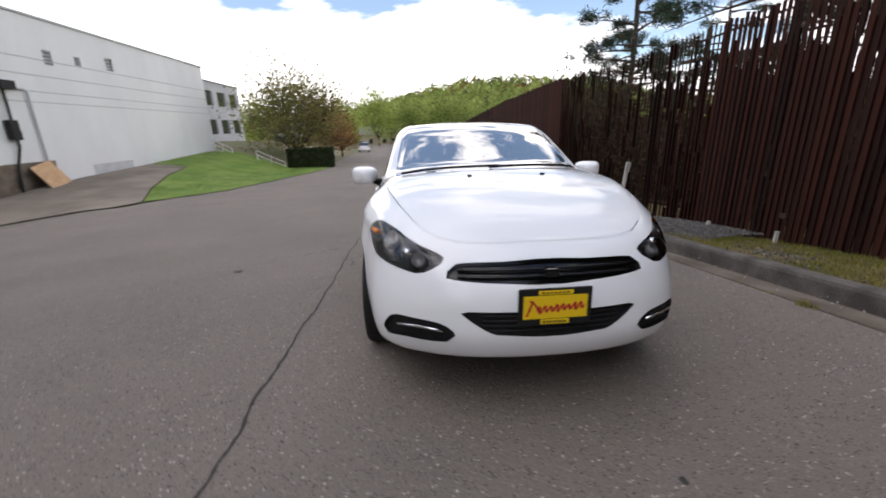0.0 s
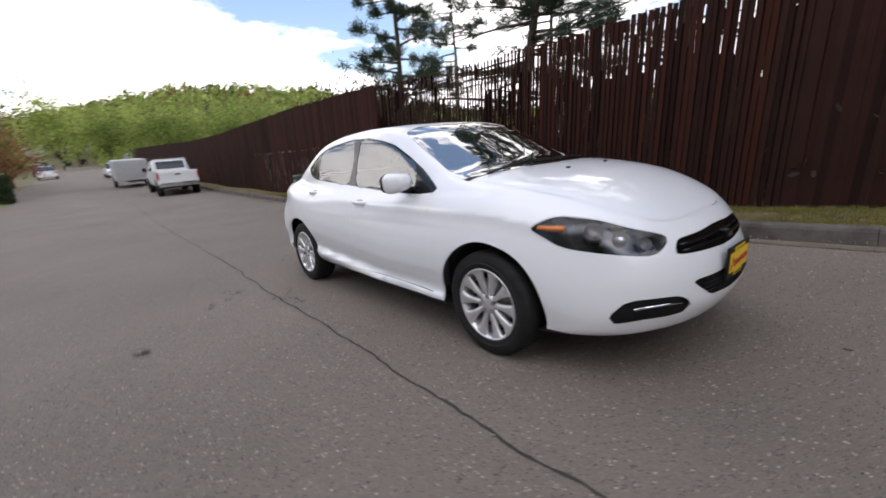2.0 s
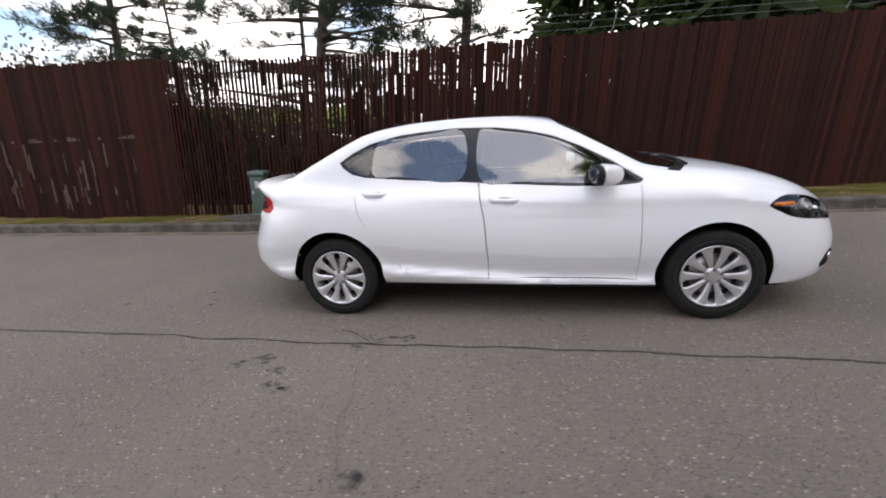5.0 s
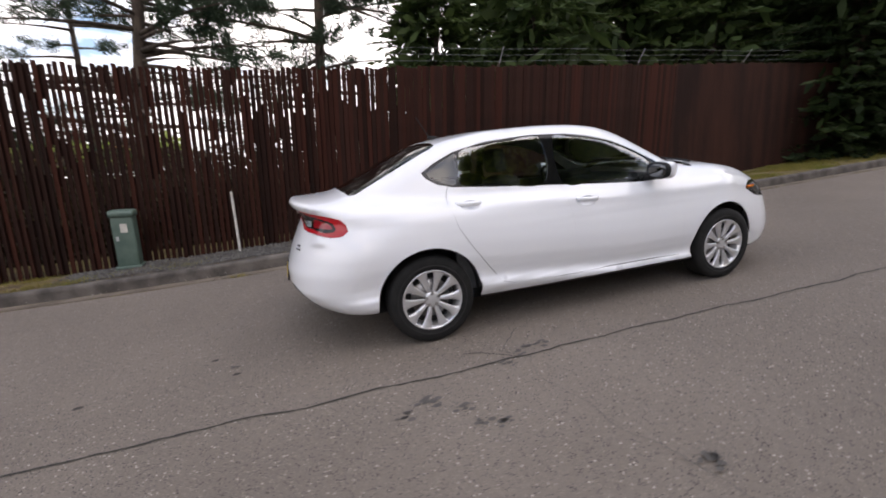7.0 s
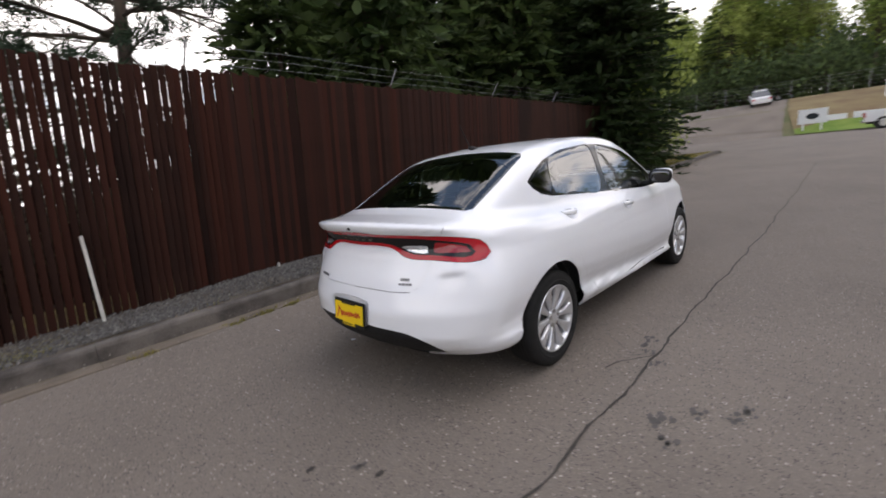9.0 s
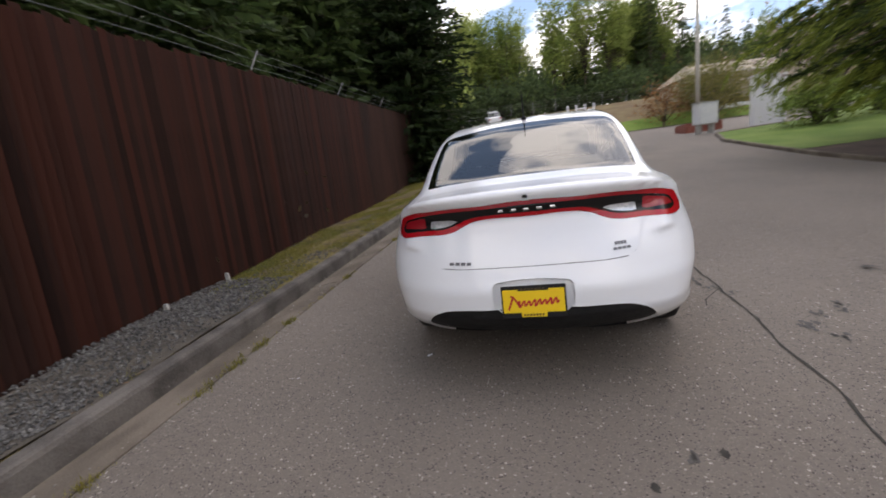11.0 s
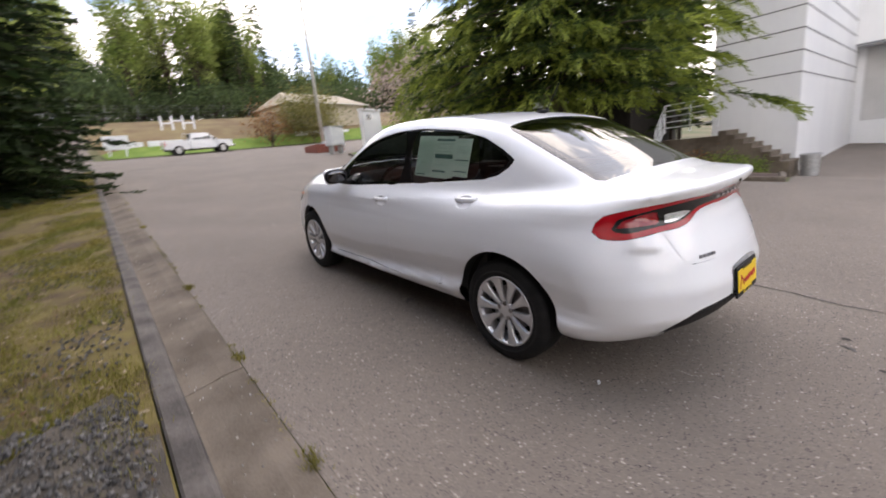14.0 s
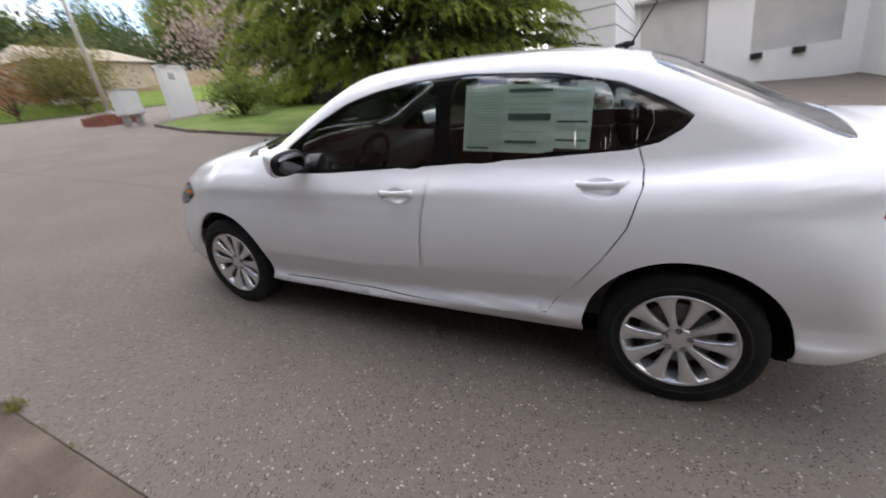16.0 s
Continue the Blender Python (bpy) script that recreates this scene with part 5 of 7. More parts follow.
def build_car():
    car = thing("car", on_road(0, 0), "white four-door saloon car with silver wheels parked by the kerb", "car")
    panel("body", ["body"], WHITE_PAINT, car, label="glossy white painted body shell")
    panel("underbody", ["underbody"], DARK, car, gap=0, depth=0)
    panel("hood", ["hood"], WHITE_PAINT, car, label="white bonnet with rounded leading edge")
    panel("trunk_lid", ["trunk_lid"], WHITE_PAINT, car, label="white boot lid with a ducktail lip")
    panel("cowl", ["cowl"], BLACK_PLASTIC, car, sink=.012, gap=0)
    panel("windscreen", ["windscreen"], SCREEN, car, gap=0, depth=.006, sink=.003, label="large raked windscreen reflecting the sky")
    panel("rear_window", ["rear_window"], REAR_GLASS, car, gap=0, depth=.006, sink=.003, label="dark tinted rear window")
    panel("grille", ["grille"], BLACK_GLOSS, car, sink=.03, gap=0, depth=-.03, label="slim black split grille")
    panel("lower_grille", ["lower_grille"], BLACK_PLASTIC, car, sink=.03, gap=0, depth=-.03, label="black lower intake mesh")
    panel("valance", ["valance"], BLACK_PLASTIC, car, sink=.012, gap=0, label="black plastic rear valance")
    panel("plate_bay", ["plate_bay"], WHITE_PAINT, car, sink=.035, gap=0, depth=-.035)
    tail = panel("tail_light", ["tail_light"], RED_LENS, car, gap=.0015, sink=0, label="full-width red racetrack tail light")
    panel("lamp_band", ["lamp_band"], BLACK_GLOSS, tail, gap=0, sink=-.001, label="gloss black inner band")
    for side in (1, -1):
        panel("side_lens", ["side_lens"], RED_DARK, tail, both=False, side=side, gap=0, sink=-.003, label="red side reflector lens")
        panel("back_lamp", ["back_lamp"], CLEAR_LAMP, tail, both=False, side=side, gap=0, sink=-.003, label="clear reversing lamp")
        door = panel("front_door", ["front_door"], WHITE_PAINT, car, both=False, side=side, gap=.0038, label="white front door", cup=(.045, .868))
        build_handle(door, side, .045, .876)
        back = panel("rear_door", ["rear_door"], WHITE_PAINT, car, both=False, side=side, gap=.0038, label="white rear door", cup=(1.005, .942))
        build_handle(back, side, 1.005, .95)
        for kind, at in (("front_glass", door), ("rear_glass", back)):
            panel("door_glass", [kind], WINDOW, at, both=False, side=side, gap=0, depth=0, sink=.004).visible_shadow = False
        panel("quarter_glass", ["quarter_glass"], QUARTER, car, both=False, side=side, gap=0, depth=0, sink=.004)
        panel("window_trim", ["window_trim"], BLACK_GLOSS, car, both=False, side=side, gap=0, depth=.02, sink=.001, label="black window surround and pillar")
        lamp = panel("headlight", ["headlight"], LENS, car, both=False, side=side, gap=.001, depth=0, label="swept clear headlight in a dark housing")
        panel("lamp_housing", ["headlight"], LAMP_BOWL, lamp, both=False, side=side, gap=0, depth=-.043, sink=.045)
        q, n = skin_at("front", .635, .735, -.05)
        bm = bmesh.new()
        bmesh.ops.create_uvsphere(bm, u_segments=20, v_segments=12, radius=.036)
        bmesh.ops.translate(bm, verts=bm.verts, vec=(q.x * side, q.y, q.z))
        part("projector", bm, CHROME, lamp, "round projector lens", smooth=True)
        for xx, zz, rad, deep in ((.70, .772, .043, -.045), (.565, .70, .030, -.035)):
            q, n = skin_at("front", xx, zz, deep)
            bm = lathe(bmesh.new(), [(.0, .004), (.004, rad * .5), (.016, rad * .85), (.03, rad), (.031, rad * 1.06), (.0, rad * 1.08)], 24)
            turn = n.to_track_quat("X", "Z").to_matrix().to_4x4()
            for v in bm.verts:
                v.co = Matrix.Translation(q) @ turn @ v.co
                v.co.x *= side
            part("reflector_bowl", bm, STEEL, lamp, "grey reflector bowl", smooth=True)
        bm = bmesh.new()
        ends = [skin_at("side", yy, zz, -.012)[0] for yy, zz in ((-1.69, .787), (-1.75, .787), (-1.82, .786))]
        tube(bm, [(p.x * side, p.y, p.z) for p in ends], .013, 8, .017)
        part("turn_signal", bm, AMBER, lamp, "amber side reflector", smooth=True)
        fog = panel("fog_bezel", ["fog_bezel"], BLACK_PLASTIC, car, both=False, side=side, gap=0, sink=.022, depth=-.022, label="black fog lamp recess with a bright strip")
        bm = bmesh.new()
        ends = [skin_at("front", xx, zz, -.004)[0] for xx, zz in ((.47, .402), (.53, .408), (.6, .408), (.67, .4))]
        tube(bm, [(p.x * side, p.y, p.z) for p in ends], .007, 8)
        part("chrome_strip", bm, CHROME, fog, smooth=True)
        build_mirror(car, side)
        for y in (-AXLE, AXLE):
            build_wheel(car, side * .772, y, side)
            bm = lathe(bmesh.new(), [(.25, .385), (.80, .385)], 40)
            bmesh.ops.translate(bm, verts=bm.verts, vec=(0, y, HUB))
            for v in bm.verts:
                v.co.x *= side
            bmesh.ops.bisect_plane(bm, geom=[*bm.verts, *bm.edges, *bm.faces], plane_co=(0, 0, .31), plane_no=(0, 0, -1), clear_outer=True)
            box(bm, (side * .25 - .005, y - .39, .31), (side * .25 + .005, y + .39, .68))
            part("arch_liner", bm, DARK, car)
    # dark grille bars with a bright edge, and the emblem as a plain cross
    for z in (.64, .668):
        bm = bmesh.new()
        tube(bm, [skin_at("front", .4 * k / 8, z, -.006)[0] if k >= 0 else skin_at("front", .4 * k / 8, z, -.006)[0] for k in range(-8, 9)], .0075, 8)
        part("grille_bar", bm, BLACK_GLOSS, car, smooth=True)
    bm = box(bmesh.new(), (-.03, -2.312, .636), (.03, -2.262, .676), .012)
    part("emblem", bm, BLACK_GLOSS, car)
    bm = bmesh.new()
    for z in (.41, .432, .454, .476):
        tube(bm, [skin_at("front", .3 * k / 6, z, -.012)[0] for k in range(-6, 7)], .004, 6)
    part("intake_slat", bm, BLACK_PLASTIC, car)
    build_plate(car, pose(0, -2.352, .522, 3))
    build_plate(car, pose(0, 2.325, .527, -8, 0, 180), .012)
    # five small bright studs across the tail light
    for x in (-.13, -.065, 0, .065, .13):
        q, n = skin_at("rear", x, .969, .003)
        part("stud", boxed((q.x - .014, q.y - .004, q.z - .006), (q.x + .014, q.y + .004, q.z + .006), .003), CHROME, tail)
    q, n = skin_at("rear", 0, 1.04, .002)
    part("boot_button", boxed((-.012, q.y - .006, q.z - .008), (.012, q.y + .004, q.z + .008), .004), BLACK_GLOSS, car)
    for x0, x1, z0, z1 in ((.30, .43, .712, .728), (-.46, -.40, .752, .768), (-.48, -.39, .73, .742)):
        q, n = skin_at("rear", (x0 + x1) / 2, (z0 + z1) / 2, .001)
        m = Matrix.Translation(q) @ n.to_track_quat("Y", "Z").to_matrix().to_4x4()
        bm = bmesh.new()
        for k in range(4):
            w = (x1 - x0) / 4
            box(bm, (-(x1 - x0) / 2 + k * w, -.001, -(z1 - z0) / 2), (-(x1 - x0) / 2 + k * w + w * .75, .003, (z1 - z0) / 2), .001, m)
        part("badge", bm, BADGE, car, "small dark metal badge bars")
    # aerial
    q, n = skin_at("top", 0, 1.0)
    bm = bmesh.new()
    tube(bm, [q + Vector((0, -.05, -.002)), q + Vector((0, .0, .014)), q + Vector((0, .035, .018))], .022, 10, .012)
    aerial = part("antenna", bm, BLACK_PLASTIC, car, "short black roof aerial", smooth=True)
    bm = bmesh.new()
    tube(bm, [q + Vector((0, .02, .015)), q + Vector((0, .12, .19))], .0045, 8, .003)
    part("antenna_rod", bm, BLACK_PLASTIC, aerial)
    # wipers
    for a, b in (((-.62, -1.2), (.02, -1.2)), ((-.05, -1.25), (.56, -1.1))):
        pts = [skin_at("top", a[0] + (b[0] - a[0]) * k / 8, a[1] + (b[1] - a[1]) * k / 8, .012)[0] for k in range(9)]
        bm = tube(bmesh.new(), pts, .009, 6)
        part("wiper", bm, BLACK_PLASTIC, car)
    for x in (-.22, .22):
        q, n = skin_at("top", x, -1.5, .004)
        part("washer_jet", boxed((q.x - .012, q.y - .01, q.z - .006), (q.x + .012, q.y + .01, q.z + .006), .004), BLACK_PLASTIC, car)
    # cabin
    part("cabin_floor", boxed((-.72, -1.0, .25), (.72, 1.5, .3)), DARK, car)
    bm = boxed((-.72, -1.12, .72), (.72, -.52, .97), .06)
    dash = part("dashboard", bm, DASH, car, "dark grey dashboard", smooth=True)
    part("binnacle", boxed((.2, -.78, .95), (.56, -.5, 1.03), .03), DASH, dash, smooth=True)
    bm = bmesh.new()
    for k in range(32):
        a0, a1 = 2 * math.pi * k / 32, 2 * math.pi * (k + 1) / 32
        tube(bm, [(.175 * math.cos(a), 0, .175 * math.sin(a)) for a in (a0, a1)], .016, 8)
    box(bm, (-.16, -.01, -.02), (.16, .03, .02), .01)
    box(bm, (-.02, -.01, -.16), (.02, .03, .02), .01)
    box(bm, (-.07, -.02, -.06), (.07, .02, .05), .02)
    wheel = part("steering_wheel", bm, BLACK_PLASTIC, car, "black three-spoke steering wheel", smooth=True)
    wheel.matrix_local = pose(.37, -.42, .93, -24)
    build_seat(car, .37, .1)
    build_seat(car, -.37, .1)
    b = part("rear_bench", boxed((-.62, .72, .36), (.62, 1.2, .56), .06), SEAT, car, "black cloth rear bench", smooth=True)
    r = part("bench_back", boxed((-.62, -.07, 0), (.62, .07, .62), .06), SEAT, b, smooth=True)
    r.matrix_local = pose(0, 1.22, .5, -20)
    part("parcel_shelf", boxed((-.6, 1.38, 1.03), (.6, 1.85, 1.05)), DASH, car)
    panel("headliner", ["body"], HEADLINER, car, gap=0, depth=0, sink=.03, keep=lambda mid: (mid[:, 2] > 1.25) & (np.abs(mid[:, 1] - .4) < .9))
    for side in (1, -1):
        for y0, y1, nm in ((-.84, .16, "door_card"), (.2, 1.1, "door_card")):
            bm = boxed((side * .715 - .02, y0, .3), (side * .715 + .02, y1, .96), .01)
            part(nm, bm, DASH, car)
    # price sheets taped inside the left rear window
    for y0, y1, z0, z1, nm in ((.385, .80, 1.075, 1.352, "price_sheet"), (.79, .945, 1.085, 1.325, "fuel_sheet")):
        me = bmesh.new()
        n1, n2 = 10, 8
        rows = []
        for j in range(n2 + 1):
            pts = laid(("side", [(y0 + (y1 - y0) * i / n1, z0 + (z1 - z0) * j / n2 - .03 * (i / n1) * (y1 - y0)) for i in range(n1 + 1)]))
            nn = slope(pts)
            rows.append([me.verts.new(p - n * (.009 if nm == "price_sheet" else .0075)) for p, n in zip(pts, nn)])
        for q, w in zip(rows, rows[1:]):
            for i in range(n1):
                me.faces.new((q[i], q[i + 1], w[i + 1], w[i]))
        sheet = part(nm, me, PAPER, car, "pale green printed sheet taped inside the window", smooth=True)
        bars = ((.05, .45, .1, .9, 0), (.5, .95, .88, .93, 1), (.5, .9, .7, .74, 0), (.5, .95, .47, .57, 1), (.52, .9, .3, .33, 0), (.48, .82, .14, .18, 1), (.5, .95, .8, .82, 0), (.5, .95, .62, .64, 0), (.05, .3, .04, .07, 1)) if nm == "price_sheet" else ((.1, .9, .9, .93, 0), (.1, .9, .42, .45, 1), (.1, .8, .3, .36, 0), (.1, .9, .12, .15, 1), (.15, .85, .6, .8, 0))
        for u0, u1, v0, v1, dark in bars:
            lines = [(v0, v1)] if dark else [(v, v + .018) for v in np.arange(v0, v1, .045)]
            me = bmesh.new()
            for a, b in lines:
                pts = laid(("side", [(y0 + (y1 - y0) * u, z0 + (z1 - z0) * v - .03 * u * (y1 - y0)) for u, v in ((u0, a), (u1, a), (u1, b), (u0, b))]))
                nn = slope(pts)
                me.faces.new([me.verts.new(p - n * .0062) for p, n in zip(pts, nn)])
            part("print_bar", me, PAPER_INK if dark else PAPER_GREY, sheet)
    return car


CAR = build_car()

# ---- trees and shrubs ----
def quads(base, along, across):
    """Two-sided blades: base point, vector along, half vector across (arrays)."""
    n = len(base)
    v = np.stack([base - across * .45, base + across * .45, base + along * .6 + across, base + along * .6 - across, base + along], 1).reshape(-1, 3)
    i = np.arange(n)[:, None] * 5
    f = [tuple(r) for r in np.concatenate([i + 0, i + 1, i + 2, i + 4, i + 3], 1)]
    return v, f


def unit(a):
    return a / np.maximum(np.linalg.norm(a, axis=1, keepdims=True), 1e-9)


def crown_part(name, base, along, width, mat, tree, rng, kind=""):
    across = unit(np.cross(along, rng.normal(size=along.shape))) * width[:, None]
    v, f = quads(base, along, across)
    ob = soup(name, v, f, mat, tree)
    return ob


def branch_tree(name, m, label, height, bare, radius, mat, seed, whorls=26, per=6, sprays=26, spray=.55, wide=.055, droop=.25, upward=.0, taper=.75, trunk=.16, hang=.0, core=0):
    """A conifer: whorls of limbs, each hung with sprays of foliage."""
    rng = np.random.default_rng(seed)
    tree = thing(name, m, label, "tree")
    bm = tube(bmesh.new(), [(.06 * math.sin(i), .06 * math.cos(i * 1.7), height * i / 9 - .3) for i in range(10)], trunk, 10, .02)
    wood = []
    B, A, W = [], [], []
    for k in range(whorls):
        h = bare + (height - bare) * ((k + rng.uniform(0, .8)) / whorls)
        t = (h - bare) / (height - bare)
        for j in range(per):
            az = rng.uniform(0, 2 * math.pi)
            L = radius * ((1 - t) ** taper * rng.uniform(.6, 1.1) + .04)
            d = np.array([math.cos(az), math.sin(az), 0])
            tip = lambda s: np.array([0, 0, h]) + d * L * s + np.array([0, 0, L * (upward * s - droop * s * s + .12 * s ** 3)])
            wood.append([tip(s) for s in (0, .35, .7, 1)])
            n = max(4, int(sprays * (L / radius) ** .7))
            s = rng.uniform(.12, 1, n) ** .8
            base = np.array([tip(q) for q in s])
            side = rng.choice([-1, 1], n) * rng.uniform(.35, 1.25, n)
            perp = np.array([-d[1], d[0], 0])
            dirs = d * np.cos(side)[:, None] + perp * np.sin(side)[:, None] + np.array([0, 0, 1]) * rng.normal(-.12 - hang, .22, n)[:, None]
            ln = spray * rng.uniform(.5, 1.25, n) * (.45 + .55 * L / radius) * (1.15 - .4 * s)
            B.append(base), A.append(unit(dirs) * ln[:, None]), W.append(wide * rng.uniform(.6, 1.3, n))
    for pts in wood[::1]:
        tube(bm, [Vector(p) for p in pts], .028 * max(.25, np.linalg.norm(pts[-1] - pts[0]) / radius), 4, .004)
    if core:
        t = rng.uniform(0, 1, core) ** 1.3
        az, q = rng.uniform(0, 2 * math.pi, core), rng.uniform(.1, .72, core) * radius * (1 - t) ** taper
        B.append(np.stack([q * np.cos(az), q * np.sin(az), bare + (height - bare) * t - .25 * q], 1))
        A.append(unit(np.stack([np.cos(az), np.sin(az), rng.normal(-.5, .5, core)], 1) + rng.normal(0, .5, (core, 3))) * (spray * rng.uniform(.9, 1.6, core))[:, None])
        W.append(wide * rng.uniform(2.0, 4.0, core))
    part("trunk", bm, BARK, tree, smooth=True)
    crown_part("crown", np.concatenate(B), np.concatenate(A), np.concatenate(W), mat, tree, rng)
    return tree


def cedar_tree(name, m, label, height, bare, radius, seed, whorls=36, per=9):
    """A spreading cedar: level limbs, drooping side shoots, old needles within and fresh ones at the tips."""
    rng = np.random.default_rng(seed)
    tree = thing(name, m, label, "tree")
    bm = tube(bmesh.new(), [(.1 * math.sin(i), .1 * math.cos(i * 1.7), height * i / 9 - .3) for i in range(10)], .3, 12, .03)
    fresh, old = ([], [], []), ([], [], [])
    for k in range(whorls):
        h = bare + (height - bare) * ((k + rng.uniform(0, .9)) / whorls)
        t = (h - bare) / (height - bare)
        for j in range(per):
            az = rng.uniform(0, 2 * math.pi)
            L = radius * ((1 - t) ** .62 * rng.uniform(.62, 1.12) + .05)
            d, perp = np.array([math.cos(az), math.sin(az), 0]), np.array([-math.sin(az), math.cos(az), 0])
            up = rng.uniform(.02, .22)
            limb = lambda s: np.array([0, 0, h]) + d * L * s + np.array([0, 0, L * (up * s - .24 * s * s)])
            tube(bm, [Vector(limb(s)) for s in (0, .35, .7, 1)], .012 + .008 * L, 5, .004)
            shoots = int(7 + 13 * L / radius)
            for s in rng.uniform(.16, 1.02, shoots) ** .75:
                side = rng.choice([-1, 1]) * rng.uniform(.25, 1.25) * (1.15 - .6 * s)
                e = d * math.cos(side) + perp * math.sin(side)
                tw = (.35 + .2 * L) * rng.uniform(.55, 1.15) * (1.15 - .45 * s)
                n = int(20 + 32 * tw)
                u = np.sort(rng.uniform(.05, 1, n))
                sag = rng.uniform(.35, .75)
                base = limb(min(s, 1)) + e * tw * u[:, None] - np.array([0, 0, 1]) * (tw * sag * u * u)[:, None] + rng.normal(0, .018, (n, 3))
                along = e + np.array([0, 0, -1]) * (2 * sag * u)[:, None] * .8 + rng.normal(0, .38, (n, 3))
                # fresh growth outward; inner shade and bright tips go into the colour too
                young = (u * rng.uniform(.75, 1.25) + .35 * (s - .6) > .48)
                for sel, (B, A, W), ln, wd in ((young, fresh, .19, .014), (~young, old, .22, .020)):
                    if sel.any():
                        B.append(base[sel]), A.append(unit(along[sel]) * (ln * rng.uniform(.6, 1.3, sel.sum()))[:, None]), W.append(wd * rng.uniform(.6, 1.25, sel.sum()))
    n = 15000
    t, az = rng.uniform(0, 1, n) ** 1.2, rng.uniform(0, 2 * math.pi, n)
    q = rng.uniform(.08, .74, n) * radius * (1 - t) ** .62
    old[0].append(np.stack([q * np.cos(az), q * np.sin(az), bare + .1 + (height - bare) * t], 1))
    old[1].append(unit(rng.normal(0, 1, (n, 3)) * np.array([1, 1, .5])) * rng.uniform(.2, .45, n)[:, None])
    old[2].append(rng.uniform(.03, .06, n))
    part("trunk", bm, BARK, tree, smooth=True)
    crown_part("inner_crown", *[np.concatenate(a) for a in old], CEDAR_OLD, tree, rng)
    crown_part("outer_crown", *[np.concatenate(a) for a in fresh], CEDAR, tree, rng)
    return tree


def pine_tree(name, m, label, height, bare, radius, seed, limbs=46, trunk=.17, mat=PINE, clump=34):
    """An open pine: bare lower trunk, level limbs with needle clumps at the ends of twigs."""
    rng = np.random.default_rng(seed)
    tree = thing(name, m, label, "tree")
    lean = rng.normal(0, .03, 2)
    axis = lambda h: np.array([lean[0] * h + .08 * math.sin(h * .7 + seed), lean[1] * h, h])
    bm = tube(bmesh.new(), [Vector(axis(height * i / 12)) - Vector((0, 0, .4 if i == 0 else 0)) for i in range(13)], trunk, 12, .03)
    B, A, W = [], [], []
    for k in range(limbs):
        h = bare + (height - bare) * ((k + rng.uniform(0, .9)) / limbs)
        t = (h - bare) / (height - bare)
        az, L = rng.uniform(0, 2 * math.pi), radius * (1 - .75 * t) * rng.uniform(.45, 1.1)
        d = np.array([math.cos(az), math.sin(az), 0])
        rise_ = rng.uniform(-.12, .25)
        limb = lambda s: axis(h) + d * L * s + np.array([0, 0, L * (rise_ * s - .12 * s * s)])
        tube(bm, [Vector(limb(s)) for s in (0, .3, .6, 1)], .03 + .012 * L, 5, .006)
        dead = t < .22 and rng.random() < .55
        for j in range(2 if dead else int(4 + 5 * L / radius)):
            s0 = rng.uniform(.35, 1)
            side = rng.choice([-1, 1]) * rng.uniform(.3, 1.0)
            e = d * math.cos(side) + np.array([-d[1], d[0], 0]) * math.sin(side) + np.array([0, 0, rng.uniform(0, .35)])
            tw = L * rng.uniform(.15, .4)
            a, b = limb(s0), limb(s0) + e * tw
            tube(bm, [Vector(a), Vector(b)], .009, 4, .004)
            if dead:
                continue
            for c in (b, a + (b - a) * .55):
                n = clump
                base = c + rng.normal(0, .07, (n, 3))
                dirs = unit(rng.normal(size=(n, 3)) + e * .8 + np.array([0, 0, .35]))
                B.append(base), A.append(dirs * rng.uniform(.12, .26, n)[:, None]), W.append(rng.uniform(.008, .016, n))
    part("trunk", bm, BARK, tree, smooth=True)
    crown_part("crown", np.concatenate(B), np.concatenate(A), np.concatenate(W), mat, tree, rng)
    return tree


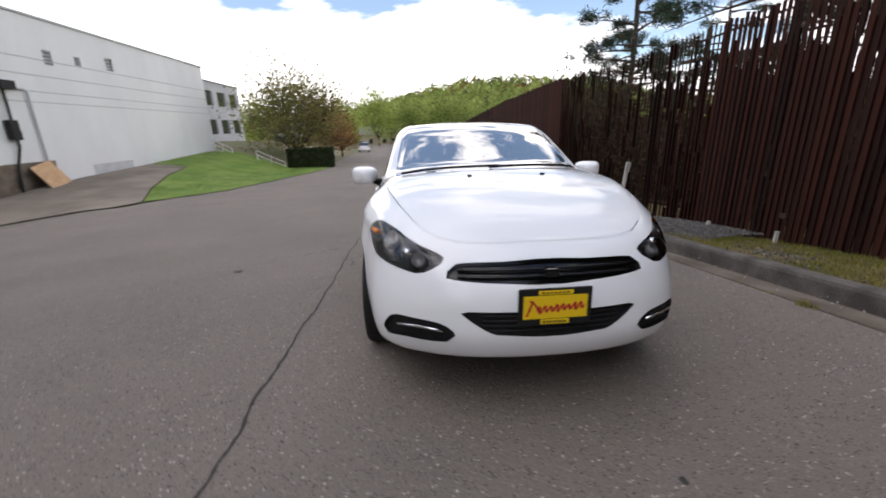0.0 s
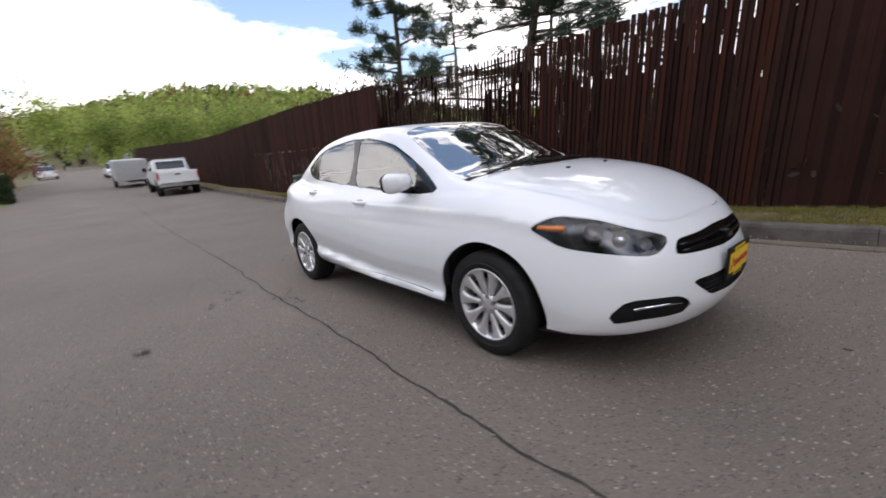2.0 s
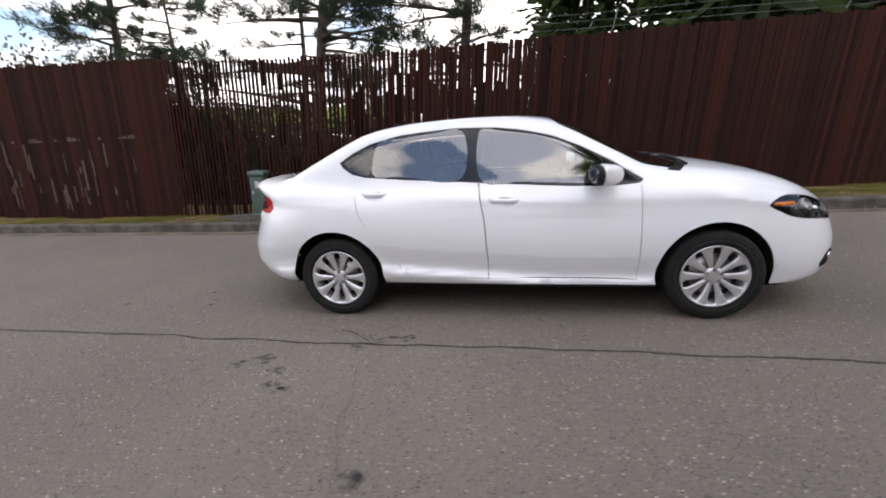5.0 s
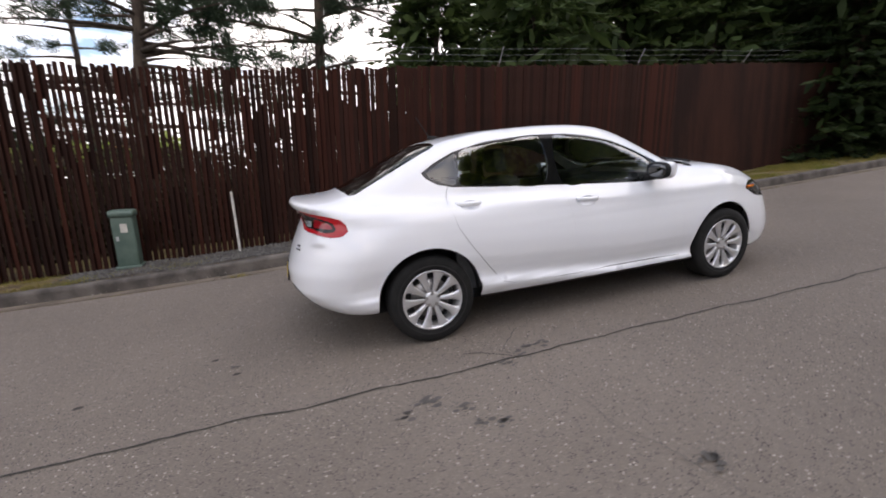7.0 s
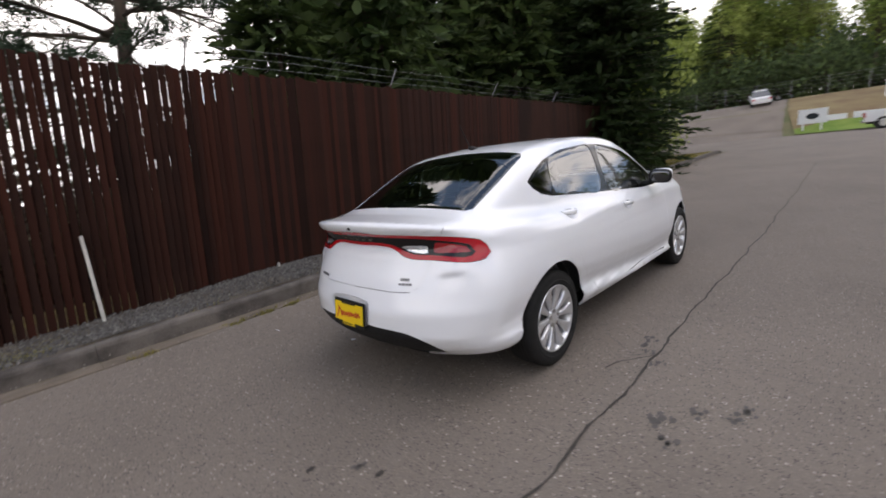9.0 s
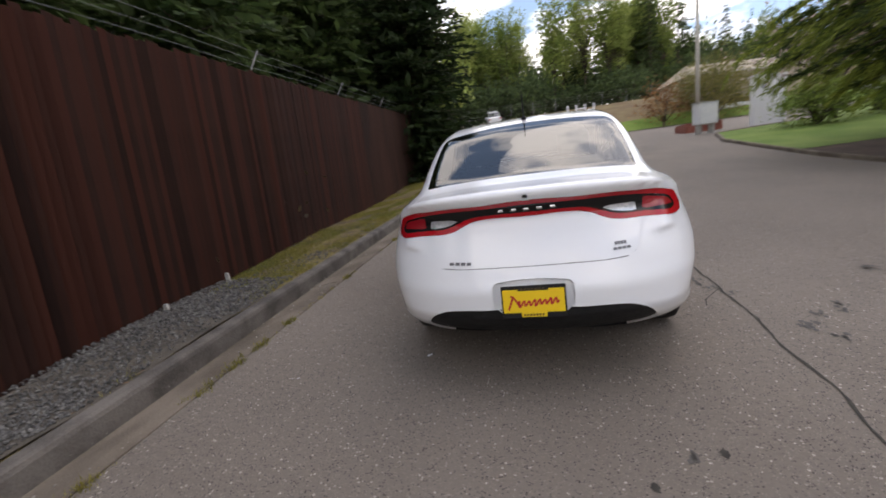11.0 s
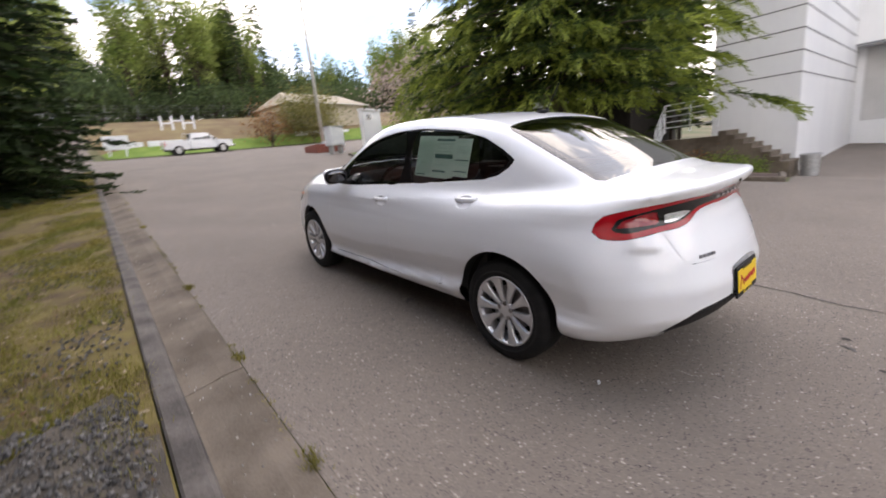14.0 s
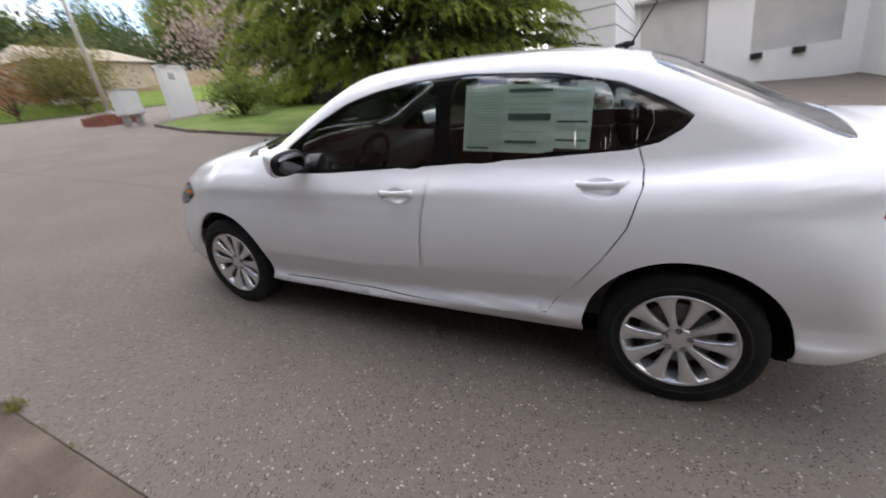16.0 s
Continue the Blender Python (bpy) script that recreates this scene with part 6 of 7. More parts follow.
def leafy_tree(name, m, label, height, width, mat, seed, bare=.25, leaves=2600, leaf=.28, stems=7, trunk=.14, gaps=.35, category="tree", round_=1.0, twigs=0):
    """A broad-leaved tree or shrub: forking limbs and clumps of leaves with gaps between them."""
    rng = np.random.default_rng(seed)
    tree = thing(name, m, label, category)
    bm = bmesh.new()
    tips = []
    tube(bm, [(0, 0, -.3), (.03, .02, height * bare * .6), (0, .05, height * bare)], trunk, 8, trunk * .75)
    for k in range(stems):
        az, out = rng.uniform(0, 6.28), rng.uniform(.25, 1)
        e = np.array([math.cos(az) * width / 2 * out, math.sin(az) * width / 2 * out, height * rng.uniform(bare + .25, .98 - .35 * out ** 2)])
        a = np.array([0, .05, height * bare])
        mid = a + (e - a) * .5 + np.array([0, 0, height * .06])
        tube(bm, [Vector(a), Vector(mid), Vector(e)], trunk * .5, 6, .012)
        for _ in range(5 + twigs):
            q = mid + (e - mid) * rng.uniform(0, 1)
            g = q + np.array([*rng.normal(0, width * .13, 2), abs(rng.normal(0, height * .1)) + twigs * .05 * height * rng.uniform(0, 1)])
            tube(bm, [Vector(q), Vector(g)], .02, 4, .004)
            tips.append(g)
    part("trunk", bm, BARK, tree, smooth=True)
    tips = np.array(tips)
    extra = rng.normal(size=(max(8, int(len(tips) * 1.2)), 3))
    extra = unit(extra) * rng.uniform(.55, 1, (len(extra), 1)) * np.array([width / 2, width / 2, height * (1 - bare) / 2]) + np.array([0, 0, height * (1 + bare) / 2])
    cs = np.concatenate([tips, extra])
    cs = cs[rng.random(len(cs)) > gaps * .5]
    per = max(6, leaves // len(cs))
    size = width * .11
    base = np.repeat(cs, per, 0) + rng.normal(0, size, (len(cs) * per, 3))
    base[:, 2] = np.maximum(base[:, 2], .05)
    along = unit(rng.normal(size=base.shape)) * (leaf * rng.uniform(.5, 1.2, len(base)))[:, None]
    crown_part("crown", base, along, leaf * .35 * rng.uniform(.7, 1.3, len(base)), mat, tree, rng)
    return tree


def clipped_hedge(m, label, long, deep, tall, seed):
    """A hedge cut square: upright stems within and leaves set densely over its faces and edges."""
    rng = np.random.default_rng(seed)
    hedge = thing("hedge", m, label, "hedge")
    bm = bmesh.new()
    for k in range(14):
        x, y = rng.uniform(-.45, .45) * long, rng.uniform(-.3, .3) * deep
        tube(bm, [(x, y, -.2), (x + rng.normal(0, .06), y, tall * .5), (x + rng.normal(0, .15), y + rng.normal(0, .1), tall * .92)], .025, 5, .008)
    n = 16000
    q = rng.uniform(-1, 1, (n, 3))
    face = rng.choice(3, n, p=[.2, .5, .3])
    q[np.arange(n), face] = np.where(face == 2, 1, np.sign(q[np.arange(n), face])) * (1 - np.abs(rng.normal(0, .07, n)))
    q = q * (1 + .03 * np.sin(q[:, [1, 2, 0]] * 9 + seed))
    base = q * np.array([long / 2, deep / 2, tall / 2]) + np.array([0, 0, tall / 2])
    part("stems", bm, BARK, hedge, smooth=True)
    crown_part("foliage", base, unit(rng.normal(0, 1, (n, 3))) * rng.uniform(.05, .11, n)[:, None], rng.uniform(.025, .05, n), HEDGE, hedge, rng)
    return hedge


def at(x, y, rz=0.0, dz=0.0):
    return upright(x, y, float(rise(x, y)) + dz, rz)


# behind the fence
pine_tree("pine_tree", at(8.3, 6.3), "tall pine with a bare trunk and open crown behind the fence", 15, 3.0, 4.2, 3, limbs=110, clump=44, trunk=.2)
pine_tree("pine_tree", at(9.7, 2.05), "tall pine with a straight trunk and sparse limbs", 16, 3.4, 4.0, 8, limbs=92, clump=42, trunk=.2)
pine_tree("pine_tree", at(8.6, 12.6), "dense dark pine standing over the fence", 12.5, .8, 3.4, 15, limbs=84, clump=40)
pine_tree("pine_tree", at(15, 16), "open pine farther behind the fence", 13, 2, 4, 21, limbs=40)
pine_tree("pine_tree", at(14.5, 9.5), "open pine farther behind the fence", 14, 3, 4, 27, limbs=40)
E1 = branch_tree("fir_tree", at(8.2, -4.4), "dark fir with drooping limbs behind the fence", 15, .4, 3.6, NEEDLE, 5, whorls=36, per=9, sprays=64, spray=.5, wide=.04, core=2600)
E2 = branch_tree("fir_tree", at(9.6, -8.6), "dark fir with drooping limbs behind the fence", 17, .4, 4.0, NEEDLE, 6, whorls=36, per=9, sprays=64, spray=.55, wide=.044, core=2800)
for x, y, s, k in ((8.8, -1.5, .8, 0), (7.6, -10.6, .95, 0), (11, -12.6, 1.15, 1), (7.8, -17.2, 1.0, 0), (10.5, -17.5, 1.2, 1), (13, -6.2, 1.2, 0), (13.5, -15.5, 1.25, 0), (8.8, -22.5, 1.1, 1), (12.5, -23.5, 1.25, 0), (16, -11, 1.3, 1), (15.5, -20, 1.3, 1), (17.5, -26, 1.3, 0), (12.2, -29.5, 1.2, 1), (17, -33, 1.3, 0)):
    c = copy_thing(E2 if k else E1, at(x, y, 77 * x) @ Matrix.Diagonal((s, s, s * .95, 1)))
branch_tree("fir_tree", at(4.95, -13.1), "broad fir with branches down to the ground at the fence's end", 13.5, .05, 3.4, FIR_SHADED, 9, whorls=54, per=13, sprays=120, spray=.36, wide=.028, droop=.22, core=4200, taper=.55)
leafy_tree("maple_sapling", at(4.9, -17.5), "young yellow-green maple beside the firs", 7, 3.2, POPLAR, 31, leaves=3200, leaf=.22)
leafy_tree("shrub", at(5.2, -20.2), "light green roadside shrub", 2.4, 2.4, POPLAR, 32, leaves=1500, leaf=.16, category="shrub", bare=.1)

BRAMBLE = leafage("brown_bramble_leaves", (.035, .025, .014), (.085, .062, .034), 2, 0.45)
B1 = leafy_tree("bramble_thicket", at(6.6, 1.0), "brown winter bramble thicket behind the fence", 2.1, 3.2, BRAMBLE, 71, leaves=7000, leaf=.1, bare=.05, category="thicket", gaps=.1, stems=14, twigs=2)
for k, (x, y, h) in enumerate(((6.4, -1.4, 1.05), (6.9, 3.2, 1.05), (6.5, 5.2, 1.0), (7.0, 7.6, 1.25), (6.4, 9.6, 1.6), (7.2, 11.8, 1.8), (6.4, 13.6, 1.8), (7.4, 15.8, 1.9), (8.4, 0.2, 1.25), (8.6, 4.4, 1.25), (9.0, 7.4, 1.4), (8.8, 10, 1.6), (8.6, 2.2, 1.2))):
    copy_thing(B1, at(x, y, 61 * k) @ Matrix.Diagonal((1, 1, h, 1)))

# the cedar and the planting west of the road
cedar_tree("cedar_tree", at(-11.2, -6.4), "broad cedar with fresh yellow-green drooping sprays", 17, 2.4, 5.35, 12, whorls=58, per=10)
leafy_tree("blossom_tree", at(-12.4, -17.2), "small tree with pale pink blossom", 5.2, 4.6, BLOSSOM, 41, leaves=1800, leaf=.16, gaps=.6, twigs=3)
leafy_tree("round_shrub", at(-10.8, -15.4), "clipped round green shrub", 1.9, 2.6, LEAF, 42, leaves=3000, leaf=.12, bare=.05, category="shrub", gaps=.1)
leafy_tree("round_shrub", at(-14.2, -16.2), "clipped round green shrub", 1.7, 2.4, LEAF, 43, leaves=2600, leaf=.12, bare=.05, category="shrub", gaps=.1)

for x, y, h, w, mat, k, what in ((-13.2, -1.7, .6, 1.5, LEAF, 44, "low green shrub in the planting bed"), (-13.6, -2.7, .55, 1.6, RUSSET, 45, "low russet shrub in the planting bed"), (-14.2, -1.3, .5, 1.3, LEAF, 46, "low green shrub in the planting bed")):
    leafy_tree("low_shrub", at(x, y), what, h, w, mat, k, bare=.05, leaves=1300, leaf=.07, trunk=.03, category="shrub", gaps=.1)

# woods to the south
S1 = leafy_tree("tall_alder", at(-8, -66), "tall slender alder in fresh leaf", 20, 4.4, POPLAR, 51, bare=.25, leaves=3600, leaf=.36, stems=20, gaps=.5)
S2 = leafy_tree("tall_alder", at(-16, -68), "tall slender alder in fresh leaf", 18, 4.8, LEAF, 52, bare=.25, leaves=3600, leaf=.36, stems=20, gaps=.5)
S3 = branch_tree("spruce_tree", at(-22, -70), "dark narrow spruce in the wood", 21, 2, 3.4, NEEDLE, 53, whorls=30, per=7, sprays=26, spray=.9, wide=.085)
# half-size spruces added to close the bright opening behind the dock block
for x, y, s in ((-20.4, -6.2, .5), (-23.2, -7.4, .62), (-18.6, -8.6, .46), (-19.4, -5.4, .6)):
    copy_thing(S3, at(x, y, 40 * x) @ Matrix.Diagonal((s, s, s, 1)))
rnd = random.Random(77)
for k in range(112):
    x = rnd.uniform(-62, 30)
    y = -62 - rnd.uniform(0, 20) - (8 if -45 < x < -20 else 0)
    pick = (S1, S3, S2, S1, S2, S3, S1)[k % 7]
    s = rnd.uniform(.58, .96) * (.66 if -48 < x < -19 else 1)
    copy_thing(pick, at(x, y, rnd.uniform(0, 360)) @ Matrix.Diagonal((s, s, s, 1)))
U1 = leafy_tree("thicket", at(-30, -60.5), "dark green undergrowth at the wood's edge", 4.2, 7.5, UNDERWOOD, 58, leaves=2200, leaf=.4, bare=.05, category="thicket", gaps=.1, stems=10)
for k in range(56):
    x = -70 + 3.9 * (k % 28)
    copy_thing(U1, at(x, -61 - rnd.uniform(0, 4) - (6 if -45 < x < -20 else 0) - (9 if k > 27 else 0), rnd.uniform(0, 360)) @ Matrix.Diagonal((1, 1, rnd.uniform(.7, 1.4) if k < 28 else rnd.uniform(1.5, 2.3), 1)))
leafy_tree("bare_shrub", at(-17.5, -43.5), "large pale olive shrub before the shed", 5, 7.5, BUDS, 56, leaves=7500, leaf=.2, bare=.1, category="shrub", gaps=.4)
leafy_tree("bare_shrub", at(-13, -44), "large pale olive shrub before the shed", 4, 5, RUSSET, 57, leaves=1500, leaf=.2, bare=.1, category="shrub", gaps=.6)

# along the road to the north
leafy_tree("spring_tree", at(-10.3, 37), "bushy tree in olive new leaf with bare twigs at its top", 7.2, 8.4, BUDS, 61, bare=.1, leaves=13000, leaf=.2, stems=24, gaps=.3, twigs=4)
clipped_hedge(at(-7.8, 30.8), "dark clipped box-shaped hedge beside the road", 3.4, 1.5, 1.5, 62)
leafy_tree("russet_shrub", at(-8.4, 43), "russet-leaved shrub by the road", 6.2, 3.8, RUSSET, 63, bare=.1, leaves=2600, leaf=.22, category="shrub")
leafy_tree("russet_shrub", at(-7.8, 49), "russet-leaved shrub by the road", 5, 4, RUSSET, 64, bare=.1, leaves=2000, leaf=.24, category="shrub")
N1 = leafy_tree("roadside_tree", at(-6, 105), "rounded tree in yellow-green leaf", 13, 11, POPLAR, 65, bare=.15, leaves=3600, leaf=.5, stems=14)
N2 = leafy_tree("roadside_tree", at(10, 96), "rounded tree in yellow-green leaf", 14, 10, LEAF, 66, bare=.15, leaves=3600, leaf=.5, stems=14)
for k, (x, y, s) in enumerate(((2, 118, .9), (16, 112, 1.1), (24, 100, 1), (-14, 96, .8), (34, 108, 1.1), (8, 140, 1.2), (22, 135, 1.2), (44, 120, 1.1), (-24, 120, .9), (-36, 110, .9), (56, 112, 1.1), (-4, 150, 1.1), (38, 84, .9), (52, 88, 1))):
    copy_thing(N1 if k % 2 else N2, at(x, y, 50 * k) @ Matrix.Diagonal((s, s, s, 1)))


def wooded_hill():
    """A wooded ridge far to the north: land and one mass of far trees."""
    rng = np.random.default_rng(90)
    az0, az1 = -40, 75
    crest = lambda a: np.interp(a, [-40, -20, -8, -4, 3, 9, 16, 24, 32, 45, 60, 75], [3.0, 4.6, 6.4, 7.2, 9.1, 10.2, 10.2, 9.6, 7.4, 4.8, 3.8, 3.2])
    azs, ts = np.linspace(az0, az1, 70), np.linspace(0, 1, 14)
    v = []
    for a in azs:
        for t in ts:
            d = 170 + 190 * t
            z = 6 + (math.tan(radians(crest(a) - .9)) * 360 - 6) * (t ** 1.15)
            v.append((d * math.sin(radians(a)), d * math.cos(radians(a)), z))
    n = len(ts)
    f = [(i * n + j, i * n + j + 1, (i + 1) * n + j + 1, (i + 1) * n + j) for i in range(len(azs) - 1) for j in range(n - 1)]
    hill = soup("hillside", v, f, GROUND, smooth=True)
    hill.matrix_world = ROAD
    tagged(hill, "wooded hillside in the distance", "hill", kind="structure")
    for nm, mat, cnt, dark in (("hill_woods", POPLAR, 1500, 0), ("hill_woods", LEAF, 1200, 0), ("hill_woods", RUSSET, 260, 0), ("hill_conifers", NEEDLE, 700, 1)):
        B, A, W = [], [], []
        for _ in range(cnt):
            a, t = rng.uniform(az0, az1), rng.uniform(0, 1) ** .6
            if dark and rng.random() > (.9 if a > 12 and t > .8 else .22):
                continue
            d = 170 + 190 * t
            z = 6 + (math.tan(radians(crest(a) - .9)) * 360 - 6) * (t ** 1.15)
            c = np.array([d * math.sin(radians(a)), d * math.cos(radians(a)), z])
            h, w, k = (rng.uniform(9, 15), 2.4, 26) if dark else (rng.uniform(6, 11), rng.uniform(3, 5), 34)
            u = unit(rng.normal(size=(k, 3)))
            if dark:
                zz = rng.uniform(0, 1, k)
                p = np.stack([u[:, 0] * w * (1 - zz), u[:, 1] * w * (1 - zz), zz * h], 1)
                al = np.stack([u[:, 0], u[:, 1], -.5 + 0 * zz], 1) * 2.0
            else:
                p = u * np.array([w, w, h / 2]) + np.array([0, 0, h / 2])
                al = unit(rng.normal(size=(k, 3))) * 2.2
            B.append(c + p), A.append(al), W.append(np.full(k, .75))
        b, a, w = map(np.concatenate, (B, A, W))
        across = unit(np.cross(a, rng.normal(size=a.shape))) * w[:, None]
        v, f = quads(b, a, across)
        ob = soup(nm, v, f, mat)
        ob.matrix_world = ROAD
        tagged(ob, "distant spring woods on a hillside" if not dark else "dark conifers along a distant ridge", "woods", kind="stuff")


wooded_hill()

# ---- street things ----
def build_utility_box(x, y, label, h=.82):
    """A green cable pedestal: post body, sloped cap, base skirt, small plate."""
    ob = thing("utility_pedestal", upright(x, y, .07 + float(rise(x, y)), 8), label, "utility box", "cable pedestals by the fence")
    part("base", boxed((-.15, -.15, -.05), (.15, .15, .12), .02), GREENBOX, ob, smooth=True)
    part("body", boxed((-.125, -.125, .1), (.125, .125, h - .05), .025), GREENBOX, ob, smooth=True)
    part("cap", boxed((-.145, -.145, h - .07), (.145, .145, h + .02), .035), GREENBOX, ob, smooth=True)
    part("notice", boxed((-.128, -.05, h * .68), (-.124, .03, h * .82)), STAKE, ob, "small white notice")
    part("hasp", boxed((-.135, .06, h * .55), (-.12, .09, h * .62), .004), GALV, ob)
    return ob


build_utility_box(3.14, 4.62, "faded green cable pedestal beside the fence", .86)
build_utility_box(3.06, 11.55, "dark green cable pedestal farther along the fence", .77)


def build_stake(m, label, h, w, name="stake"):
    ob = thing(name, m, label, "stake")
    bm = boxed((-w / 2, -w * .3, -.1), (w / 2, w * .3, h))
    for v in bm.verts:
        v.co.x += .01 * math.sin(v.co.z * 4)
    part("shaft", bm, STAKE, ob)
    if h > .5:
        bm = bmesh.new()
        box(bm, (-w * .8, -w * .3, h - .16), (w * .8, w * .3, h + .02), .004)
        part("head", bm, STAKE, ob)
    return ob


build_stake(ROAD @ pose(3.28, 3.24, .05, 1, 9, 0), "weathered whitish stake leaning on the fence", .98, .05)
build_stake(ROAD @ pose(3.6, .3, .1, 4, 2, 0), "short broken whitish stake in the verge", .16, .04)
build_stake(ROAD @ pose(3.5, 1.25, .08, 4, 3, 0), "short broken whitish stake in the verge", .17, .04)


for x, y, w, rz in ((1.56, 2.18, .028, 20), (1.56, -.84, .045, 65), (.72, 1.9, .018, 40)):
    ob = thing("paper_scrap", on_road(x, y, .004, rz), "small crumpled white scrap lying on the road", "litter")
    bm = bmesh.new()
    grid = [[bm.verts.new((w * (i - 1.5) / 1.5, w * .35 * (j - 1), .004 + .006 * ((i * 7 + j * 5) % 3))) for j in range(3)] for i in range(4)]
    for i in range(3):
        for j in range(2):
            bm.faces.new((grid[i][j], grid[i + 1][j], grid[i + 1][j + 1], grid[i][j + 1]))
    part("scrap", bm, RAILPAINT, ob)


# ---- buildings ----
def wall_with(parent, name, lo, hi, mat, openings=(), joints=(), axis="y", bevel=0.0):
    """An upright slab along y (or x) with through openings (a0, a1, z0, z1), and shallow grooves."""
    cuts = sorted({lo[1], hi[1], *[o[0] for o in openings], *[o[1] for o in openings]})
    rows = sorted({lo[2], hi[2], *[o[2] for o in openings], *[o[3] for o in openings]})
    bm = bmesh.new()
    for a, b in zip(cuts, cuts[1:]):
        for c, d in zip(rows, rows[1:]):
            if not any(o[0] < (a + b) / 2 < o[1] and o[2] < (c + d) / 2 < o[3] for o in openings):
                box(bm, (lo[0], a, c), (hi[0], b, d))
    bmesh.ops.remove_doubles(bm, verts=bm.verts, dist=1e-4)
    w = part(name, bm, mat, parent)
    for z in joints:
        part("joint", boxed((hi[0] - .01, lo[1], z - .02), (hi[0] + .012, hi[1], z + .02)), FAINTLINE, w)
    return w


def build_warehouse():
    """The long white wall with bands, small vents, pipes and a parapet cap."""
    VENTS = ((-5.5, -5.0, 4.8, 5.42), (-3.55, -3.15, 5.0, 5.42), (-1.2, -.6, 5.05, 5.72))
    x, y0, y1 = -16.6, 10.3, 34.8
    b = thing("warehouse", upright(x, 24, 0), "long white painted warehouse with grooved bands", "building")
    base = (ROAD @ Vector((x, 24, 0))).z
    z = lambda h: h - base
    w = wall_with(b, "wall", (-.3, y0 - 24, z(-3)), (0, y1 - 24, z(6.72)), WALLPAINT, [(a, b, z(c), z(d)) for a, b, c, d in VENTS], [z(4.95), z(4.25), z(3.55), z(3.1)])
    for a, e, c, d in VENTS:
        part("vent", boxed((-.2, a, z(c)), (-.08, e, z(d))), GREYWALL, b)
        for k in range(4):
            part("vent_slat", boxed((-.1, a + .03, z(c + (d - c) * (k + .2) / 4)), (-.03, e - .03, z(c + (d - c) * (k + .55) / 4))), DARKLINE, b)
    part("end_wall", boxed((-24, y1 - 24.3, z(-3)), (-.3, y1 - 24, z(6.72))), WALLPAINT, b)
    part("parapet_cap", boxed((-.36, y0 - 24, z(6.72)), (.07, y1 - 24 + .06, z(6.83)), .01), GREYWALL, b)
    part("roof", boxed((-24, y0 - 24, z(6.0)), (-.3, y1 - 24.3, z(6.1))), ROOFING, b)
    part("drain_pipe", tube(bmesh.new(), [(.1, -7.1, z(-1.5)), (.1, -7.1, z(3.45)), (.1, -7.25, z(3.58)), (.1, -8.6, z(3.6))], .05, 8), GREYWALL, b)
    part("gas_pipe", tube(bmesh.new(), [(.15, -8.9, z(-1.5)), (.15, -8.75, z(.3)), (.15, -8.35, z(1.2)), (.15, -8.3, z(3.5))], .055, 8), BLACK_PLASTIC, b)
    part("meter_box", boxed((.02, -8.6, z(3.5)), (.4, -7.9, z(3.85)), .03), BLACK_PLASTIC, b)
    part("meter", boxed((.02, -8.6, z(1.5)), (.3, -8.2, z(2.3)), .04), DARK, b)
    part("wall_base", boxed((.004, -13.6, z(-2)), (.05, -6.6, z(.55)), .01), CONCRETE, b)
    part("wall_patch", boxed((0.002, -4.2, z(-.6)), (.01, -.9, z(.15))), material("grey_wall_patch", (.45, .46, .47), (.52, .53, .54), rough=.8, scale=2), b)
    # plywood sheet leaning on the wall
    p = thing("plywood_sheet", upright(-15.9, 16.5, float(rise(-15.9, 16.5)), 0) @ pose(0, 0, 0, 0, -28, 0) @ pose(0, 0, 0, 12, 0, 0), "orange-brown plywood sheet leaning on the wall", "board")
    part("board", boxed((-.02, -.65, 0), (.02, .65, 1.15)), PLY, p)
    # annexe beyond its far corner
    a = thing("office_block", upright(-21.5, 48, float(rise(-18, 48))), "grey office block with dark windows", "building")
    wall_with(a, "wall", (-.3, -7, -2), (0, 8, 6.5), GREYWALL, [(-6 + 3.6 * k, -3.6 + 3.6 * k, zz, zz + 1.6) for k in range(4) for zz in (.9, 4.0)])
    part("end_wall", boxed((-12, -7.0, -2), (-.3, -6.7, 6.5)), GREYWALL, a)
    for k in range(4):
        for zz in (.9, 4.0):
            part("window_pane", boxed((-.22, -6 + 3.6 * k, zz), (-.18, -3.6 + 3.6 * k, zz + 1.6)), DARKGLASS, a)
    part("roof", boxed((-12, -7, 6.5), (.1, 8, 6.65)), ROOFING, a)
    return b


build_warehouse()


def build_rail(m, pts, posts, label, bars=4, h=1.05):
    """A pipe handrail along points, with level bars and posts."""
    r = thing("handrail", m, label, "railing")
    for k in range(bars):
        dz = h * (k + 1) / bars
        part("bar", tube(bmesh.new(), [(x, y, z + dz) for x, y, z in pts], .024, 6), RAILPAINT, r)
    for x, y, z in posts:
        part("post", tube(bmesh.new(), [(x, y, z), (x, y, z + h)], .027, 6), RAILPAINT, r)
    return r


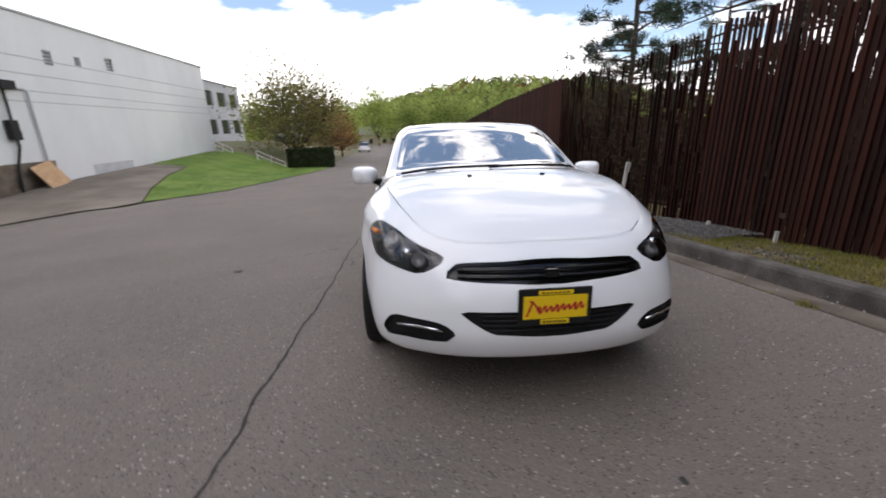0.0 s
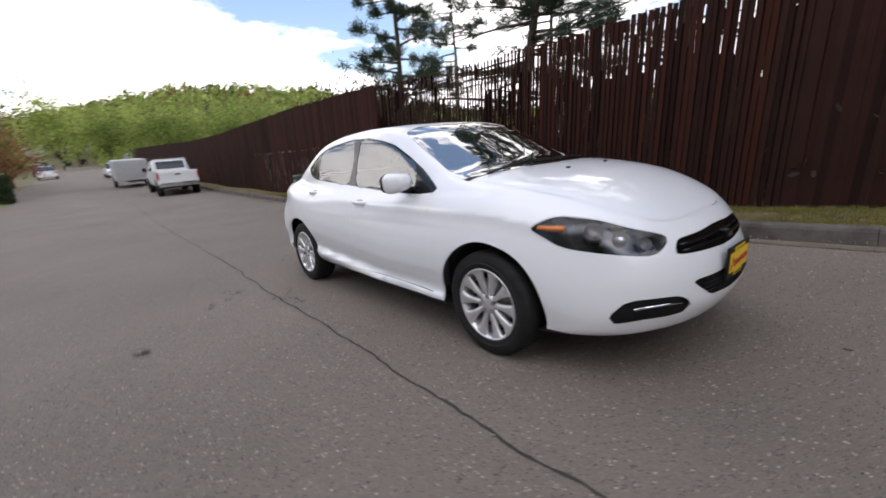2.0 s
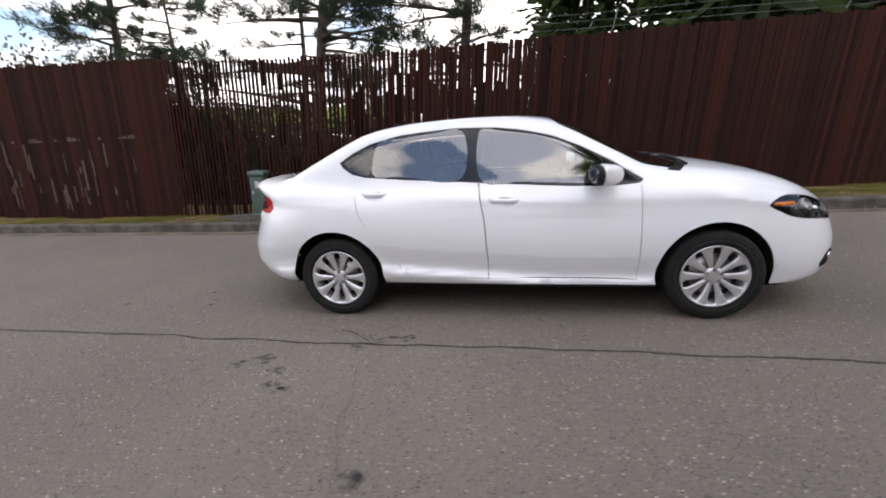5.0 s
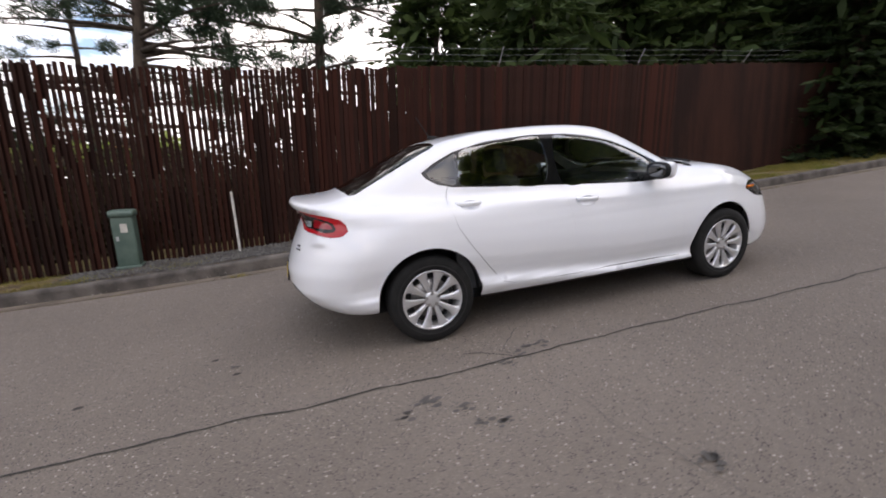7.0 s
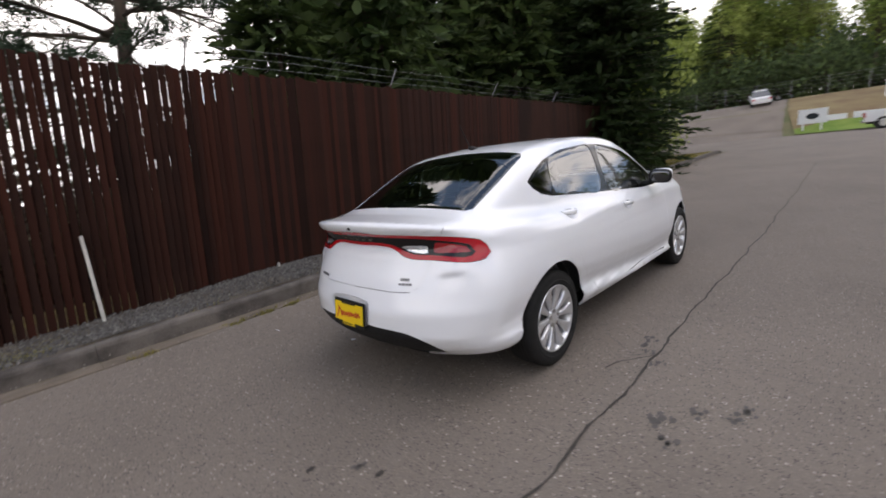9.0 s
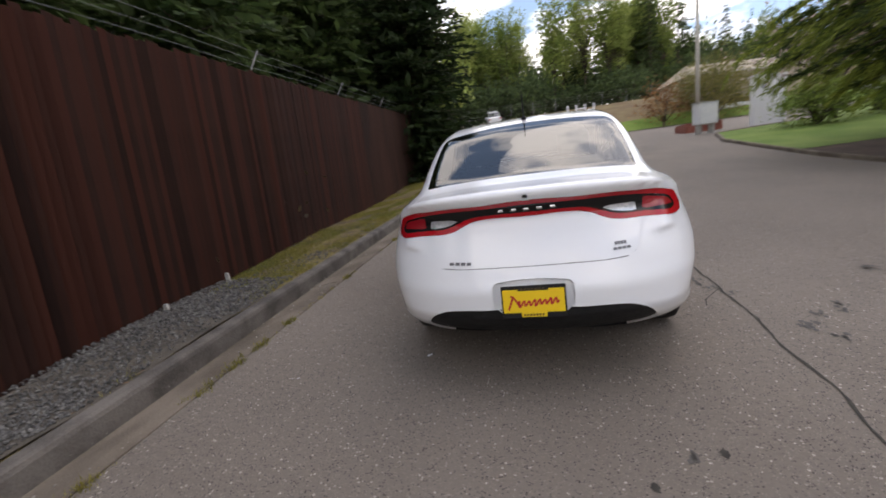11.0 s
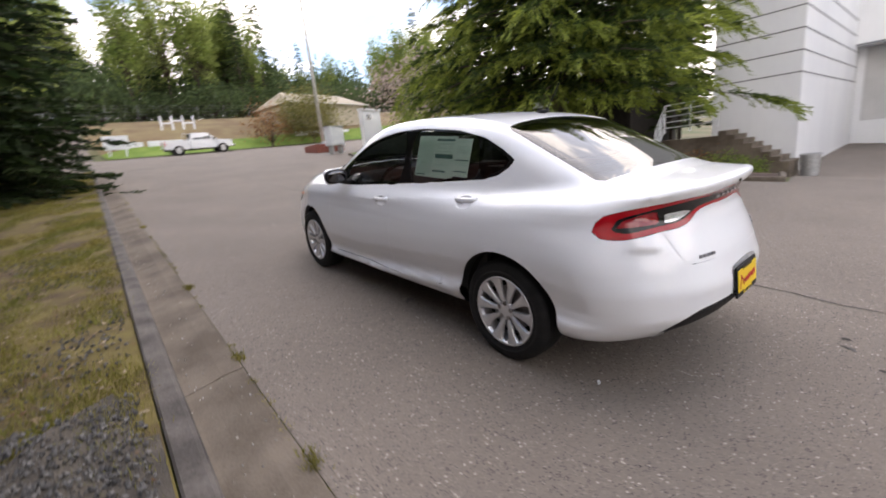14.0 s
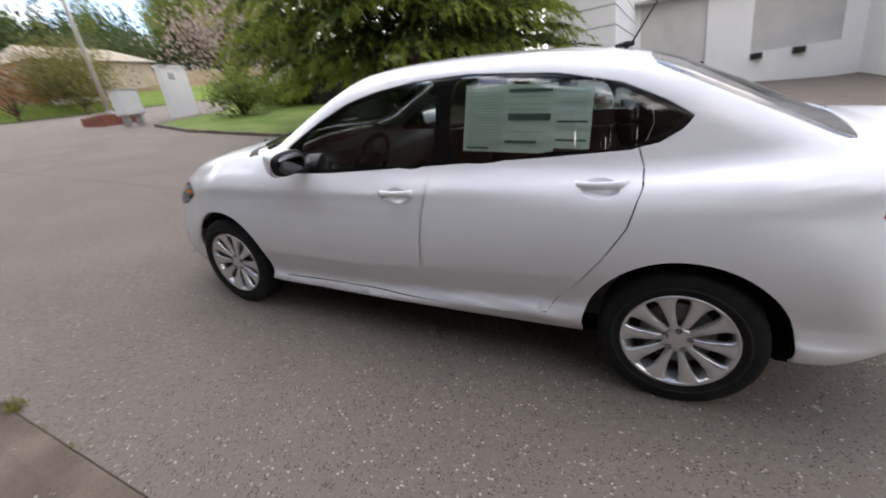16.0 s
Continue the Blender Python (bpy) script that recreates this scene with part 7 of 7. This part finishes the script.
def build_dock():
    """The dock court: a banded block, a deep recess with raised roller doors, and a stair against the block."""
    d = thing("loading_dock", upright(-16.6, -.5, 0), "white painted loading dock building with roller doors", "building")
    for z in (2.35, 3.05, 3.75, 4.45, 5.15):
        part("joint", boxed((-.003, -2.65, z), (.012, .012, z + .045)), DARKLINE, d)
        part("joint", boxed((-11.8, -.003, z), (-.003, .012, z + .045)), DARKLINE, d)
    part("block", boxed((-12.2, -2.65, -1.6), (0, 0, 8)), WALLPAINT, d)
    wall_with(d, "back_wall", (-12.4, .003, -1.8), (-12.0, 10.8, 4.2), WALLPAINT, [(.3, 3.8, .4, 4.0), (6.0, 9.9, .4, 4.0)])
    part("upper_wall", boxed((-12.4, .004, 4.0), (-11.0, 10.8, 8)), WALLPAINT, d)
    # dark strip painted in for the shadow line under the overhang
    part("soffit_line", boxed((-11.02, .01, 4.0), (-10.985, 10.7, 4.1)), DARKLINE, d)
    for y0, y1, stops in ((.3, 3.8, (1.4, 3.2)), (6.0, 9.9, (6.0, 7.9))):
        door = part("roller_door", boxed((-12.25, y0 - .02, .38), (-12.2, y1 + .02, 4.02)), DOORPAINT, d, "pale roller door")
        for k in range(9):
            part("slat", boxed((-12.2, y0, .42 + .4 * k), (-12.185, y1, .80 + .4 * k), .004), DOORPAINT, door)
        for yy in stops:
            part("bumper", boxed((-12.0, yy, .02), (-11.75, yy + .55, .36), .02), BLACK_PLASTIC, d, "black rubber dock bumper")
    part("lamp_box", boxed((-11.0, 5.0, 4.3), (-10.7, 5.7, 4.55), .02), BLACK_PLASTIC, d)
    part("return_wall", boxed((-12.4, 10.8, -1.8), (-.3, 11.1, 7)), WALLPAINT, d)
    bin_ = thing("rubbish_bin", upright(-15.9, .1, float(rise(-15.9, .1))), "grey wire rubbish bin by the building corner", "bin")
    part("drum", lathe(bmesh.new(), [(0, .24), (.7, .28)], 16), GALV, bin_).rotation_euler = (0, radians(-90), 0)
    part("rim", lathe(bmesh.new(), [(.68, .285), (.72, .3), (.74, .28)], 16), GREYWALL, bin_).rotation_euler = (0, radians(-90), 0)
    s = thing("entrance_stair", upright(-16.5, -.3, -.67, 90), "concrete stair and landing against the building", "stairs")
    for k in range(8):
        part("step", boxed((-.262 * (k + 1), -1.5, -.7), (-.262 * k, -.1, .17 * (k + 1)), .01), CONCRETE, s)
    part("landing", boxed((-4.2, -1.5, -.7), (-2.1, -.1, 1.19)), CONCRETE, s)
    build_rail(upright(-14.95, -4.3, .5), [(1.55, .3, -.95), (0, 0, 0), (0, 1.8, .05)], [(1.55, .3, -.95), (.8, .15, -.5), (0, 0, 0), (0, .9, .03), (0, 1.8, .05)], "white pipe handrail round a stair landing", 5)


build_dock()
for a, b in (((-15.85, 32.4, 2.25), (-14.25, 32.0, 1.5)), ((-12.35, 32.0, 1.3), (-10.1, 31.6, .3))):
    d = [q - p for p, q in zip(a, b)]
    build_rail(upright(*a), [(0, 0, 0), d], [(0, 0, 0), [v / 2 for v in d], d], "white pipe handrail down a grassy bank", 3)


# ---- south side ----
def build_pole(x, y):
    p = thing("flag_pole", upright(x, y, float(rise(x, y))), "tall pale pole standing in a brick planter", "pole")
    part("shaft", tube(bmesh.new(), [(0, 0, 0), (0, 0, 10)], .11, 12, .07), STAKE, p, smooth=True)
    part("planter", boxed((-.9, -.9, -.1), (.9, .9, .42), .03), BRICK, p)
    part("collar", lathe(bmesh.new(), [(.4, .2), (.6, .17), (.62, .1)], 14), GALV, p).rotation_euler = (0, radians(-90), 0)
    part("head", boxed((-.12, -.12, 9.9), (.12, .5, 10.15), .04), GALV, p)


build_pole(-8.9, -22.3)


def build_cabinet(x, y):
    c = thing("electric_cabinet", upright(x, y, float(rise(x, y)), 20), "pale grey electric cabinet on legs", "cabinet")
    part("body", boxed((-.5, -.25, .45), (.5, .25, 1.45), .02), RAILPAINT, c)
    part("door", boxed((-.46, .25, .5), (.46, .27, 1.4), .008), RAILPAINT, c)
    for k in (-.35, .35):
        part("leg", boxed((k - .06, -.15, 0), (k + .06, .15, .45)), GALV, c)
    part("roof", boxed((-.54, -.29, 1.44), (.54, .29, 1.5), .01), GALV, c)


build_cabinet(-8.2, -19.2)


def build_gate_wall(x, y):
    g = thing("entrance_wall", upright(x, y, float(rise(x, y)), 18), "white entrance wall with a small dark sign", "wall")
    part("slab", boxed((-.85, -.15, -.2), (.85, .15, 2.3), .02), WALLPAINT, g)
    part("cap", boxed((-.9, -.2, 2.3), (.9, .2, 2.4), .015), WALLPAINT, g)
    part("sign", boxed((.1, .15, 1.75), (.45, .17, 2.05), .005), DARKGLASS, g)


build_gate_wall(-11.6, -20.8)
w = thing("low_building", upright(-15.4, -12.6, float(rise(-15, -12.6)), 4), "low building with a white fascia and shade-darkened wall behind the planting", "building")
# wall and boards coloured for the shade below the fascia
part("wall", boxed((-6, -6.5, -1), (0, 6.5, 1.72)), SHADE_BOARD, w)
part("fascia", boxed((-6.3, -6.8, 1.72), (.3, 6.8, 2.25), .02), WALLPAINT, w)
part("roof", boxed((-6.4, -6.9, 2.25), (.4, 6.9, 2.34), .01), ROOFING, w)
for k in range(12):
    part("board", boxed((0, -6.4 + 1.07 * k, -.6), (.02, -5.36 + 1.07 * k, 1.7), .004), SHADE_BOARD, w)


def build_shed(x, y):
    s = thing("tan_shed", upright(x, y, float(rise(x, y)), 12), "long tan shed with a low hipped roof", "building")
    part("wall", boxed((-5.6, -3.5, -1), (5.6, 3.5, 1.7)), TANWALL, s)
    bm = bmesh.new()
    a = [bm.verts.new(p) for p in ((-6, -4, 1.6), (6, -4, 1.6), (4.4, 0, 3.3), (-4.4, 0, 3.3), (-6, 4, 1.6), (6, 4, 1.6))]
    for f in ((0, 1, 2, 3), (3, 2, 5, 4), (0, 3, 4), (1, 5, 2)):
        bm.faces.new([a[i] for i in f])
    part("roof", bm, TANWALL, s)
    part("eaves_board", boxed((-6, 3.96, 1.5), (6, 4.04, 1.62)), STAKE, s)


build_shed(-21.2, -51)


def build_board(x, y):
    b = thing("notice_board", upright(x, y, float(rise(x, y)), -8), "white notice board on two posts", "sign")
    for k in (-1.0, 1.0):
        part("post", boxed((k * .6 - .06, -.05, -.2), (k * .6 + .06, .05, 1.75)), RAILPAINT, b)
    part("panel", boxed((-.95, .05, .6), (.95, .1, 1.8), .01), RAILPAINT, b)
    bm = lathe(bmesh.new(), [(0, .001), (0, .42), (.012, .42), (.012, .001)], 24)
    o = part("emblem", bm, DARKGLASS, b)
    o.matrix_local = pose(0, .1, 1.2, 0, 0, 90) @ Matrix.Diagonal((1, 1, .6, 1))


build_board(.4, -44.5)
k = thing("barrier", upright(-5.6, -50, float(rise(-5.6, -50))), "white timber barrier posts on the bank", "barrier")
for i in range(4):
    part("post", boxed((-1.5 + i, -.08, -.2), (-1.32 + i, .08, 1.35)), RAILPAINT, k)
for i in range(3):
    part("cross_bar", boxed((-1.32 + i, -.05, .55 + .25 * (i % 2)), (-.5 + i, .05, .7 + .25 * (i % 2))), RAILPAINT, k)
fence2 = thing("wire_fence", upright(-10, -57, float(rise(-10, -57))), "thin grey wire fence along the bank", "fence")
for i in range(26):
    part("post", tube(bmesh.new(), [(-38 + 3 * i, 0, -.3), (-38 + 3 * i, 0, 1.7)], .03, 5), DARKLINE, fence2)
for z in (.3, .65, 1.0, 1.35, 1.65):
    part("wire", tube(bmesh.new(), [(-38, 0, z), (37, 0, z)], .008, 4), DARKLINE, fence2)
for x, w in ((-.6, 2.2), (-3.6, 3.0), (-20, 7)):
    s = thing("concrete_block", upright(x, -46.3, float(rise(x, -46.3)), 4), "white concrete barrier block on the grass", "barrier", "blocks on the bank")
    part("block", boxed((-w / 2, -.2, -.1), (w / 2, .2, .42), .04), RAILPAINT, s)


# ---- other vehicles ----
def simple_wheel(parent, x, y, r=.36, w=.22):
    s = 1 if x > 0 else -1
    bm = lathe(bmesh.new(), [(-w / 2, r * .6), (-w / 2, r * .95), (-w * .3, r), (w * .3, r), (w / 2, r * .95), (w / 2, r * .6), (w * .35, r * .57), (w * .3, .02)], 24)
    t = part("wheel", bm, RUBBER, parent, smooth=True)
    t.matrix_local = pose(x, y, r, 0, 0, 0 if s > 0 else 180)
    part("rim", lathe(bmesh.new(), [(w * .36, r * .58), (w * .4, r * .5), (w * .34, r * .3), (w * .42, .001)], 20), ALLOY, t, smooth=True)


def extruded(side, half, bevel=.05, taper=0.0, z_from=9.0):
    """A body from its side outline (y, z), rounded and drawn in above z_from."""
    bm = bmesh.new()
    rings = [[bm.verts.new((x, y, z)) for y, z in side] for x in (-half, half)]
    n = len(side)
    for i in range(n):
        bm.faces.new((rings[0][i], rings[0][(i + 1) % n], rings[1][(i + 1) % n], rings[1][i]))
    bm.faces.new(rings[0][::-1])
    bm.faces.new(rings[1])
    for v in bm.verts:
        if v.co.z > z_from:
            v.co.x *= 1 - taper
    bmesh.ops.recalc_face_normals(bm, faces=bm.faces)
    bmesh.ops.bevel(bm, geom=[e for e in bm.edges if e.calc_face_angle(0) > .5], offset=bevel, segments=2, affect="EDGES")
    return bm


def build_pickup(m, label):
    """A crew-cab pickup; its nose points to -y."""
    t = thing("pickup_truck", m, label, "pickup truck")
    part("chassis", boxed((-.8, -2.5, .38), (.8, 2.6, .6), .03), DARK, t)
    part("front_body", extruded([(-2.75, .5), (-2.75, 1.0), (-2.6, 1.12), (-1.5, 1.2), (-1.45, .5)], .92, .06), TRUCKPAINT, t, smooth=False)
    cab = part("cab", extruded([(-1.5, .5), (-1.5, 1.2), (-.75, 1.82), (.55, 1.84), (.78, 1.2), (.78, .5)], .92, .06, .13, 1.4), TRUCKPAINT, t, "white crew cab")
    part("windscreen", boxed((-.7, -.37, -.01), (.7, .37, .012), .02), DARKGLASS, cab).matrix_local = pose(0, -1.14, 1.52, 39.5)
    part("back_window", boxed((-.66, -.2, -.01), (.66, .2, .012), .02), DARKGLASS, cab).matrix_local = pose(0, .69, 1.55, -70)
    for s in (-1, 1):
        for y0, y1 in ((-1.0, -.25), (-.17, .5)):
            part("side_window", boxed((-.012, y0, 0), (.012, y1, .42), .01), DARKGLASS, cab).matrix_local = pose(s * .885, 0, 1.28, 0, s * -14, 0)
        part("bed_side", extruded([(.84, .5), (.84, 1.22), (2.75, 1.24), (2.75, .55)], .05, .02), TRUCKPAINT, t).matrix_local = pose(s * .87, 0, 0)
        part("tail_lamp", boxed((s * .9 - .05, 2.7, .85), (s * .9 + .03, 2.79, 1.2), .01), RED_LENS, t)
        part("head_lamp", boxed((s * .74 - .16, -2.78, .82), (s * .74 + .16, -2.7, 1.02), .02), CLEAR_LAMP, t)
        part("door_mirror", boxed((s * 1.05 - .1, -1.25, 1.2), (s * 1.05 + .1, -1.15, 1.42), .03), BLACK_PLASTIC, t)
        for y in (-1.85, 1.75):
            simple_wheel(t, s * .8, y, .37)
            part("wheel_arch", lathe(bmesh.new(), [(-.02, .30), (-.02, .44), (.13, .44), (.13, .30)], 20), DARK, t).matrix_local = pose(s * .82 if s > 0 else s * .95, y, .4)
    part("bed_floor", boxed((-.85, .84, .7), (.85, 2.72, .76)), DARK, t)
    part("tailgate", boxed((-.84, 2.7, .68), (.84, 2.77, 1.22), .02), TRUCKPAINT, t, "white tailgate")
    part("gate_handle", boxed((-.12, 2.768, 1.05), (.12, 2.785, 1.12), .005), BLACK_PLASTIC, t)
    part("bumper", boxed((-.92, 2.72, .48), (.92, 2.92, .66), .03), CHROME, t)
    part("front_bumper", boxed((-.93, -2.92, .45), (.93, -2.72, .68), .04), CHROME, t)
    part("grille", boxed((-.55, -2.78, .74), (.55, -2.73, 1.0), .02), BLACK_GLOSS, t)
    bars = part("bed_rack", tube(bmesh.new(), [(-.78, .95, 1.22), (-.74, .95, 1.85), (.74, .95, 1.85), (.78, .95, 1.22)], .03, 8), GALV, t)
    return t


def build_small_car(m, label, mat):
    c = thing("parked_car", m, label, "car")
    part("lower_body", extruded([(-2.15, .3), (-2.15, .7), (-1.2, .92), (1.5, .95), (2.15, .9), (2.2, .35)], .86, .07), mat, c)
    cab = part("cabin", extruded([(-1.1, .9), (-.4, 1.42), (.7, 1.44), (1.55, .94)], .8, .06, .14, 1.2), DARKGLASS, c)
    part("roof_skin", boxed((-.62, -.42, 1.4), (.62, .74, 1.47), .03), mat, cab)
    for s in (-1, 1):
        part("tail_lamp", boxed((s * .7 - .12, 2.1, .7), (s * .7 + .12, 2.2, .85), .02), RED_LENS, c)
        part("head_lamp", boxed((s * .66 - .14, -2.2, .6), (s * .66 + .14, -2.1, .74), .02), CLEAR_LAMP, c)
        for y in (-1.3, 1.3):
            simple_wheel(c, s * .76, y, .31, .19)
    part("number_plate", boxed((-.24, -2.22, .42), (.24, -2.19, .54)), RAILPAINT, c)
    return c


def road_at(x, y, rz=0.0, dz=0.0):
    g = (float(rise(x, y + 1)) - float(rise(x, y - 1))) / 2
    return ROAD @ pose(x, y, float(rise(x, y)) + dz, math.degrees(math.atan(g)), 0, 0) @ pose(0, 0, 0, 0, 0, rz)


build_pickup(road_at(.98, 25.2, 180), "white pickup truck with a rear rack parked at the kerb")
build_pickup(road_at(-5.4, -41.4, -88), "white pickup truck parked across the far side of the road")
build_small_car(road_at(.6, 43, 4), "silver car parked farther down the road", SILVERPAINT)
build_small_car(road_at(-.4, 52, 4), "white car parked farther down the road", TRUCKPAINT)
build_small_car(road_at(-6.2, 62, 184), "white car standing beside the far road", TRUCKPAINT)
build_small_car(road_at(-7.4, 75, 184), "dark car standing beside the far road", BLACK_GLOSS)
build_small_car(road_at(-13.0, 47, 80, .1), "dark blue car parked behind the hedge", material("dark_blue_paint", (.02, .03, .06), rough=.3, coat=.8))
build_small_car(road_at(5.4, -55, 12, .05), "white car standing on the side road", TRUCKPAINT)
build_small_car(road_at(4.6, -66, 12, .05), "silver car standing on the side road", SILVERPAINT)
t = thing("box_trailer", road_at(-.2, 36, 0), "grey box trailer parked behind a pickup", "trailer")
part("box", boxed((-1.0, -2.2, .55), (1.0, 2.2, 1.95), .03), GREYWALL, t)
part("door_frame", boxed((-.9, -2.23, .65), (.9, -2.2, 1.85), .01), GALV, t)
for s in (-1, 1):
    simple_wheel(t, s * .95, .5, .33)
for x, y, rz, wd in ((-22, 112, 10, 12), (-8, 160, 0, 14), (-38, 140, 20, 12), (14, 172, -10, 12)):
    h = thing("house", at(x, y, rz), "distant house with a grey shingle roof", "house", "houses down the road")
    part("wall", boxed((-wd / 2, -4, -3), (wd / 2, 4, 4)), TANWALL, h)
    bm = bmesh.new()
    a = [bm.verts.new(p) for p in ((-wd / 2 - .5, -4.6, 3.8), (wd / 2 + .5, -4.6, 3.8), (wd / 2 + .5, 0, 6.6), (-wd / 2 - .5, 0, 6.6), (-wd / 2 - .5, 4.6, 3.8), (wd / 2 + .5, 4.6, 3.8))]
    for f in ((0, 1, 2, 3), (3, 2, 5, 4), (0, 3, 4), (1, 5, 2)):
        bm.faces.new([a[i] for i in f])
    part("roof", bm, ROOFING, h)
    for q in (-.3, .05, .3):
        part("window", boxed((wd * q, -4.05, .6), (wd * q + 1.4, -3.98, 2.2)), DARKGLASS, h)
